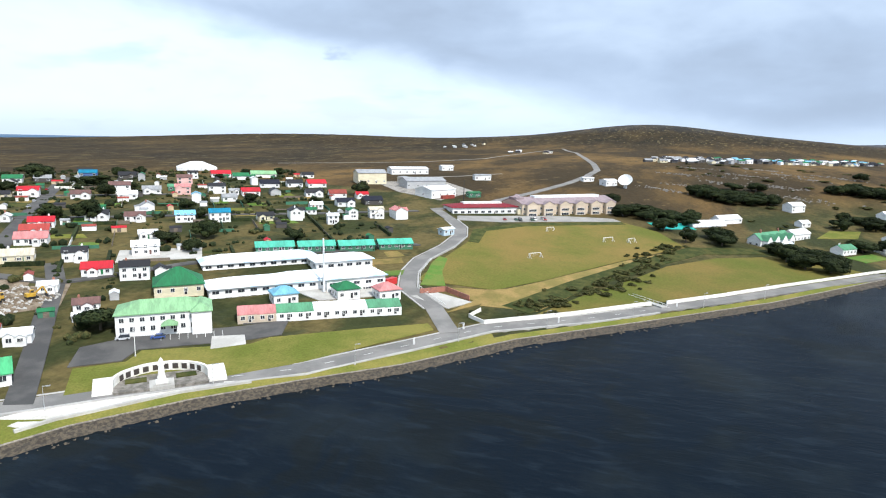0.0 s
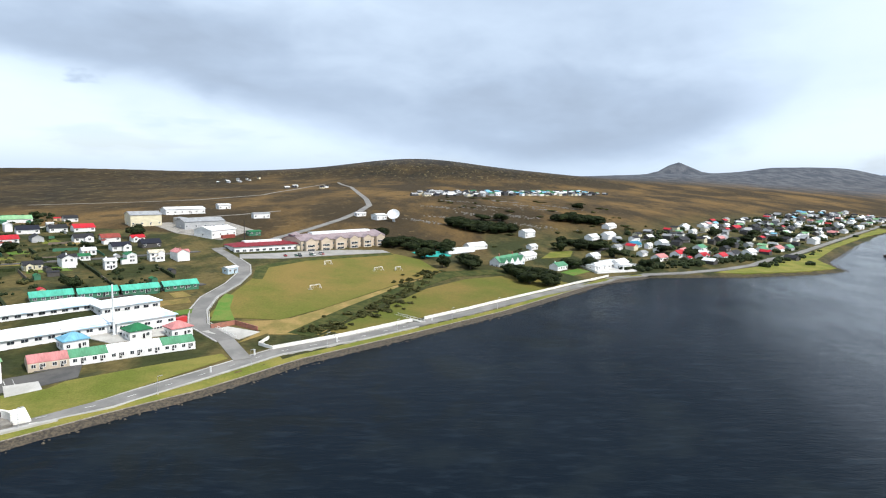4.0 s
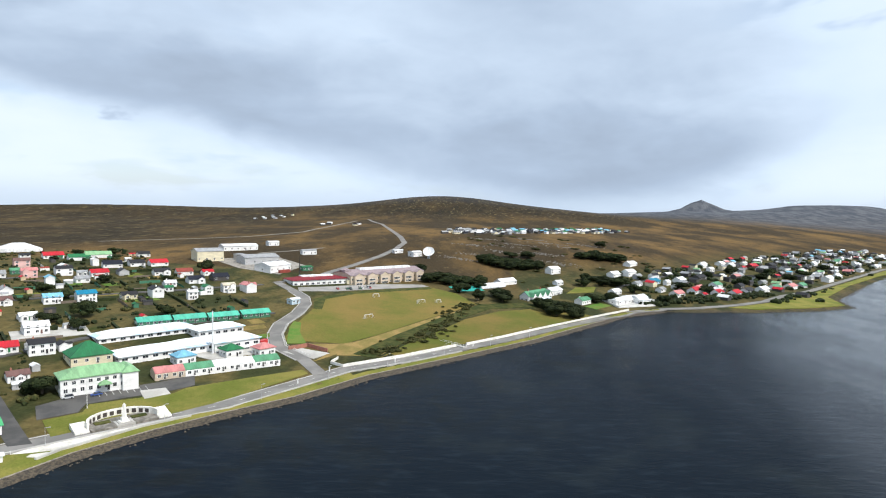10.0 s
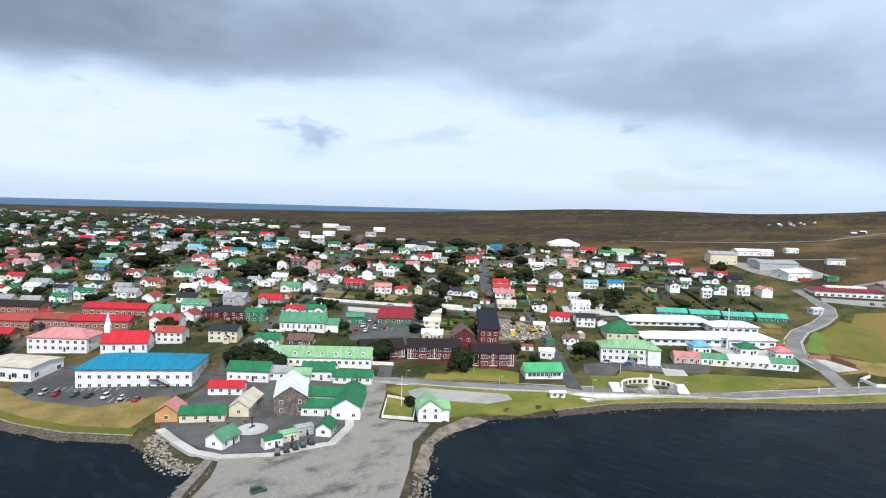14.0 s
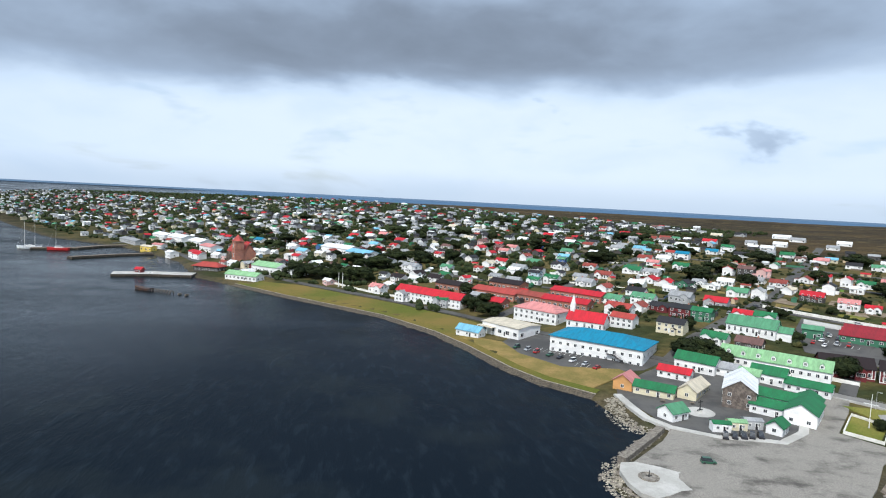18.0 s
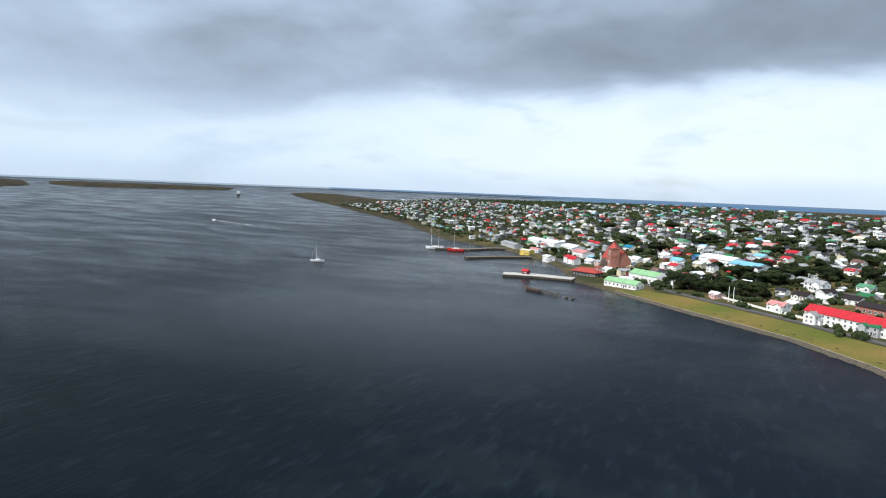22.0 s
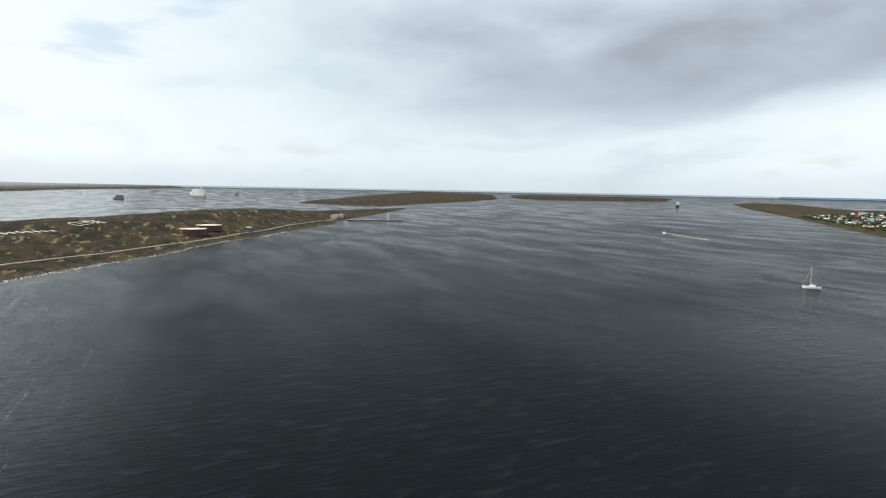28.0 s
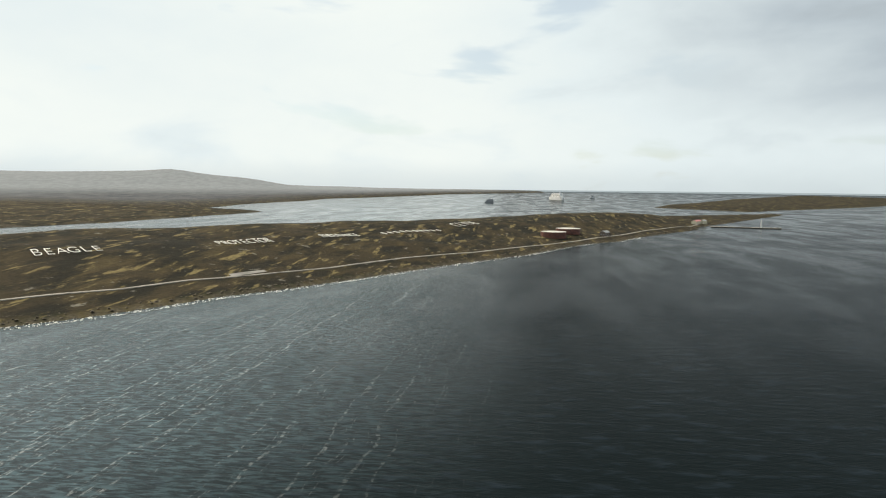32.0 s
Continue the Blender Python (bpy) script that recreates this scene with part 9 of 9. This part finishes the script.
def digger(x, y, turn):
    """A tracked excavator with its arm bent down to the ground."""
    ob = thing("excavator", x, y, ground(x, y) + 0.25, turn, "yellow tracked excavator standing on the building site", "excavator", "excavators on the building site")
    for s in (-1, 1):
        part("track", joined(block(-1.6, 1.6, s * 1.1 - 0.3, s * 1.1 + 0.3, 0.12, 0.75), block(-1.85, 1.85, s * 1.1 - 0.3, s * 1.1 + 0.3, 0.28, 0.6)), BLACK, ob)
    part("body", joined(block(-1.9, 0.9, -1.25, 1.25, 0.85, 1.75), block(-1.9, -0.8, -1.2, 1.2, 1.75, 2.05)), YELLOW, ob)
    cab = part("cab", joined(block(-0.3, 0.95, 0.15, 1.2, 1.75, 1.95), block(-0.3, 0.95, 0.15, 1.2, 2.75, 2.9), block(-0.3, -0.18, 0.15, 1.2, 1.95, 2.75), block(0.83, 0.95, 0.15, 0.27, 1.95, 2.75)), YELLOW, ob)
    part("cab_glass", block(-0.18, 0.9, 0.2, 1.15, 1.95, 2.75), GLASS, cab)
    part("boom", moved(block(0, 3.6, -0.22, 0.22, -0.2, 0.25), pose(0.8, -0.35, 1.7, 0, -38)), YELLOW, ob)
    part("dipper", moved(block(0, 3.0, -0.18, 0.18, -0.18, 0.18), pose(3.55, -0.35, 3.9, 0, 68)), YELLOW, ob)
    part("bucket", moved(joined(block(-0.5, 0.4, -0.55, 0.55, -0.5, -0.4), block(-0.5, -0.4, -0.55, 0.55, -0.5, 0.4), block(-0.5, 0.4, -0.55, -0.47, -0.5, 0.3), block(-0.5, 0.4, 0.47, 0.55, -0.5, 0.3)), pose(4.6, -0.35, 0.8, 0, 20)), BLACK, ob)


digger(-261, -209, 60)
digger(-268, -203, 160)
hut = thing("site_cabin", -254, -206, ground(-254, -206) + 0.2, 40, "small yellow cabin on the building site", "cabin")
part("box", block(-1.5, 1.5, -1.2, 1.2, 0, 2.9), WALL["yellow"], hut)
part("roof", block(-1.6, 1.6, -1.3, 1.3, 2.9, 3.05), ROOF["white"], hut)
part("door", door_mesh(ROOF["dark"]), None, hut, at=pose(0.2, -1.22, 0))
stones("rubble", 260, lambda: (rng.uniform(-276, -248), rng.uniform(-222, -196)), 0.7, CONCRETE, "pale broken rubble on the building site")
stones("rubble", 160, lambda: (rng.uniform(-274, -250), rng.uniform(-220, -198)), 0.9, SOIL, "heaps of turned earth on the building site")


def bay_lines(x, y, turn, count, gap=2.6, length=5.0, label="white painted line of a parking bay"):
    """White lines of a row of parking bays, side by side from one end."""
    c, s = math.cos(radians(turn)), math.sin(radians(turn))
    for k in range(count):
        px, py = x + c * gap * k, y + s * gap * k
        ribbon("trim", [(px, py), (px - s * length, py + c * length)], 0.14, PAINT_LINE, 0.27, label=label, category="marking", step=3.0)


bay_lines(-216, -238, 222, 9)
bay_lines(-192, -262, 132, 9)
bay_lines(-52, -268, 140, 10)
bay_lines(-64, -242, 140, 9)
bay_lines(-262, -141, 131, 8)


def upright(x, y, turn, count, gap, high, label):
    """A row of bollard posts with one rail along them."""
    ob = thing("post_and_rail_fence", x, y, ground(x, y), turn, label, "fence")
    for k in range(count):
        c, s = math.cos(radians(turn)), math.sin(radians(turn))
        dz = ground(x + c * gap * k, y + s * gap * k) - ground(x, y)
        part("post", block(gap * k - 0.07, gap * k + 0.07, -0.07, 0.07, dz - 0.3, dz + high), FRAME, ob)
    end = gap * (count - 1)
    dz = ground(x + math.cos(radians(turn)) * end, y + math.sin(radians(turn)) * end) - ground(x, y)
    v, f = block(0, end, -0.04, 0.04, high - 0.2, high - 0.08)
    part("rail", ([(a, b, c + dz * a / end) for a, b, c in v], f), FRAME, ob)


upright(-186, -160, 138, 14, 2.4, 1.1, "white post and rail fence beside the shore road")
for k in range(3):
    ob = thing("picnic_table", -83 - 5 * k, -196 + 1.5 * k, ground(-83 - 5 * k, -196 + 1.5 * k) + 0.2, 25 * k, "weathered timber picnic table in the museum yard", "table", "picnic tables")
    part("tabletop", block(-0.9, 0.9, -0.4, 0.4, 0.70, 0.75), TIMBER, ob)
    for s in (-1, 1):
        part("bench", block(-0.9, 0.9, s * 0.75 - 0.13, s * 0.75 + 0.13, 0.42, 0.46), TIMBER, ob)
        part("leg", joined(block(s * 0.6 - 0.04, s * 0.6 + 0.04, -0.8, 0.8, 0.36, 0.42), block(s * 0.6 - 0.04, s * 0.6 + 0.04, -0.3, -0.2, -0.2, 0.7), block(s * 0.6 - 0.04, s * 0.6 + 0.04, 0.2, 0.3, -0.2, 0.7)), TIMBER, ob)


def road_rail(points, shift, label):
    """A low white rail on short posts that follows a road."""
    sides = along(points, 2.6)
    x0, y0 = sides[0][:2]
    z0 = ground(x0, y0)
    ob = thing("roadside_rail", x0, y0, z0, 0, label, "rail")
    ends = []
    for x, y, nx, ny in sides:
        px, py = x + nx * shift, y + ny * shift
        z = ground(px, py) - z0
        ends.append(Vector((px - x0, py - y0, z + 1.0)))
        part("post", block(px - x0 - 0.08, px - x0 + 0.08, py - y0 - 0.08, py - y0 + 0.08, z - 0.2, z + 1.05), FRAME, ob)
    for a, b in zip(ends, ends[1:]):
        part("rail", moved(block(-0.05, 0.05, -0.05, 0.05, 0, (b - a).length), Matrix.Translation(a) @ (b - a).to_track_quat("Z", "X").to_matrix().to_4x4()), FRAME, ob)


road_rail(RESERVOIR[1:5], -5.0, "low white rail between the road and the playing field")
